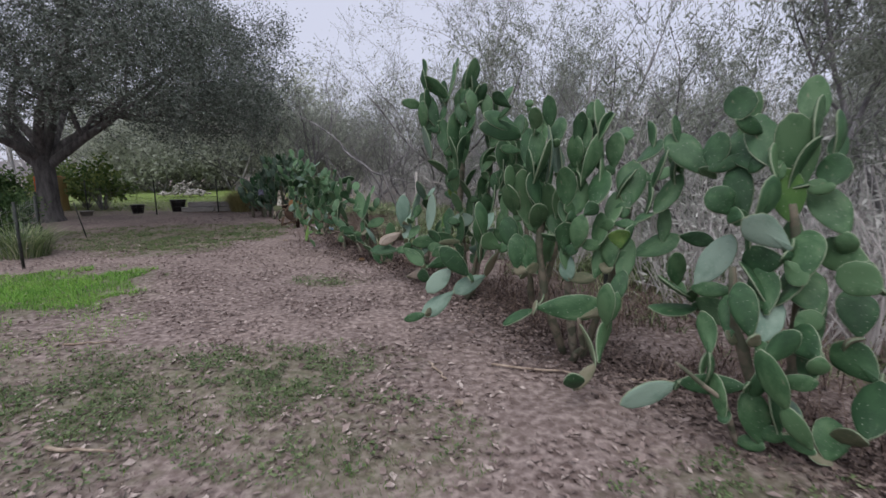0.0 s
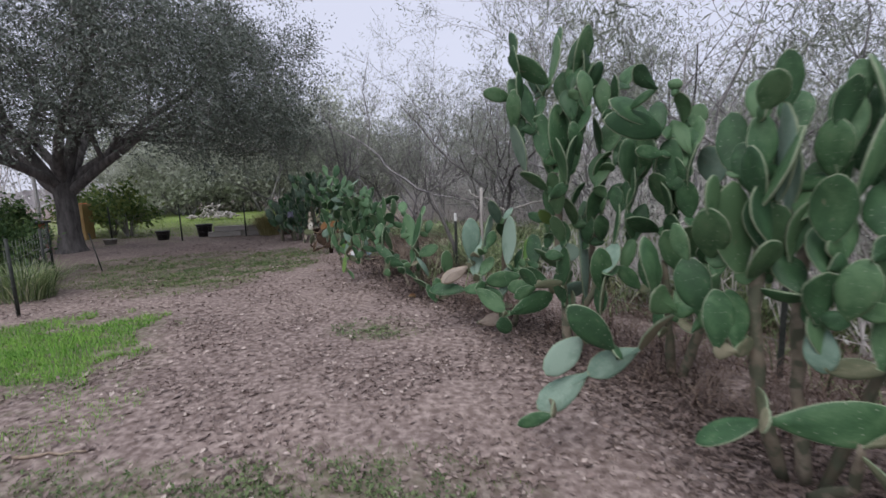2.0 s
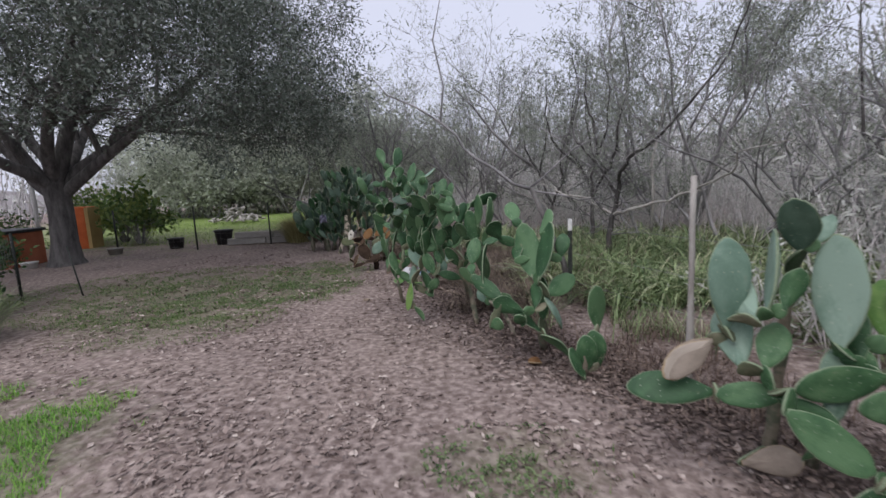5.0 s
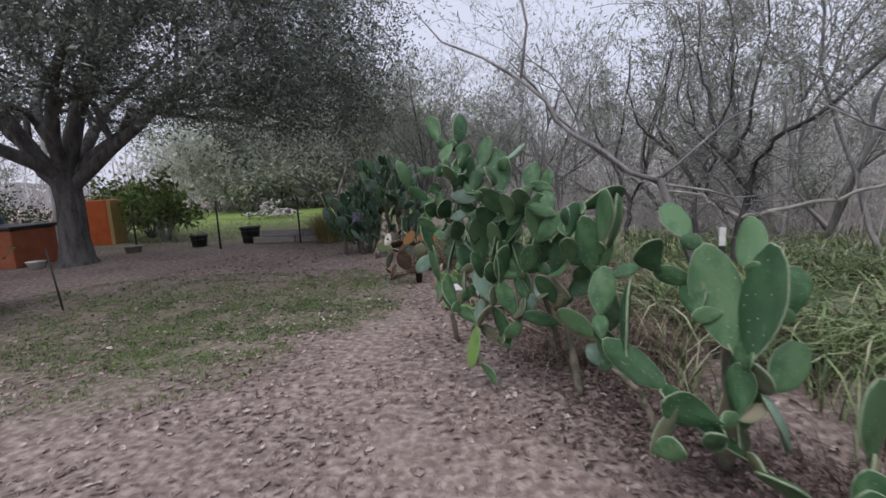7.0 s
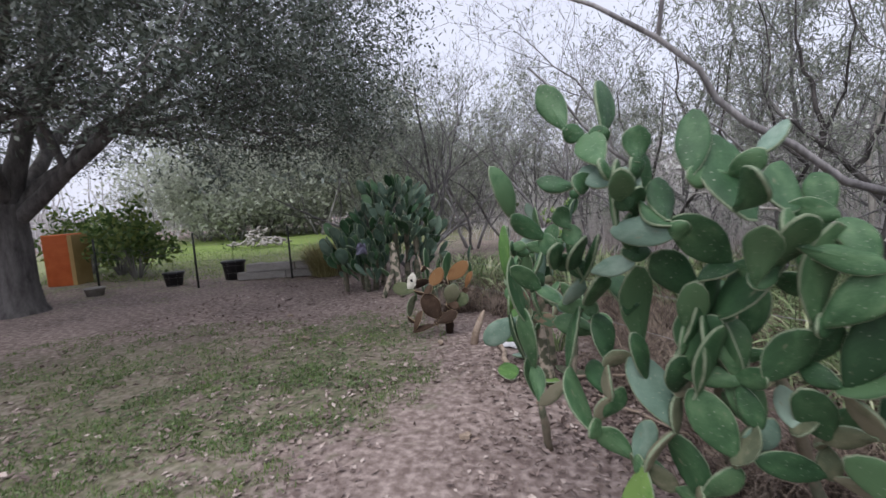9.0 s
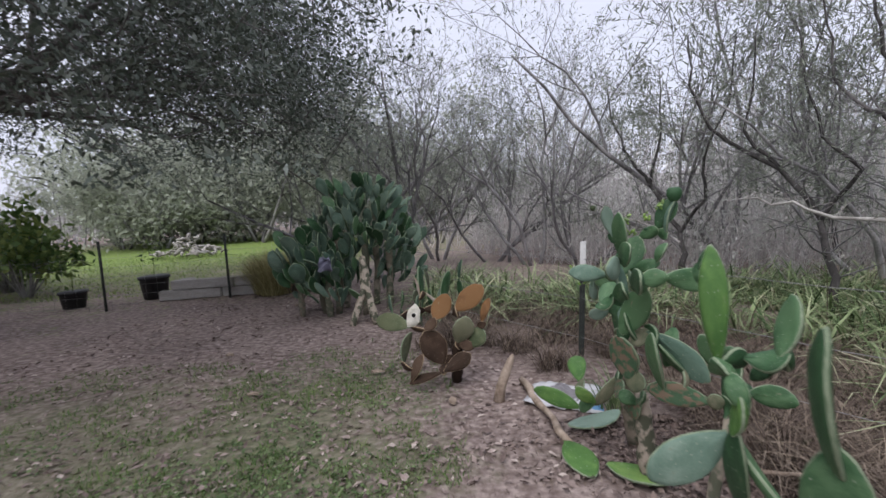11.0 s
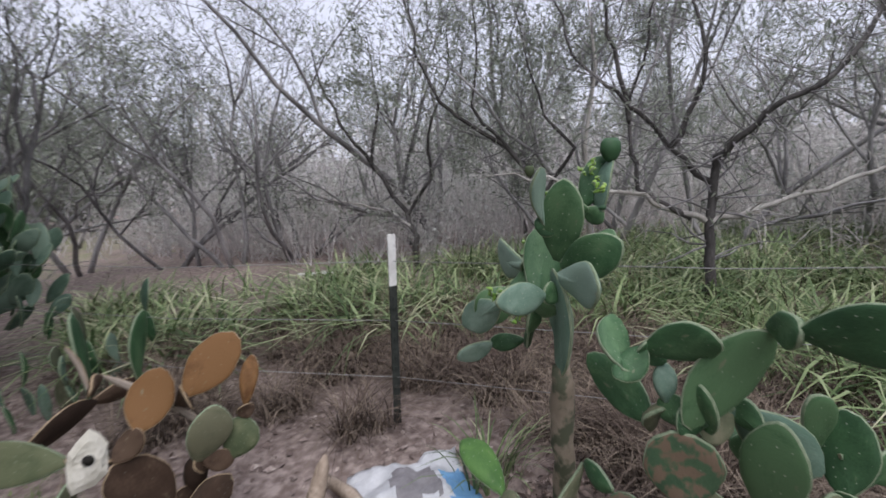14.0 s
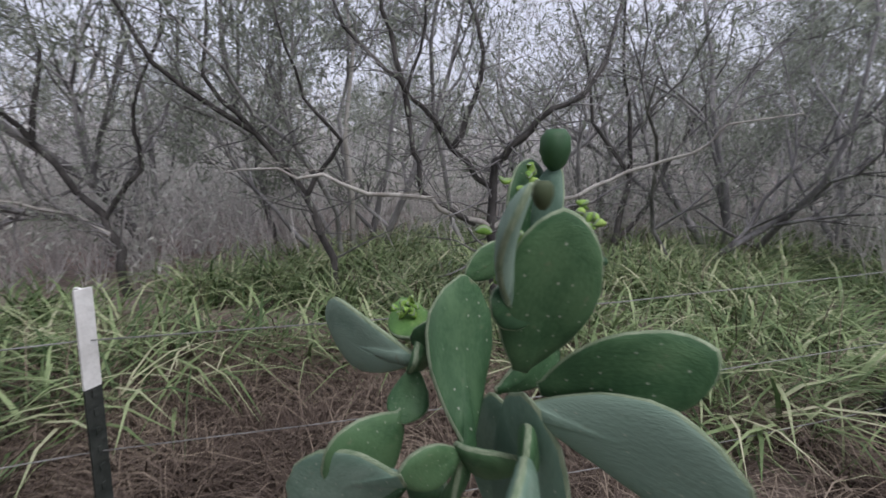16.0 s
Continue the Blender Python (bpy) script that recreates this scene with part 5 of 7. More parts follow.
# ---- trees ----
def grow_tree(seed, stems, height, lean, twigs, leaf_n, leaf_len, leaf_wid, droop, r0, bare=0.25, sides=5, fluff=0.09):
    """Wood and leaves of one many-stemmed, crooked tree about the origin."""
    r = random.Random(seed)
    wood, tips = Geo(), []

    def limb(p, d, length, rad, level):
        n = max(3, min(7, int(length / 0.35)))
        pts, rr, q = [p.copy()], [rad], p.copy()
        for i in range(n):
            bendy = 0.34 if level == 0 else 0.42
            d = (d + Vector((r.uniform(-1, 1), r.uniform(-1, 1), r.uniform(-0.6, 0.9 if level < 2 else 0.5))) * bendy).normalized()
            q = q + d * (length / n)
            pts.append(q.copy())
            rr.append(max(0.003, rad * (1 - 0.72 * (i + 1) / n)))
        wood.tube(pts, rr, sides if level == 0 else (4 if level == 1 else 3), cap=level == 0)
        if level >= 2:
            tips.extend(pts[1:])
        if level < 3:
            kids = (5, twigs, 4, 0)[level]
            for k in range(kids):
                i = r.randint(max(1, int(n * (bare if level == 0 else 0.2))), n)
                out = Vector((r.uniform(-1, 1), r.uniform(-1, 1), r.uniform(-0.25, 0.7)))
                e = (out * 0.9 + (pts[i] - pts[i - 1]).normalized() * 0.8).normalized()
                limb(pts[i], e, length * r.uniform(0.35, 0.62), max(0.004, rr[i] * 0.68), level + 1)

    for s in range(stems):
        a = 2 * math.pi * (s + r.uniform(-0.3, 0.3)) / stems
        d = Vector((math.cos(a) * lean, math.sin(a) * lean, 1)).normalized()
        limb(Vector((math.cos(a) * 0.12, math.sin(a) * 0.12, -0.1)), d, height * r.uniform(0.75, 1.1), r0 * r.uniform(0.7, 1.1), 0)
    nr = np.random.default_rng(seed)
    t = np.array([tuple(v) for v in tips])
    t = t[nr.integers(0, len(t), leaf_n)] + nr.normal(0, fluff, (leaf_n, 3))
    ax = nr.normal(0, 1, (leaf_n, 3)) + np.array([0, 0, -droop])
    leaf = Geo()
    leaf.leaves(t, ax, nr.normal(0, 1, (leaf_n, 3)), leaf_len * nr.uniform(0.6, 1.3, leaf_n), leaf_wid * nr.uniform(0.6, 1.3, leaf_n))
    return wood, leaf


def tree_thing(name, wood, leaf, bark, foliage, at, label, group="", rz=0.0):
    ob = thing(name, at, label, "tree", group, rz=rz)
    part("trunk", wood, bark, ob)
    part("crown", leaf, foliage, ob, "sparse feathery grey-green foliage")
    return ob


WOODS = "wild trees behind the cactus hedge"
KINDS = []
for seed, stems, height, lean, twigs, leaf_n in ((21, 3, 3.8, 0.35, 6, 3600), (22, 2, 4.4, 0.5, 7, 3200), (23, 4, 3.4, 0.55, 5, 2600), (24, 2, 4.8, 0.25, 8, 3800), (25, 3, 3.0, 0.6, 6, 2200), (26, 1, 4.6, 0.3, 10, 2600)):
    w, f = grow_tree(seed, stems, height, lean, twigs, int(leaf_n * 0.8), 0.1, 0.018, 1.1, 0.05)
    KINDS.append(tree_thing("mesquite_tree", w, f, M_BARK, M_LEAF, (0, 0, -30), "crooked grey mesquite tree with sparse feathery foliage", WOODS))
LEAFY = []
for seed, stems, height, lean, twigs, leaf_n in ((31, 3, 3.8, 0.35, 5, 4300), (32, 2, 4.4, 0.4, 6, 4700), (33, 3, 3.4, 0.5, 5, 3900)):
    w, f = grow_tree(seed, stems, height, lean, twigs, int(leaf_n * 2.1), 0.1, 0.017, 1.2, 0.05)
    LEAFY.append(tree_thing("mesquite_tree", w, f, M_BARK, M_LEAF, (0, 0, -30), "crooked grey mesquite tree with drooping grey-green foliage", WOODS))
BUSHY = []
for seed, height in ((35, 3.6), (36, 4.2), (37, 3.1)):
    w, f = grow_tree(seed, 3, height, 0.5, 3, 3600, 0.22, 0.09, 0.6, 0.06, 0.12, fluff=0.4)
    BUSHY.append(tree_thing("garden_tree", w, f, M_BARK, M_HAZEBUSH, (-14 - 5 * (seed - 36), 31 + seed % 2, 0), "distant grey-green tree beyond the garden lawn", "trees beyond the garden"))
spots = [
    (-2.06, 17.8), (-2.9, 18.7), (-1.1, 17.4), (2.5, 12.0), (1.1, 17.1), (-2.4, 18.3), (1.5, 13.5),
    (2.6, 9.6), (3.4, 7.6), (3.6, 5.6), (4.8, 3.6), (5.0, 1.8), (5.6, 0.2), (4.4, 8.8), (6.0, 6.6), (5.4, 4.8), (6.8, 2.6), (7.2, 8.6), (-4.2, 19.5), (-5.4, 18.6), (-5.1, 16.6),
]
r_w = random.Random(77)
tries = 0
while len(spots) < 64 and tries < 4000:
    tries += 1
    x, y = r_w.uniform(-7, 22), r_w.uniform(-10, 34)
    edge = 4.4 if y < 7 else 3.4 if y < 9 else (2.4 - (y - 9) * 0.15 if y < 12 else 2.0 - (y - 12) * 0.75)
    if x < edge + 0.6 or (x < -3.5 and y < 19):
        continue
    if min((x - a) ** 2 + (y - b) ** 2 for a, b in spots) < 1.6 ** 2:
        continue
    spots.append((x, y))
for i, (x, y) in enumerate(spots):
    leafy = y < 8.5 or x > 7
    k = (LEAFY if leafy else KINDS)[i % (3 if leafy else 6)]
    s = r_w.uniform(1.0, 1.4) if leafy and i > 20 else r_w.uniform(0.85, 1.15)
    m = pose(x, y, relief(x, y) - 0.02, 0, 0, r_w.uniform(0, 360))
    if k.location.z < -20:
        k.matrix_basis = m
    else:
        c = copy_thing(k, m)
        c.scale = (s, s, s)


for i, (x, y, k) in enumerate(((1.0, 16.6, 1.35), (2.6, 15.4, 1.3), (3.6, 9.0, 1.1), (2.2, 13.6, 1.15))):
    c = copy_thing((KINDS + LEAFY)[(i * 4 + 3) % 9], pose(x, y, relief(x, y) - 0.02, 0, 0, i * 53 + 20))
    c.scale = (k, k, k)


def leaning_tree():
    ob = thing("leaning_dead_tree", (-0.72, 9.1, 0), "leaning grey dead tree with long bare pale limbs", "tree")
    o = Vector((-0.72, 9.1, 0))
    for name, pts, rad, mat in (
        ("trunk", [(-0.72, 9.1, -0.05), (-0.8, 9.1, 0.45), (-0.98, 9.1, 0.9), (-1.16, 9.1, 1.34)], [0.038, 0.034, 0.031, 0.028], M_OAKBARK),
        ("limb", [(-1.16, 9.1, 1.32), (-1.36, 9.1, 1.39), (-1.57, 9.1, 1.57), (-1.77, 9.1, 1.69), (-1.9, 9.1, 1.81), (-1.97, 9.1, 1.95), (-2.15, 9.1, 2.11), (-2.43, 9.12, 2.3), (-2.75, 9.15, 2.45), (-3.0, 9.2, 2.75)], [0.021, 0.019, 0.018, 0.017, 0.016, 0.014, 0.013, 0.011, 0.008, 0.003], M_BARK),
        ("limb", [(-1.16, 9.1, 1.34), (-1.02, 9.1, 1.45), (-0.84, 9.12, 1.61), (-0.69, 9.14, 1.74), (-0.49, 9.16, 1.83), (-0.2, 9.2, 2.0)], [0.015, 0.011, 0.009, 0.008, 0.006, 0.002], M_BARK),
        ("limb", [(-1.14, 9.1, 1.3), (-0.82, 9.1, 1.24), (-0.64, 9.12, 1.18), (-0.3, 9.2, 1.2)], [0.012, 0.009, 0.007, 0.003], M_BARK),
        ("limb", [(-2.15, 9.1, 2.11), (-2.1, 9.1, 2.5), (-2.2, 9.15, 3.0), (-2.05, 9.1, 3.6)], [0.012, 0.01, 0.008, 0.003], M_BARK),
    ):
        g = Geo()
        g.tube([Vector(p) - o for p in pts], rad, 7)
        part(name, g, mat, ob)


leaning_tree()


def crooked_tree(limbs, r0, leaf_n, seed, label):
    """A crooked mesquite: given main limbs, with twigs and thin foliage grown on them."""
    r = random.Random(seed)
    o = Vector((limbs[0][0][0], limbs[0][0][1], 0))
    ob = thing("mesquite_tree", o, label, "tree", WOODS)
    tips = []
    for i, points in enumerate(limbs):
        pts = [Vector(p) - o for p in points]
        if i == 0:
            pts[0].z = -0.05
        fine = []
        for a, b in zip(pts, pts[1:]):
            for u in (0, 0.33, 0.67):
                fine.append(a.lerp(b, u) + Vector((r.gauss(0, 0.018), r.gauss(0, 0.018), r.gauss(0, 0.018))) * (u > 0))
        fine.append(pts[-1])
        m = len(fine) - 1
        big = r0 if i == 0 else r0 * 0.6
        low = all(p[2] < 1.8 for p in points)
        g = Geo()
        g.tube(fine, [big * (1 - 0.78 * k / m) for k in range(m + 1)], 6, cap=False)
        part("trunk" if i == 0 else "limb", g, M_BARK_PALE if low and i else M_BARK_DARK, ob)
        twig = Geo()
        for k in range(3, m + 1):
            for _ in range(2 if low else 4):
                d = Vector((r.uniform(-1, 1), r.uniform(-1, 1), r.uniform(-0.5, 0.9))).normalized()
                q, run, rr = fine[k], [fine[k]], max(0.004, big * 0.3 * (1 - 0.7 * k / m))
                for _ in range(4):
                    d = (d + Vector((r.uniform(-1, 1), r.uniform(-1, 1), r.uniform(-0.8, 0.7))) * 0.5).normalized()
                    q = q + d * r.uniform(0.1, 0.24) * (0.5 if low else 1.0)
                    run.append(q)
                if min(p.z for p in run) < 0.3:
                    continue
                twig.tube(run, [rr, rr * 0.8, rr * 0.6, rr * 0.45, 0.0015], 3, cap=False)
                if not low:
                    tips += run[2:]
        if twig.v:
            tagged(part("twig_mass", twig, M_BARK_PALE if low else M_BARK, ob), kind="stuff")
    nr = np.random.default_rng(seed)
    t = np.array([tuple(v) for v in tips])[nr.integers(0, len(tips), leaf_n)] + nr.normal(0, 0.07, (leaf_n, 3))
    g = Geo()
    g.leaves(t, nr.normal(0, 1, (leaf_n, 3)) + np.array([0, 0, -1.1]), nr.normal(0, 1, (leaf_n, 3)), 0.09 * nr.uniform(0.6, 1.3, leaf_n), 0.016 * nr.uniform(0.6, 1.3, leaf_n))
    part("crown", g, M_LEAF, ob, "thin drooping grey-green foliage")
    return ob


crooked_tree([
    [(0.17, 11.2, 0), (0.21, 11.25, 0.5), (0.32, 11.3, 0.9), (0.38, 11.3, 1.26), (0.34, 11.16, 1.46), (0.4, 10.97, 1.65), (0.62, 10.66, 1.84), (1.06, 10.49, 2.33), (1.5, 10.37, 2.95), (1.7, 10.3, 3.6)],
    [(0.35, 11.3, 1.13), (0.22, 11.61, 1.44), (0.02, 11.77, 1.75), (-0.15, 11.97, 1.99), (-0.17, 12.31, 2.32), (0.01, 12.65, 2.9), (-0.1, 12.8, 3.6)],
    [(0.22, 11.61, 1.44), (0.37, 11.48, 1.81), (0.37, 11.4, 2.18), (0.62, 11.67, 2.9), (0.5, 11.6, 3.6)],
    [(0.2, 11.4, 0.85), (0.06, 11.8, 1.1), (0.06, 11.87, 1.41), (0.22, 12.0, 1.84), (0.35, 11.93, 2.21), (0.35, 11.81, 2.8), (0.2, 11.9, 3.5)],
    [(0.28, 11.3, 0.81), (0.1, 11.61, 0.95), (-0.05, 11.74, 1.07), (-0.46, 12.2, 1.19), (-0.63, 12.61, 1.3), (-0.67, 13.06, 1.27)],
    [(0.16, 11.95, 1.7), (0.15, 12.09, 2.35), (0.01, 12.13, 2.8), (0.1, 12.3, 3.5)],
    [(0.28, 11.28, 0.81), (0.45, 11.06, 0.9), (0.92, 10.69, 1.03), (1.17, 10.29, 1.24), (1.29, 9.77, 1.4), (1.23, 9.54, 1.63), (1.49, 8.96, 1.72)],
], 0.045, 1500, 401, "crooked dark mesquite tree with long low pale branches")
crooked_tree([
    [(0.26, 12.75, 0), (0.3, 12.82, 0.43), (0.38, 13.2, 1.08), (0.2, 13.55, 1.6), (-0.26, 14.2, 2.19), (-0.4, 14.47, 2.8), (-0.33, 14.65, 3.5)],
    [(0.36, 13.14, 1.0), (0.53, 12.83, 1.53), (0.3, 13.06, 1.9), (0.23, 13.23, 2.52), (0.32, 13.55, 3.3)],
    [(0.2, 13.55, 1.6), (-0.01, 13.9, 2.1), (0.08, 13.87, 2.78), (0.3, 14.15, 3.5)],
], 0.045, 1100, 402, "crooked dark mesquite tree leaning over tall grass")
crooked_tree([
    [(-0.24, 14.9, 0), (-0.22, 14.97, 0.46), (-0.15, 15.3, 0.81), (-0.4, 15.8, 1.53), (-0.62, 16.0, 1.95), (-0.79, 16.29, 2.54), (-0.8, 16.68, 3.3)],
    [(-0.16, 15.25, 0.77), (0.04, 14.9, 1.26), (-0.01, 14.84, 1.87), (0.2, 14.6, 2.57), (0.38, 14.76, 3.5)],
    [(-0.21, 15.0, 0.5), (-0.36, 15.33, 0.8), (-0.68, 15.71, 0.96), (-0.92, 16.64, 1.1)],
    [(-0.4, 15.8, 1.53), (-0.23, 15.75, 2.4), (-0.03, 16.3, 3.5)],
], 0.05, 1300, 403, "dark many-limbed mesquite tree with a low dead branch")
crooked_tree([
    [(3.1, 10.42, 0), (3.3, 10.36, 0.31), (3.7, 10.25, 0.94), (3.8, 10.28, 1.75), (3.66, 10.43, 2.66), (3.72, 10.47, 3.8)],
    [(3.28, 10.36, 0.26), (3.6, 9.99, 0.7), (3.68, 9.77, 1.31), (3.98, 9.35, 2.06), (4.41, 9.09, 2.84), (4.96, 8.94, 3.9)],
    [(3.72, 10.25, 1.1), (3.42, 10.76, 1.82), (3.42, 10.89, 2.73), (3.65, 11.33, 3.9)],
], 0.055, 1500, 404, "dark forked mesquite tree at the edge of the woods")
pale = Geo()
pale.tube([(0, 0, -0.05), (0.05, 0, 0.9), (0.02, 0.05, 1.6), (0.2, 0.0, 2.6), (0.15, 0.1, 3.6)], [0.04, 0.035, 0.03, 0.024, 0.006], 7)
pt = tagged(new("dead_tree_stem", pale.mesh("dead_tree_stem", M_BARK_PALE)), "pale bare dead tree stem in the woods", "tree")
pt.location = (1.53, 13.4, 0)


# the live oak: broad crown that hangs low
def live_oak(at):
    r = random.Random(5)
    ob = thing("live_oak_tree", at, "broad dark live oak tree with low hanging crown", "tree")
    wood, tips, leaf_twigs = Geo(), [], Geo()

    def limb(p, d, length, rad, level):
        n = 7
        pts, rr, q = [p.copy()], [rad], p.copy()
        for i in range(n):
            sag = -0.04 * i if level >= 1 else 0.0
            d = (d + Vector((r.uniform(-1, 1), r.uniform(-1, 1), r.uniform(-0.5, 0.5) + sag)) * 0.25).normalized()
            q = q + d * (length / n)
            floor_z = 3.2 - 0.16 * math.hypot(q.x, q.y) if level else 0.5
            if q.z < floor_z:
                d.z = abs(d.z) * 0.3
                q.z = floor_z
            pts.append(q.copy())
            rr.append(max(0.006, rad * (1 - 0.75 * (i + 1) / n)))
        wood.tube(pts, rr, 9 if level == 0 else (6 if level == 1 else 3), cap=False)
        if level >= 2:
            tips.extend(pts[1:])
        if level < 3:
            for k in range((6, 7, 6)[level]):
                i = r.randint(2, n)
                out = Vector((r.uniform(-1, 1), r.uniform(-1, 1), r.uniform(-0.45, 0.6)))
                limb(pts[i], (out + (pts[i] - pts[i - 1]).normalized() * 0.9).normalized(), length * r.uniform(0.38, 0.6), max(0.008, rr[i] * 0.6), level + 1)

    wood.tube([(0, 0, -0.1), (0, 0, 0.12), (0.02, 0, 0.5), (0.03, 0.02, 1.2), (0.0, 0.0, 1.8)], [0.44, 0.32, 0.26, 0.24, 0.25], 14, cap=False)
    for k in range(8):
        a = k * 0.785 + r.uniform(-0.2, 0.2)
        limb(Vector((0.02, 0.01, 1.45 + 0.12 * (k % 4))), Vector((math.cos(a), math.sin(a), 0.95 + 0.3 * (k % 3))).normalized(), 4.4 + r.uniform(-0.4, 0.7), 0.14, 0)
    limb(Vector((0, 0, 1.7)), Vector((0.1, 0, 1)), 4.6, 0.18, 0)
    part("trunk", wood, M_OAKBARK, ob, "thick furrowed grey oak trunk and limbs")
    nr = np.random.default_rng(8)
    # leafy sprays: along the twigs, and hanging all round the crown
    t = np.array([tuple(v) for v in tips])
    t = t[nr.integers(0, len(t), 700)]
    a, q, u = nr.uniform(0, 6.28, 2300), nr.random(2300) ** 0.5, nr.random(2300) ** 0.8
    top = 8.6 * (1 - 0.5 * q ** 2)
    low = np.maximum(2.7, 3.7 - 1.4 * q ** 2) + 0.4 * np.sin(a * 5 + q * 6) + 0.25 * np.sin(a * 11 + 2) 
    sprays = np.concatenate([t, np.stack([6.4 * q * np.cos(a), 6.4 * q * np.sin(a), low + (top - low) * u], 1)])
    a, q = nr.uniform(-1.0, 1.1, 640), nr.uniform(0.45, 1.1, 640)
    sprays = np.concatenate([sprays, np.stack([6.4 * q * np.cos(a), 6.4 * q * np.sin(a), np.maximum(1.8, 3.4 - 2.1 * q ** 2) + 0.35 * np.sin(a * 7) + nr.random(640) ** 0.8 * 3.4], 1)])
    a, q = nr.uniform(-1.9, 0.7, 420), nr.uniform(0.15, 0.95, 420)
    sprays = np.concatenate([sprays, np.stack([6.2 * q * np.cos(a), 6.2 * q * np.sin(a), np.maximum(2.3, 3.1 - 1.2 * q ** 2) + 0.3 * np.sin(a * 9 + 1) + nr.random(420) * 2.6], 1)])
    a, q = nr.uniform(-0.25, 0.75, 140), nr.uniform(0.7, 1.04, 140)
    sprays = np.concatenate([sprays, np.stack([6.4 * q * np.cos(a), 6.4 * q * np.sin(a), 3.0 + 0.3 * np.sin(a * 9) + nr.random(140) * 3.4], 1)])
    gap = np.array([noise.noise((p[0] * 0.55, p[1] * 0.55, p[2] * 0.8 + 3)) + 0.6 * noise.noise((p[0] * 1.5, p[1] * 1.5, p[2] * 1.7)) for p in sprays])
    sprays = sprays[gap > -0.2]
    per = 66
    n = len(sprays) * per
    c = np.repeat(sprays, per, 0)
    way = np.repeat(nr.normal(0, 1, sprays.shape) + np.array([0, 0, -0.5]), per, 0)
    way /= np.linalg.norm(way, axis=1, keepdims=True)
    c = c + way * nr.uniform(-0.55, 0.55, (n, 1)) + nr.normal(0, 0.11, (n, 3))
    c[:, 2] = np.maximum(c[:, 2], 1.7)
    leaf = Geo()
    leaf.leaves(c, nr.normal(0, 1, (n, 3)), nr.normal(0, 1, (n, 3)), nr.uniform(0.05, 0.1, n), nr.uniform(0.022, 0.04, n))
    for p, d in zip(sprays, nr.normal(0, 1, sprays.shape)):
        e = Vector(p) + Vector(d).normalized() * 0.5
        leaf_twigs.tube([p, e], [0.008, 0.003], 3, cap=False)
    part("twig_mass", leaf_twigs, M_OAKBARK, ob)
    part("crown", leaf, M_OAKLEAF, ob, "dense small dark oak leaves")
    return ob


live_oak((-11.1, 13.05, 0.0))


# shrubs
def shrub(at, radius, height, leaf_n, mat, seed, label, leaf=0.09):
    ob = thing("garden_shrub", at, label, "shrub", "shrubs in the garden beyond the fence")
    r = random.Random(seed)
    nr = np.random.default_rng(seed)
    wood, tips = Geo(), []
    for k in range(26):
        a = r.uniform(0, 6.28)
        q = r.random() ** 0.6
        e = Vector((math.cos(a) * radius * q, math.sin(a) * radius * q, height * r.uniform(0.35, 1.0) * (1.05 - 0.4 * q)))
        mid = e * 0.5 + Vector((r.uniform(-0.1, 0.1), r.uniform(-0.1, 0.1), 0.12 * height))
        wood.tube([(0.06 * math.cos(a), 0.06 * math.sin(a), -0.02), mid, e], [0.015, 0.01, 0.004], 4, cap=False)
        tips += [mid.lerp(e, u) for u in (0.2, 0.45, 0.7, 0.9, 1.0)]
    part("stem_mass", wood, M_BARK, ob)
    t = np.array([tuple(v) for v in tips])[nr.integers(0, len(tips), leaf_n)] + nr.normal(0, 0.13, (leaf_n, 3)) * radius
    t[:, 2] = np.maximum(t[:, 2], 0.05)
    g = Geo()
    g.leaves(t, nr.normal(0, 1, (leaf_n, 3)), nr.normal(0, 1, (leaf_n, 3)), leaf * nr.uniform(0.6, 1.4, leaf_n), leaf * 0.5 * nr.uniform(0.6, 1.4, leaf_n))
    part("foliage", g, mat, ob)
    return ob


shrub((-8.9, 9.3, 0), 0.65, 1.5, 4200, M_SHRUB, 31, "dense green garden shrub behind a wire fence")
shrub((-8.35, 8.6, 0), 0.6, 1.2, 4200, M_SHRUB, 32, "dense green garden shrub behind a wire fence")
shrub((-10.0, 8.2, 0), 1.3, 1.6, 2400, M_SHRUB, 33, "dense green garden shrub behind a wire fence")
shrub((-13.2, 17.2, 0), 1.0, 1.8, 1300, M_SHRUB2, 34, "leafy green garden shrub beyond the fence", 0.15)
shrub((-12.1, 16.5, 0), 0.9, 1.9, 1200, M_SHRUB2, 35, "yellow-green garden shrub beyond the fence", 0.17)
shrub((-14.6, 17.6, 0), 1.2, 2.2, 1400, M_SHRUB2, 36, "yellow-green garden shrub beyond the fence", 0.17)
shrub((-14.6, 14.4, 0), 1.2, 1.8, 2000, M_SHRUB, 37, "dark green garden shrub beyond the oak")
shrub((-15.8, 12.2, 0), 1.5, 2.2, 2400, M_SHRUB2, 38, "green garden shrub beyond the oak", 0.12)

# garden trees beyond the lawn
for i, (x, y, s) in enumerate(((-9.5, 33, 1.5), (-13, 37, 1.7), (-18, 36, 1.7), (-23, 34, 1.8), (-6.5, 27, 1.3), (-32, 24, 1.6), (-7.5, 22, 1.0), (-26, 8, 1.5), (-20, 3, 1.4), (-17, 31, 1.1), (-21, 28, 1.0))):
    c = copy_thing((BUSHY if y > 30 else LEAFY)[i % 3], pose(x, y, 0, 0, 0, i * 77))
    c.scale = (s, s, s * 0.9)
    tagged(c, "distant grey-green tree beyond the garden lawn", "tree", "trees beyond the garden")


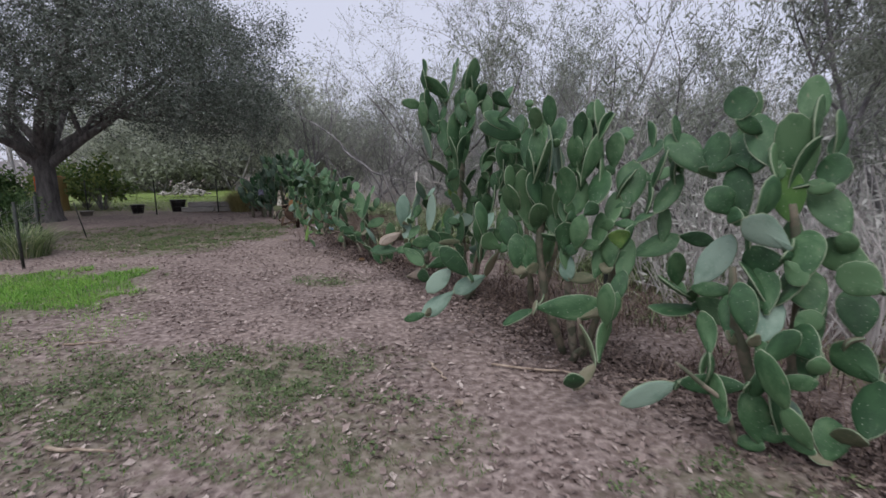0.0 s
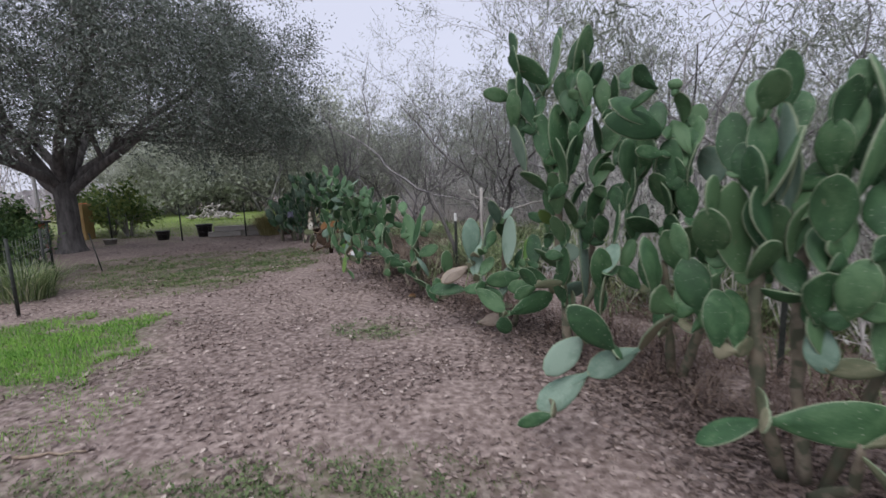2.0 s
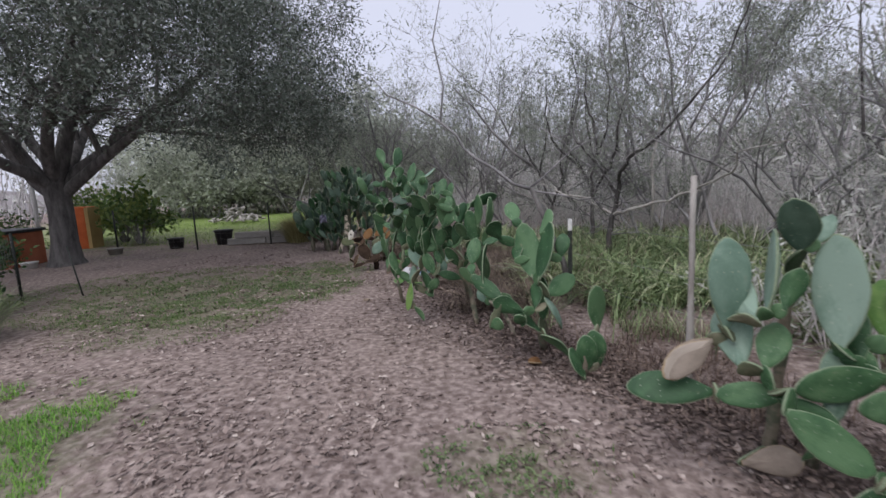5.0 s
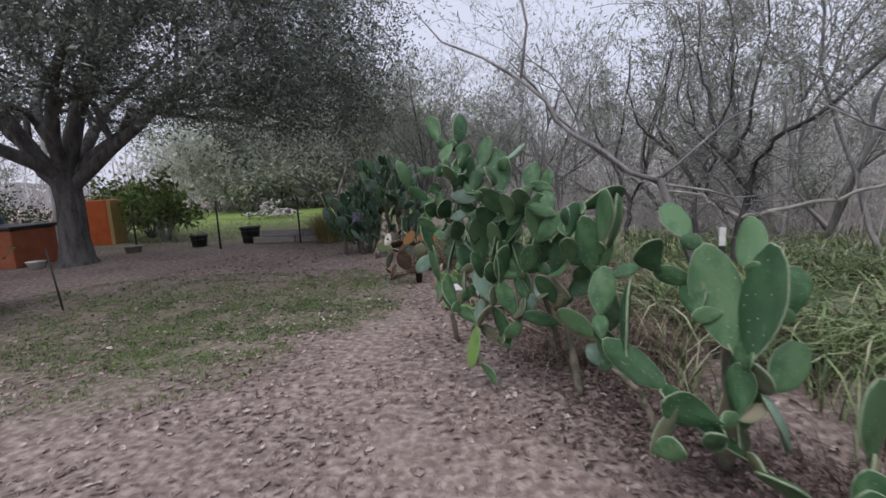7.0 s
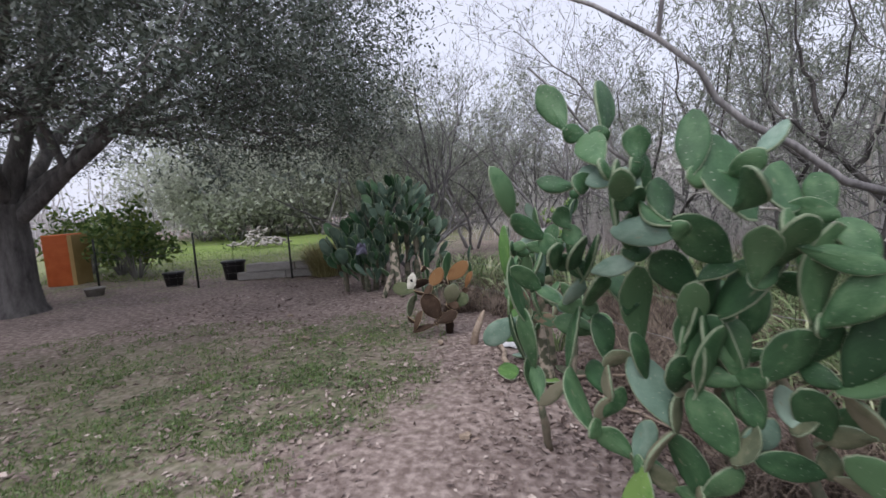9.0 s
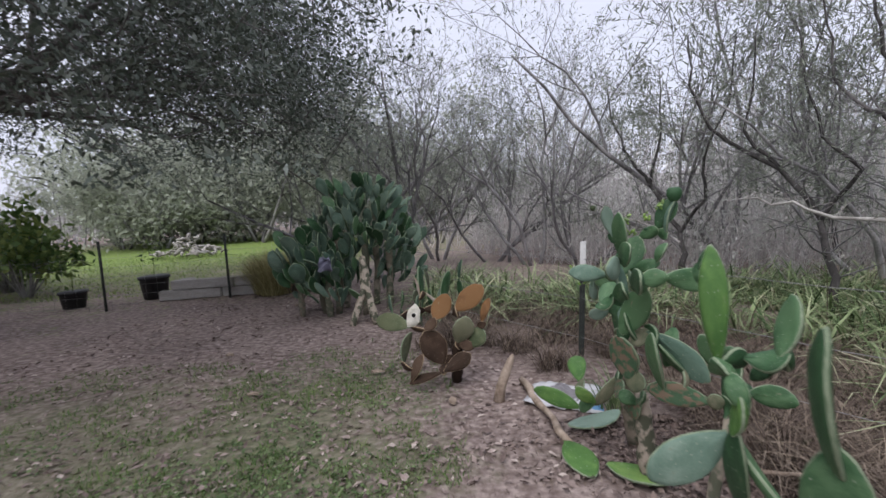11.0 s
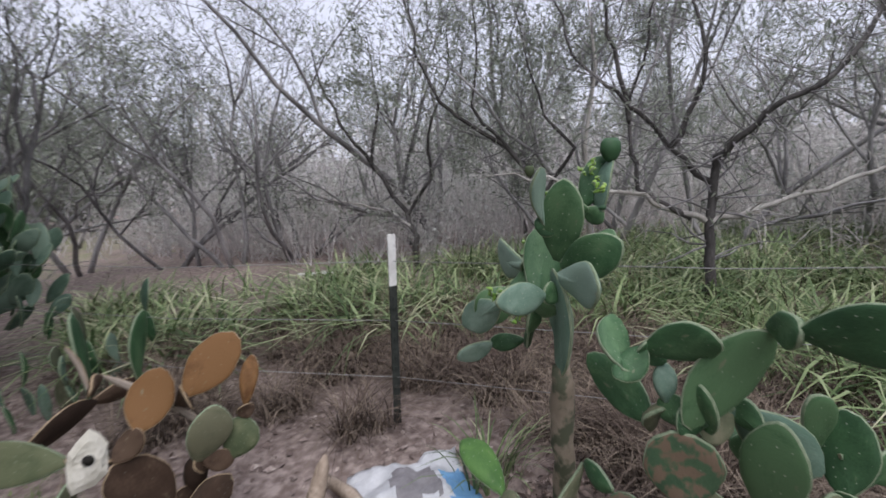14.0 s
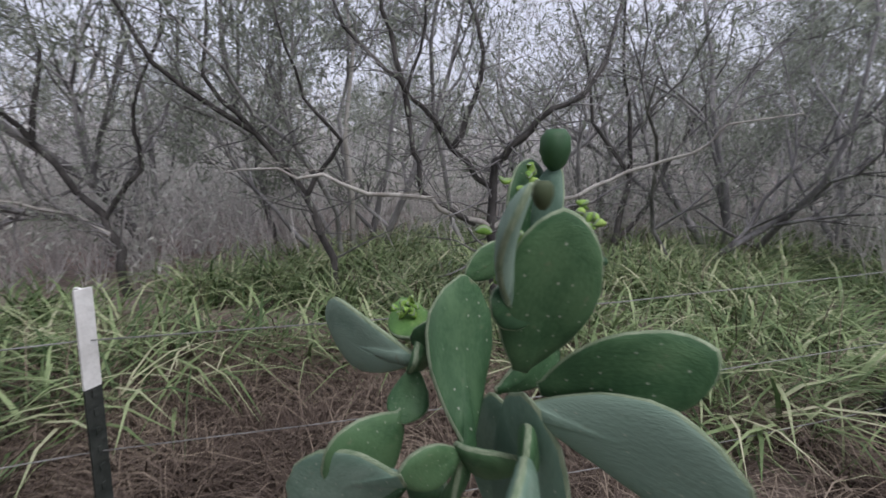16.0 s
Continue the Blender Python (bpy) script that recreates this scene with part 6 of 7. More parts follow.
r_g = random.Random(19)
for i in range(15):
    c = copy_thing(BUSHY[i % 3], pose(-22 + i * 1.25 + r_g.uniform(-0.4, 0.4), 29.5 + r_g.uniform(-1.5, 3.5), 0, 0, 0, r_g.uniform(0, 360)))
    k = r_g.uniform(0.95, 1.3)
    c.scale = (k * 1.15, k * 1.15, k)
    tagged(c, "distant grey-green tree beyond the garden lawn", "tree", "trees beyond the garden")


# far woods, too many stems to count
def far_woods():
    nr = np.random.default_rng(3)
    g, lf = Geo(), Geo()
    for k in range(2200):
        a = nr.uniform(-0.75, 3.6)
        d = nr.uniform(20, 46)
        x, y = -2 + d * math.cos(a), 8 + d * math.sin(a)
        if x < -5 and d < 34 or (-26 < x < -7 and y < 37):
            continue
        h = nr.uniform(2.0, 6.5)
        p = [(x, y, -0.1)]
        for i in range(1, 5):
            p.append((p[-1][0] + nr.normal(0, 0.3), p[-1][1] + nr.normal(0, 0.3), h * i / 4))
        g.tube(p, [0.07, 0.06, 0.045, 0.03, 0.01], 3, cap=False)
        n = 22
        c = np.stack([nr.normal(p[3][0], 0.8, n), nr.normal(p[3][1], 0.8, n), nr.uniform(0.7, h + 0.6, n)], 1)
        lf.leaves(c, nr.normal(0, 1, (n, 3)), nr.normal(0, 1, (n, 3)), nr.uniform(0.2, 0.6, n), nr.uniform(0.05, 0.14, n))
    ob = tagged(new("far_woods", g.mesh("far_woods", M_HAZE)), "leafless far stems of the woods, greyed to stand for haze", "woods", kind="stuff")
    ob = tagged(new("far_foliage", lf.mesh("far_foliage", M_HAZELEAF)), "thin far foliage of the woods, paled grey-green to stand for haze", "woods", kind="stuff")
    w = Geo()
    n = 240
    for i in range(n + 1):
        a = 2 * math.pi * i / n
        h = 4.2 + 1.6 * noise.noise((math.cos(a) * 9, math.sin(a) * 9, 0)) + 0.8 * noise.noise((math.cos(a) * 40, math.sin(a) * 40, 5))
        if math.cos(a) < -0.25:
            h *= 0.5
        for z in (-0.5, h):
            w.v.append(Vector((-4 + 62 * math.cos(a), 8 + 62 * math.sin(a), z)))
    for i in range(n):
        w.f.append((2 * i, 2 * i + 2, 2 * i + 3, 2 * i + 1))
    tagged(new("backdrop", w.mesh("backdrop", M_FARHAZE)), "line of distant woods, haze painted in as grey-brown", "backdrop", kind="structure")


far_woods()


def brush():
    """Thorny leafless undergrowth in the woods."""
    nr = np.random.default_rng(12)
    g = Geo()
    made = 0
    while made < 2200:
        x, y = nr.uniform(-6, 16), nr.uniform(-6, 30)
        edge = 2.6 if y < 9 else (2.2 - (y - 9) * 0.15 if y < 12 else 1.7 - (y - 12) * 0.65)
        if x < edge + 0.3 or (x < -3.2 and y < 18):
            continue
        made += 1
        h = nr.uniform(0.25, 1.3)
        b = Vector((x, y, 0))
        for k in range(2):
            t = b + Vector((nr.normal(0, 0.3), nr.normal(0, 0.3), h))
            mid = b.lerp(t, 0.5) + Vector((nr.normal(0, 0.1), nr.normal(0, 0.1), 0.05))
            g.tube([b, mid, t], [0.009, 0.007, 0.002], 3, cap=False)
    tagged(new("undergrowth", g.mesh("undergrowth", M_HAZEBRUSH)), "bare twiggy undergrowth, its greyish-brown paled for haze", "undergrowth", kind="stuff")


brush()


def hedge_line(y):
    """Where the cactus hedge stands, as x along y."""
    return np.interp(y, [0.5, 1.6, 2.4, 3.5, 5.1, 6.1, 8.0, 10.2, 10.8], [2.8, 2.3, 1.85, 1.05, 0.3, -0.2, -1.55, -2.5, -2.6])


def thicket(count, seed):
    """Low leafy twigs between the hedge and the wild trees."""
    nr = np.random.default_rng(seed)
    tw, lf = Geo(), Geo()
    made = 0
    while made < count:
        y = nr.uniform(-1.0, 22.0)
        x = (float(hedge_line(y)) + 1.9 + nr.random() ** 1.3 * 7.0) if y < 9 else 2.6 - (y - 9) * 0.5 + nr.random() * 9.0
        if 8.0 < y < 15.8 - (x + 3.0) * 0.35 and x < 3.2 or (x < -3.5 and y < 18):
            continue
        made += 1
        h = nr.uniform(0.5, 2.3) * (0.5 + 0.5 * noise.noise((x * 0.6, y * 0.6, 1.0)) + 0.35)
        b = Vector((x, y, -0.02))
        for k in range(3):
            t = b + Vector((nr.normal(0, 0.3), nr.normal(0, 0.3), h * nr.uniform(0.7, 1.1)))
            mid = b.lerp(t, 0.5) + Vector((nr.normal(0, 0.12), nr.normal(0, 0.12), 0.1))
            tw.tube([b, mid, t], [0.008, 0.006, 0.002], 3, cap=False)
            n = 16
            u = nr.uniform(0.3, 1.0, n)[:, None]
            c = np.array(mid) * (1 - u) + np.array(t) * u + nr.normal(0, 0.13, (n, 3))
            c[:, 2] = np.maximum(c[:, 2], 0.05)
            lf.leaves(c, nr.normal(0, 1, (n, 3)) - np.array([0, 0, 0.8]), nr.normal(0, 1, (n, 3)), nr.uniform(0.05, 0.12, n), nr.uniform(0.012, 0.026, n))
    tagged(new("thicket_twigs", tw.mesh("thicket_twigs", M_HAZEBRUSH)), "leafy thicket twigs behind the cactus hedge, greyed for haze", "undergrowth", kind="stuff")
    tagged(new("thicket_foliage", lf.mesh("thicket_foliage", M_HAZETHICKET)), "grey-green thicket leaves behind the cactus hedge, paled for haze", "undergrowth", kind="stuff")


thicket(2300, 14)


# ---- grass and litter ----
def scatter(name, mat, label, category, count, area, height, width, lean, seed, segs=3, keep=None):
    nr = np.random.default_rng(seed)
    x, y = area(nr, count)
    if keep is not None:
        ok = keep(x, y)
        x, y = x[ok], y[ok]
    z = np.array([relief(a, b) for a, b in zip(x, y)]) - 0.01
    n = len(x)
    g = Geo()
    g.blades(np.stack([x, y, z], 1), nr.uniform(*height, n), nr.uniform(*width, n), nr.uniform(*lean, n), nr.uniform(0, 6.28, n), segs)
    return tagged(new(name, g.mesh(name, mat)), label, category, kind="stuff")


def ellipse(cx, cy, rx, ry):
    return lambda nr, n: (lambda a, q: (cx + rx * q * np.cos(a), cy + ry * q * np.sin(a)))(nr.uniform(0, 6.28, n), nr.random(n) ** 0.6)


def strip(x0, x1, y0, y1):
    return lambda nr, n: (nr.uniform(x0, x1, n), nr.uniform(y0, y1, n))


def tufted(x, y):
    v = np.array([noise.noise((a * 1.7, b * 1.7, 4.0)) + 0.8 * noise.noise((a * 6, b * 6, 9.0)) for a, b in zip(x, y)])
    return v > 0.0


def patchy(x, y):
    v = np.array([0.5 * noise.noise((a * 1.7, b * 1.7, 4.0)) + 0.4 * noise.noise((a * 5, b * 5, 9.0)) for a, b in zip(x, y)])
    return v > -0.3 + 0.85 * np.maximum(0, np.hypot((x + 4.95) / 1.25, (y - 5.4) / 1.35) - 0.5)


for i, (cx, cy, rx, ry, k) in enumerate(GRASS_PATCHES):
    scatter("grass_patch", M_TURF if i == 0 else M_GRASS, "bright green grass patch on bare soil" if i == 0 else "thin green grass patch among dry leaves", "grass", int((17000 if i == 0 else 11000 if 3 <= i <= 5 else 6500) * rx * ry * k), ellipse(cx, cy, rx * 1.15, ry * 1.15), (0.02, 0.07 if i else 0.12), (0.003, 0.008), (0.3, 1.2), 40 + i, 2, patchy if i == 0 else tufted)


scatter("grass_patch", M_TURF, "thin bright green grass spreading over dry soil", "grass", 9000, ellipse(-4.3, 3.9, 1.5, 1.3), (0.02, 0.07), (0.003, 0.007), (0.4, 1.3), 58, 2, tufted)


def clumped(x, y):
    v = np.array([noise.noise((a * 0.9, b * 0.9, 4.0)) + 0.5 * noise.noise((a * 3, b * 3, 9.0)) for a, b in zip(x, y)])
    return v > -0.15


def meadow_edge(x, y):
    return ((x > -0.95 + 0.2 * np.sin(y * 3)) | (y > 12.55 - 0.45 * (x + 1.8) + 0.15 * np.sin(x * 4))) & (y < 15.6 - (x + 3.0) * 0.35) & clumped(x, y)


scatter("tall_grass", M_TALL, "tall arching green grass behind the cactus hedge", "grass", 27000, strip(-4.2, 4.5, 8.4, 16.6), (0.3, 0.75), (0.014, 0.036), (0.6, 1.8), 60, 4, meadow_edge)
scatter("tall_grass", M_TALL, "tall green grass along the wire behind the hedge", "grass", 12000, strip(-0.4, 6.0, 4.8, 9.2), (0.25, 0.65), (0.012, 0.03), (0.6, 1.8), 67, 4, lambda x, y: (x > 1.0 + (7.6 - y) * 0.6) & clumped(x, y))


def dry_margin(x, y):
    band = ((x > -2.15) & (x < -0.3) & (y > 8.8) & (y < 12.0)) | ((y > 11.65 + 0.1 * np.sin(x * 5)) & (y < 13.8) & (x > np.where(y < 12.3, -3.05, -3.9) + 0.15 * np.sin(y * 4)) & (x < -1.0))
    return band & (np.hypot(x + 2.87, y - 11.1) > 0.5) & clumped(x, y)


scatter("dry_grass", M_STRAW, "flattened dry brown grass and stems", "grass", 76000, strip(-4.2, -0.3, 8.8, 13.9), (0.15, 0.5), (0.004, 0.01), (0.6, 1.7), 61, 3, dry_margin)
scatter("dry_grass", M_STRAW, "dry straw stems standing among tall grass", "grass", 5000, strip(-4.2, 4.5, 8.4, 16.6), (0.3, 0.9), (0.004, 0.01), (0.2, 1.2), 66, 4, meadow_edge)
scatter("lawn_grass", M_LAWN, "short bright green lawn beyond the wire fence", "grass", 16000, strip(-17, -6, 15.9, 24), (0.04, 0.11), (0.008, 0.02), (0.3, 1.2), 62, 2)
scatter("yellow_grass", M_TALL, "yellowish grass behind the cactus hedge", "grass", 3200, strip(-1.2, 1.6, 7.7, 11.2), (0.2, 0.6), (0.006, 0.014), (0.4, 1.3), 63, 4, clumped)
scatter("dead_stubble", M_STRAW, "short dead grass stubble on the yard", "grass", 80000, strip(-6.5, 2.2, 0.6, 12.5), (0.012, 0.05), (0.003, 0.006), (0.6, 1.8), 64, 2, clumped)


def behind_hedge(near, far):
    return lambda x, y: (x > hedge_line(y) + near) & (x < hedge_line(y) + far) & clumped(x, y)


scatter("dry_brush", M_DRYBRUSH, "reddish-brown dry brush and stems behind the cactus hedge", "grass", 46000, strip(-2.0, 6.5, -0.5, 8.6), (0.08, 0.42), (0.003, 0.009), (0.4, 1.8), 91, 3, behind_hedge(0.15, 3.4))
scatter("rank_grass", M_TALL, "rank olive grass under the wild trees", "grass", 14000, strip(-1.0, 6.5, -0.5, 8.6), (0.1, 0.4), (0.006, 0.016), (0.5, 1.8), 92, 3, behind_hedge(1.2, 4.0))


def tussock(at, radius, height, count, mat, seed, label):
    nr = np.random.default_rng(seed)
    ob = thing("grass_tussock", at, label, "grass clump")
    g = Geo()
    a = nr.uniform(0, 6.28, count)
    q = nr.random(count) * radius * 0.4
    g.blades(np.stack([q * np.cos(a), q * np.sin(a), np.zeros(count) - 0.02], 1), nr.uniform(0.6, 1.0, count) * height, nr.uniform(0.008, 0.018, count), nr.uniform(0.2, 1.0, count), a + nr.normal(0, 0.4, count), 4)
    tagged(part("blade_mass", g, mat, ob), kind="stuff")
    return ob


tussock((-6.85, 15.85, 0), 0.9, 1.0, 1700, M_YELLOW, 71, "tall straw-yellow ornamental grass clump by the fence")
tussock((-6.4, 15.9, 0), 0.8, 0.6, 500, M_STRAW, 72, "dry brown grass clump by the fence")
tussock((-7.15, 7.75, 0), 0.9, 0.8, 700, M_TALL, 73, "yellow-green grass clump behind a wire fence")
tussock((-2.55, 10.95, 0), 0.35, 0.4, 60, M_TALL, 74, "green leafy weed clump beside the sack")


def litter(name, count, area, size, seed, label):
    nr = np.random.default_rng(seed)
    x, y = area(nr, count)
    ok = (((x + 4.95) / 1.2) ** 2 + ((y - 5.4) / 1.3) ** 2 > 1) | (nr.random(count) < 0.15)
    ok &= np.array([noise.noise((a * 1.3, b * 1.3, 2.0)) + 0.6 * noise.noise((a * 4, b * 4, 6.0)) for a, b in zip(x, y)]) > nr.uniform(-0.55, 0.4, count)
    x, y = x[ok], y[ok]
    g = Geo()
    n = len(x)
    z = np.array([relief(a, b) for a, b in zip(x, y)]) + nr.uniform(0.004, 0.018, n)
    ax = nr.normal(0, 1, (n, 3))
    ax[:, 2] *= 0.25
    sd = nr.normal(0, 0.35, (n, 3)) + np.array([0, 0, 1.0])
    L = nr.uniform(*size, n)
    g.leaves(np.stack([x, y, z], 1), ax, sd, L, L * nr.uniform(0.35, 0.7, n))
    return tagged(new(name, g.mesh(name, M_LITTER, False)), label, "leaf litter", kind="stuff")


litter("leaf_litter", 26000, strip(-6.0, 2.8, 0.5, 6.5), (0.02, 0.066), 81, "dry brown and tan leaves scattered on soil")
litter("leaf_litter", 21000, strip(-8.0, 1.2, 6.0, 15.5), (0.02, 0.066), 82, "dry brown and tan leaves scattered on soil")
def mulch(count, seed):
    nr = np.random.default_rng(seed)
    y = nr.uniform(1.6, 10.8, count)
    x = np.interp(y, [1.6, 2.4, 3.5, 5.1, 6.1, 8.0, 10.2, 10.8], [2.3, 1.85, 1.05, 0.3, -0.2, -1.55, -2.5, -2.6]) + 0.15 + nr.normal(0, 0.3, count)
    g = Geo()
    z = np.array([relief(a, b) for a, b in zip(x, y)]) + nr.uniform(0.003, 0.03, count)
    ax = nr.normal(0, 1, (count, 3))
    ax[:, 2] *= 0.3
    L = nr.uniform(0.02, 0.06, count)
    g.leaves(np.stack([x, y, z], 1), ax, nr.normal(0, 0.4, (count, 3)) + np.array([0, 0, 1.0]), L, L * nr.uniform(0.3, 0.6, count))
    tagged(new("leaf_mulch", g.mesh("leaf_mulch", M_MULCH, False)), "dark damp leaf mulch under the cactus hedge", "leaf litter", kind="stuff")


mulch(26000, 88)
litter("leaf_litter", 8000, strip(-6.0, 0.5, 4.0, 10.5), (0.025, 0.065), 86, "small tan and brown leaves on the yard soil")
litter("leaf_litter", 9000, strip(-6.5, 2.2, 0.8, 13.5), (0.025, 0.06), 85, "curled tan leaves scattered over the yard soil")


def weeds(cx, cy, rx, ry, count, seed):
    nr = np.random.default_rng(seed)
    x, y = ellipse(cx, cy, rx, ry)(nr, count)
    ok = tufted(x * 1.3, y * 1.3)
    x, y = x[ok], y[ok]
    n = len(x)
    z = np.array([relief(a, b) for a, b in zip(x, y)]) + nr.uniform(0.005, 0.035, n)
    ax = nr.normal(0, 1, (n, 3))
    ax[:, 2] = np.abs(ax[:, 2]) * 0.4
    g = Geo()
    L = nr.uniform(0.014, 0.034, n)
    g.leaves(np.stack([x, y, z], 1), ax, nr.normal(0, 0.4, (n, 3)) + np.array([0, 0, 1.0]), L, L * nr.uniform(0.4, 0.7, n))
    tagged(new("low_weeds", g.mesh("low_weeds", M_WEED, False)), "low dark-green weeds matted on bare soil", "weeds", kind="stuff")


for k, w in enumerate(((-2.2, 3.0, 1.5, 0.7, 6000), (-0.7, 2.45, 0.9, 0.5, 3500), (-3.1, 2.3, 1.6, 0.8, 6000), (1.4, 1.75, 0.7, 0.5, 4000), (-1.3, 3.3, 0.8, 0.4, 3000), (-5.8, 9.6, 1.9, 1.3, 9000), (-4.5, 10.6, 0.8, 1.5, 5000), (-1.5, 6.0, 0.5, 0.35, 1500))):
    weeds(*w, 200 + k)
litter("leaf_litter", 1900, strip(-7.0, 2.6, 0.5, 15.0), (0.04, 0.085), 83, "large curled pale dead leaves on soil")
litter("leaf_litter", 9000, strip(1.2, 9.0, 0.5, 18.0), (0.03, 0.08), 84, "dry leaves under the wild trees")


# ---- posts, fence, pots and clutter ----
def steel_post(at, height, tip, lean=(0, 0), label="dark steel fence post with white painted top"):
    ob = thing("fence_post", at, label, "fence post", "steel fence posts")
    for name, lo, hi, mat in (("post", -0.02, height - tip, M_STEEL), ("painted_tip", height - tip, height, M_WHITE)):
        if hi - lo < 0.03:
            continue
        g = Geo()
        top = Vector((lean[0], lean[1], 0))
        prof = [(-0.022, -0.004), (0.022, -0.004), (0.022, 0.003), (0.005, 0.003), (0.004, 0.03), (-0.004, 0.03), (-0.005, 0.003), (-0.022, 0.003)]
        for z in (lo, hi):
            for px, py in prof:
                g.v.append(Vector((px, py, z)) + top * (z / height))
        k = len(prof)
        for i in range(k):
            g.f.append((i, (i + 1) % k, k + (i + 1) % k, k + i))
        g.f.append(tuple(reversed(range(k))))
        g.f.append(tuple(range(k, 2 * k)))
        studs = 0 if name != "post" else int(height / 0.06)
        for s in range(studs):
            z = 0.05 + s * 0.055
            if z < hi - 0.02:
                g.box(Vector((-0.005, -0.009, z)) + top * (z / height), Vector((0.005, -0.003, z + 0.02)) + top * (z / height))
        part(name, g, mat, ob, "white painted post top" if name == "painted_tip" else "", smooth=False)
    return ob


def pole_on_ground(a, b, r, mat, name, label, category, wob=0.03, seed=1):
    rr = random.Random(seed)
    a, b = Vector(a), Vector(b)
    g = Geo()
    n = 6
    pts = [(b - a) * (i / n) + Vector((rr.uniform(-wob, wob), rr.uniform(-wob, wob), rr.uniform(0, wob * 0.3))) for i in range(n + 1)]
    g.tube(pts, [r * rr.uniform(0.8, 1.15) * (1 - 0.3 * i / n) for i in range(n + 1)], 8)
    ob = tagged(new(name, g.mesh(name, mat)), label, category)
    ob.location = a
    return ob


steel_post((-2.62, 11.62, 0), 1.06, 0.27, (0.03, -0.04))
steel_post((-0.75, 9.0, 0), 0.98, 0.13)
pole_on_ground((-0.39, 6.72, -0.02), (-0.38, 6.74, 1.42), 0.024, M_BARK_PALE, "garden_stake", "pale weathered wooden stake behind the cactus", "stake", 0.006, 9)
steel_post((1.7, 4.7, 0), 1.25, 0.2)


def wire_fence(points, height, rows, label, post_h=None, net=True):
    ob = thing("wire_fence", points[0], label, "fence", "garden wire fence")
    o = Vector(points[0])
    for p in points:
        g = Geo()
        b = Vector(p) - o
        g.tube([b + Vector((0, 0, -0.02)), b + Vector((0, 0, post_h or height + 0.05))], [0.022, 0.02], 6)
        part("post", g, M_STEEL, ob)
    for k in range(rows):
        z = height * (k + 0.5) / rows
        g = Geo()
        for a, b in zip(points, points[1:]):
            a, b = Vector(a) - o, Vector(b) - o
            g.tube([a + Vector((0, 0, z)), a.lerp(b, 0.5) + Vector((0, 0, z - 0.012)), b + Vector((0, 0, z))], [0.0022] * 3, 3)
        part("wire", g, M_WIRE, ob)
    if net:
        g = Geo()
        for a, b in zip(points, points[1:]):
            a, b = Vector(a) - o, Vector(b) - o
            n = int((b - a).length / 0.16)
            for i in range(n):
                c = a.lerp(b, (i + 0.5) / n)
                g.tube([c, c + Vector((0, 0, height))], [0.0016, 0.0016], 3)
        tagged(part("netting", g, M_WIRE, ob), kind="stuff")
    return ob


wire_fence([(-5.4, 4.6, 0), (-6.3, 6.8, 0), (-7.3, 8.3, 0), (-8.5, 9.7, 0)], 0.95, 6, "low sagging wire garden fence on dark posts")
wire_fence([(-11.2, 14.6, 0), (-9.23, 14.91, 0), (-7.55, 15.56, 0), (-6.0, 16.1, 0)], 0.9, 6, "wire garden fence with dark steel posts", 1.1)

hw = thing("hedge_wire", (-2.62, 11.62, 0), "slack rusty fence wires strung behind the cactus hedge", "fence wire")
for z in (0.92, 0.6, 0.28):
    for a, b in (((-4.4, 13.9), (-2.6, 11.6)), ((-2.6, 11.6), (-0.75, 9.02)), ((-0.75, 9.02), (1.7, 4.72))):
        g = Geo()
        mid = ((a[0] + b[0]) / 2 + 2.62, (a[1] + b[1]) / 2 - 11.62, z - 0.03)
        g.tube([(a[0] + 2.62, a[1] - 11.62, z), mid, (b[0] + 2.62, b[1] - 11.62, z)], [0.0022] * 3, 4)
        part("wire", g, M_WIRE, hw)

# leaning thin stake
g = Geo()
g.tube([(0, 0, -0.02), (-0.3, 0.15, 0.75)], [0.012, 0.01], 6)
st = tagged(new("garden_stake", g.mesh("garden_stake", M_STEEL)), "thin dark leaning garden stake", "stake")
st.location = (-7.7, 9.9, 0)


def timbers():
    r = random.Random(6)
    for course in range(2):
        for k in range(3):
            g = Geo()
            g.box((0, -0.07, 0), (1.0, 0.07, 0.165))
            ob = tagged(new("garden_timber", g.mesh("garden_timber", M_TIMBER, False)), "weathered grey timber edging the garden bed", "timber", "timber edging along the fence")
            soften(ob, 0.02)
            x0 = -8.75 + k * 1.01 + (0.2 if course else 0)
            ob.matrix_basis = pose(x0, 15.52 + (x0 + 8.75) * 0.2, course * 0.17 + 0.005, 0, 0, 11 + r.uniform(-1.5, 1.5))


timbers()


def nursery_pot(at, r, h, label, sapling=True, mat=None):
    ob = thing("nursery_pot", at, label, "plant pot", "pots by the fence")
    g = Geo()
    g.tube([(0, 0, 0), (0, 0, h * 0.88), (0, 0, h * 0.881), (0, 0, h), (0, 0, h - 0.001), (0, 0, h - 0.05)], [r * 0.78, r * 0.97, r * 1.05, r * 1.06, r * 0.95, r * 0.93], 20, cap=True)
    part("pot", g, mat or M_PLASTIC, ob)
    if sapling:
        s = Geo()
        s.tube([(0, 0, h - 0.1), (0.02, 0, h + 0.3), (-0.01, 0.02, h + 0.55)], [0.008, 0.006, 0.003], 4)
        nr = np.random.default_rng(int(r * 1000))
        c = np.stack([nr.normal(0, 0.1, 60), nr.normal(0, 0.1, 60), nr.uniform(h + 0.25, h + 0.7, 60)], 1)
        s.leaves(c, nr.normal(0, 1, (60, 3)), nr.normal(0, 1, (60, 3)), nr.uniform(0.05, 0.1, 60), nr.uniform(0.02, 0.04, 60))
        part("sapling", s, M_SHRUB2, ob, "small green sapling")
    return ob


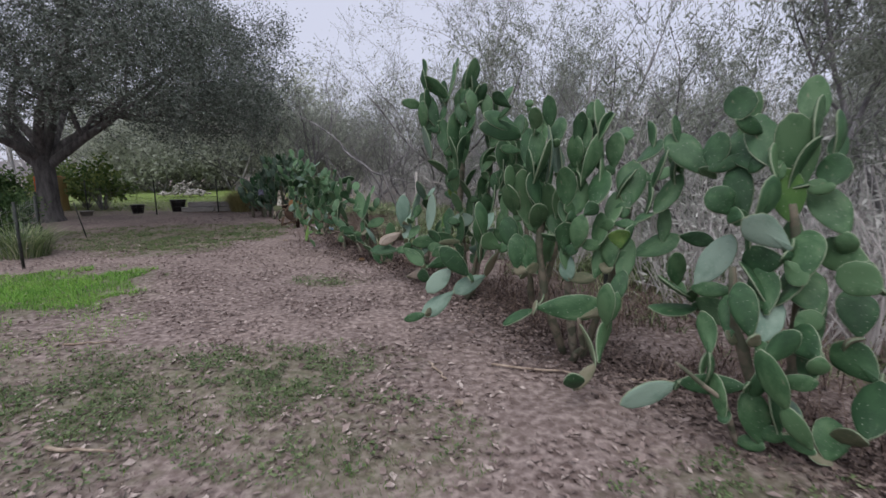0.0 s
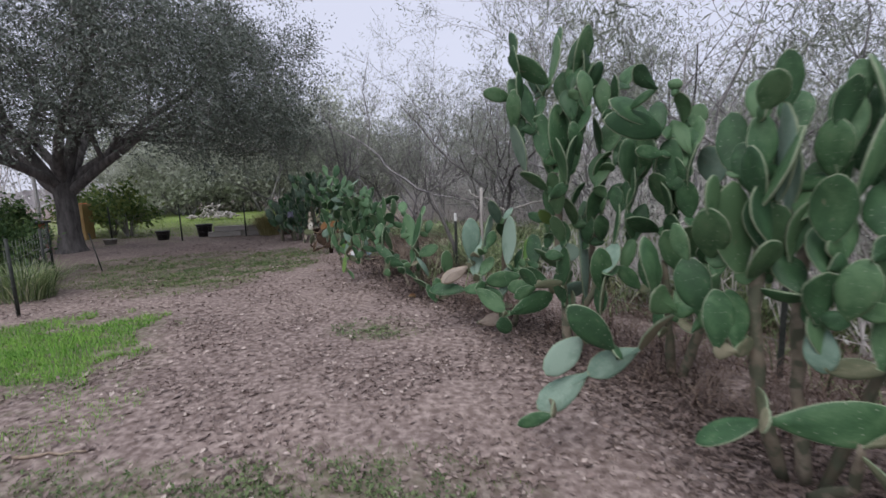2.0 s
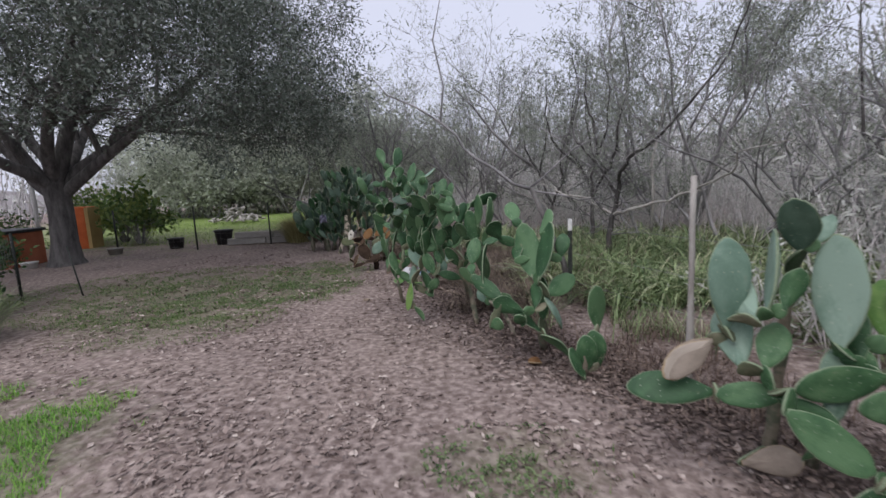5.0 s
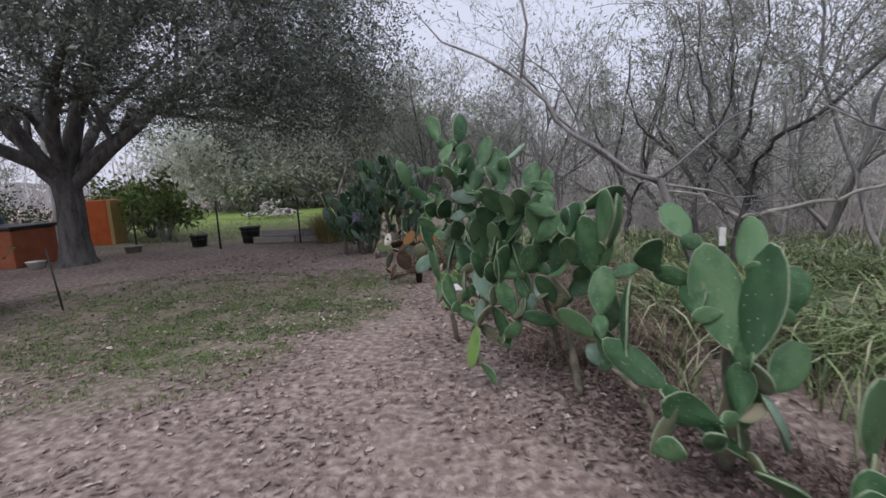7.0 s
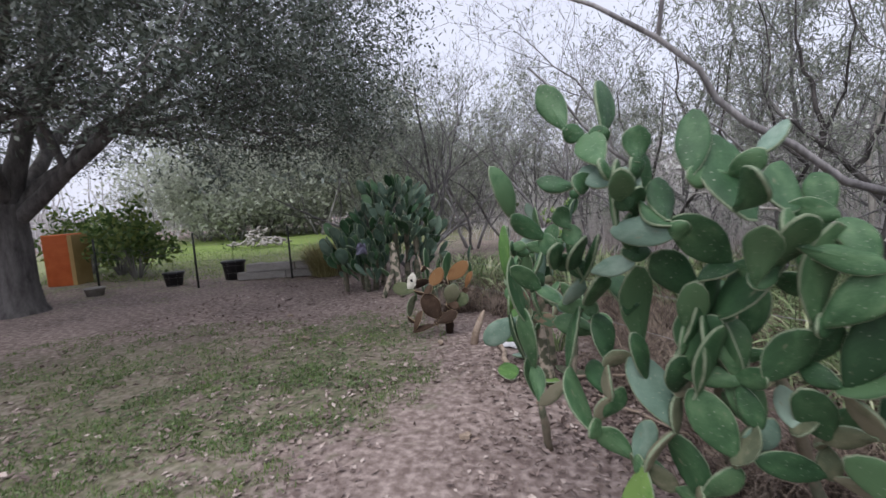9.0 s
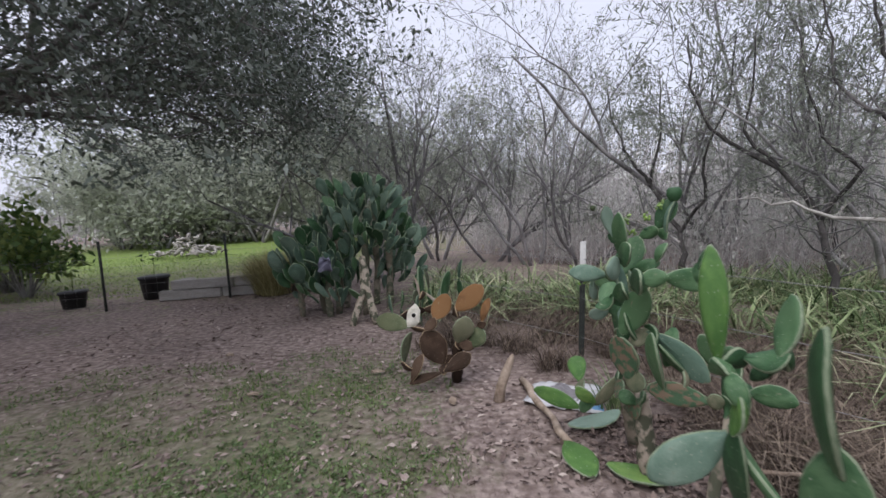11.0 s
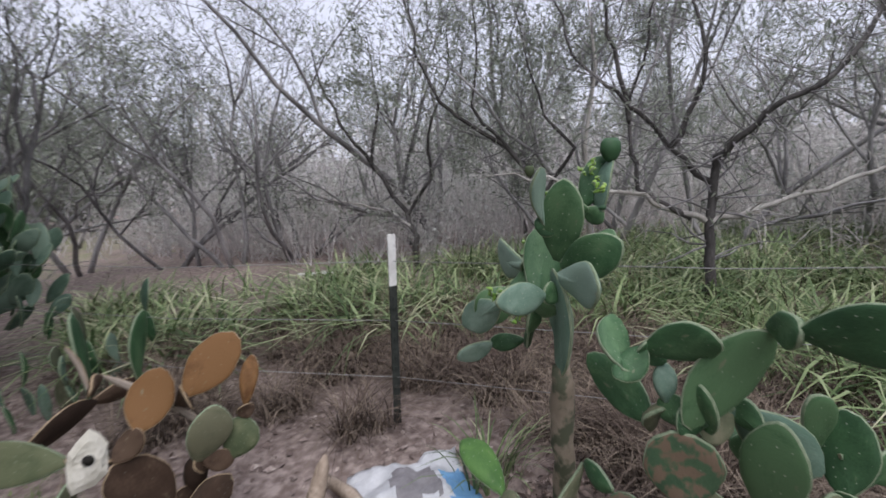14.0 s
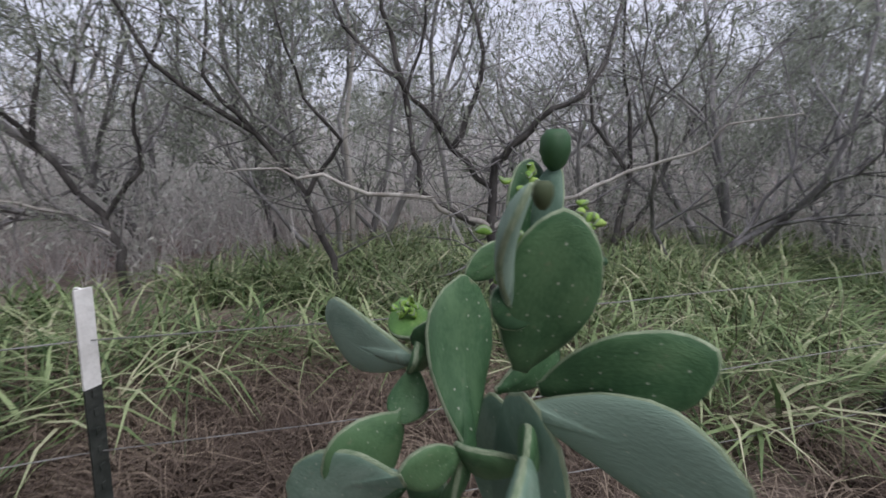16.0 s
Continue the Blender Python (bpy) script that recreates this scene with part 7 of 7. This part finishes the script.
nursery_pot((-9.05, 15.85, 0), 0.24, 0.4, "black plastic nursery pot with a sapling, by the fence")
nursery_pot((-10.05, 15.25, 0), 0.2, 0.28, "small black plastic pot by the fence")
nursery_pot((-8.55, 16.0, 0), 0.13, 0.3, "small grey pot behind the timber edging", False, M_TIMBER)
nursery_pot((-11.55, 12.6, 0), 0.16, 0.14, "white shallow bowl beside the oak", False, M_WHITE)
nursery_pot((-11.1, 14.4, 0), 0.18, 0.16, "pale stone planter by the fence", False, M_TIMBER)


def crate_box(name, lo, hi, mat, label, category, rz=0, lid=None, lid_label="", side=None):
    c = ((lo[0] + hi[0]) / 2, (lo[1] + hi[1]) / 2, lo[2])
    hx, hy, h = (hi[0] - lo[0]) / 2, (hi[1] - lo[1]) / 2, hi[2] - lo[2]
    ob = thing(name, c, label, category, rz=rz)
    g = Geo()
    g.box((-hx, -hy, 0), (hx, hy, h))
    soften(part("body", g, mat, ob, smooth=False), 0.02)
    for k in range(4):
        rib = Geo()
        z = h * (k + 0.6) / 4.4
        rib.box((-hx + 0.03, -hy - 0.012, z), (hx - 0.03, -hy - 0.001, z + 0.025))
        part("rib", rib, mat, ob, smooth=False)
    if side:
        s = Geo()
        s.box((hx + 0.002, -hy, 0), (hx + 0.1, hy, h * 0.98))
        part("side_panel", s, side, ob, "tan side panel", smooth=False)
    if lid:
        t = Geo()
        t.box((-hx - 0.05, -hy - 0.05, h + 0.002), (hx + 0.05, hy + 0.05, h + 0.07))
        soften(part("lid", t, lid, ob, lid_label, smooth=False), 0.02)
    return ob


crate_box("storage_box", (-13.7, 12.4, 0), (-12.0, 13.4, 0.75), M_RUST, "rust-red storage box with dark lid under the oak", "box", 8, M_PLASTIC, "dark lid")
crate_box("blue_tub", (-13.6, 12.5, 0.83), (-12.9, 13.1, 1.05), M_BLUE, "blue plastic tub on the rust-red box", "tub", 8)
crate_box("orange_bin", (-13.75, 15.7, 0), (-13.15, 16.2, 1.2), M_ORANGE, "tall orange slatted bin with tan side by the fence", "bin", 10, None, "", M_TAN)
g = Geo()
g.tube([(0, 0, -0.05), (0.05, 0, 1.2), (0.02, 0, 2.9)], [0.06, 0.055, 0.05], 8)
wp = tagged(new("white_pole", g.mesh("white_pole", M_WHITE)), "white painted pole beside the oak", "pole")
wp.location = (-13.4, 14.6, 0)


def branch_pile(at, n, size, seed, label, mat):
    r = random.Random(seed)
    ob = thing("branch_pile", at, label, "branch pile")
    for k in range(n):
        g = Geo()
        a, q = r.uniform(0, 6.28), r.random() ** 0.7
        d = Vector((math.cos(a * 3), math.sin(a * 3), r.uniform(-0.35, 0.35)))
        L = r.uniform(0.3, 0.75) * size * 0.5
        c = Vector((math.cos(a) * q * size, math.sin(a) * q * size * 0.6, 0.12 + r.random() * 0.8 * max(0.05, 1 - q * 1.15)))
        g.tube([c - d * L / 2, c + Vector((0, 0, r.uniform(0, 0.12))), c + d * L / 2], [0.035, 0.045, 0.015], 5)
        part("branch", g, mat, ob)
    return ob


branch_pile((-13.1, 23.6, 0), 95, 1.3, 91, "pile of bleached white cut branches on the lawn", M_BARK_PALE)


pole_on_ground((-3.12, 11.38, 0.04), (-2.98, 10.4, 0.04), 0.03, M_PEEL, "fallen_branch", "pale peeling branch lying beside the sack", "branch", 0.02, 3)
pole_on_ground((-1.75, 15.6, 0.1), (-1.2, 15.2, 0.12), 0.03, M_WHITE, "white_pipe", "white plastic pipe lying in the tall grass", "pipe", 0.004, 4)
for i, (a, b) in enumerate((((-2.15, 2.25, 0.02), (-1.75, 2.2, 0.02)), ((-3.2, 3.7, 0.02), (-2.85, 3.8, 0.02)), ((0.35, 3.3, 0.015), (0.95, 3.15, 0.015)), ((-0.1, 3.35, 0.015), (0.02, 3.05, 0.015)), ((1.3, 3.05, 0.02), (1.9, 2.95, 0.03)), ((-2.4, 9.9, 0.02), (-1.9, 9.3, 0.03)), ((-2.5, 10.2, 0.03), (-2.1, 9.9, 0.16)))):
    pole_on_ground(a, b, 0.011, M_PEEL, "fallen_stick", "thin dry stick lying on the soil", "stick", 0.02, i)


st2 = Geo()
st2.tube([(0, 0, -0.02), (0.02, 0.0, 0.1), (0.06, 0.01, 0.2), (0.1, 0.02, 0.29), (0.115, 0.02, 0.33)], [0.042, 0.036, 0.034, 0.026, 0.008], 9)
stump = tagged(new("broken_stump", st2.mesh("broken_stump", M_PEEL)), "short broken peeling stump standing in bare soil", "stump")
stump.location = (-3.33, 11.1, 0)


def sack(at):
    """A flattened, crumpled woven plastic sack."""
    ob = thing("plastic_sack", at, "crumpled white plastic sack with grey and blue print, on soil", "sack", rz=-20)
    g = Geo()
    nx, ny = 22, 16
    for j in range(ny + 1):
        for i in range(nx + 1):
            x, y = (i / nx - 0.5) * 0.52, (j / ny - 0.5) * 0.38
            d = max(abs(x) / 0.26, abs(y) / 0.19)
            z = 0.015 + 0.06 * (1 - d ** 2.5) + 0.05 * noise.noise((x * 7, y * 7, 1)) + 0.03 * noise.noise((x * 18, y * 18, 2))
            g.v.append(Vector((x + 0.03 * noise.noise((x * 9, y * 9, 5)), y + 0.03 * noise.noise((x * 9, y * 9, 8)), max(0.012, z))))
    w = nx + 1
    for j in range(ny):
        for i in range(nx):
            a = j * w + i
            g.f.append((a, a + 1, a + 1 + w, a + w))
    me = g.mesh("body", M_BAG)
    me.materials.append(M_BAGGREY)
    me.materials.append(M_BAGBLUE)
    for p in me.polygons:
        c = p.center
        if -0.08 < c.x < 0.12 and -0.11 < c.y < 0.08:
            p.material_index = 1
        elif c.x > 0.15 and -0.16 < c.y < 0.04:
            p.material_index = 2
    body = part("body", me, None, ob)
    mod = body.modifiers.new("solid", "SOLIDIFY")
    mod.thickness = 0.004
    return ob


sack((-2.87, 11.1, 0))


def fallen_pad(a, b, w, tone, label):
    ob = thing("fallen_cactus_pad", a, label, "cactus pad", "cactus pads lying on the soil")
    place_pad(ob, a, b, w, rng_pad.uniform(0, 360), tone)
    ob.children[0].matrix_basis = Matrix((Vector((b[1] - a[1], a[0] - b[0], 0)).normalized() * w, Vector(b) - Vector(a), Vector((0, 0, 0.03)))).transposed().to_4x4()
    return ob


for a, b, w, tone in (((-2.95, 10.62, 0.04), (-2.6, 10.75, 0.07), 0.16, "pale"), ((-3.0, 10.45, 0.05), (-2.95, 10.1, 0.06), 0.17, "lime"), ((-2.85, 10.2, 0.05), (-2.6, 10.0, 0.08), 0.15, "lime"), ((-2.6, 10.35, 0.05), (-2.35, 10.15, 0.06), 0.15, "dull"), ((0.0, 6.6, 0.04), (-0.2, 6.75, 0.08), 0.16, "dull"), ((-1.25, 7.25, 0.03), (-1.35, 7.3, 0.04), 0.1, "rust")):
    fallen_pad(a, b, w, tone, "cut cactus pad lying on the bare soil")
for k, (x, y, sz) in enumerate(((-4.3, 11.7, 0.1), (-6.0, 14.6, 0.13), (-3.65, 11.05, 0.08), (-5.9, 12.3, 0.09), (-5.2, 11.3, 0.09), (-2.75, 9.75, 0.07), (-1.9, 9.2, 0.09), (-1.3, 7.3, 0.1), (-3.2, 9.3, 0.08), (0.1, 2.7, 0.08))):
    rk = random.Random(k)
    g = Geo()
    sz *= 0.7
    ring = [(sz * rk.uniform(0.6, 1.0) * math.cos(a * 0.785), sz * 0.6 * rk.uniform(0.6, 1.0) * math.sin(a * 0.785)) for a in range(8)]
    for lift in (0.0, 0.014):
        g.v += [Vector((p[0], p[1], lift + 0.02 * rk.random())) for p in ring]
    g.f += [tuple(range(8, 16)), tuple(reversed(range(8)))] + [(i, (i + 1) % 8, 8 + (i + 1) % 8, 8 + i) for i in range(8)]
    ob = tagged(new("dried_pad_scrap", g.mesh("dried_pad_scrap", M_PEEL, False)), "flat bleached scrap of dried cactus pad on soil", "cactus scrap")
    ob.matrix_basis = pose(x, y, 0.012 + relief(x, y), 0, 0, k * 50)

# faded cloth caught in the far cactus
g = Geo()
for j in range(9):
    for i in range(9):
        x, z = (i / 8 - 0.5) * 0.15, (j / 8) * 0.16
        g.v.append(Vector((x * (1.2 - 0.5 * j / 8), 0.09 * noise.noise((x * 14, z * 14, 0)), z + 0.07 * noise.noise((x * 12, z * 12, 4)))))
for j in range(8):
    for i in range(8):
        g.f.append((j * 9 + i, j * 9 + i + 1, j * 9 + i + 10, j * 9 + i + 9))
cl = tagged(new("cloth_scrap", g.mesh("cloth_scrap", M_PURPLE)), "faded purple cloth caught on the far cactus", "cloth")
cl.location = (-5.12, 13.1, 0.72)
cl.modifiers.new("solid", "SOLIDIFY").thickness = 0.006
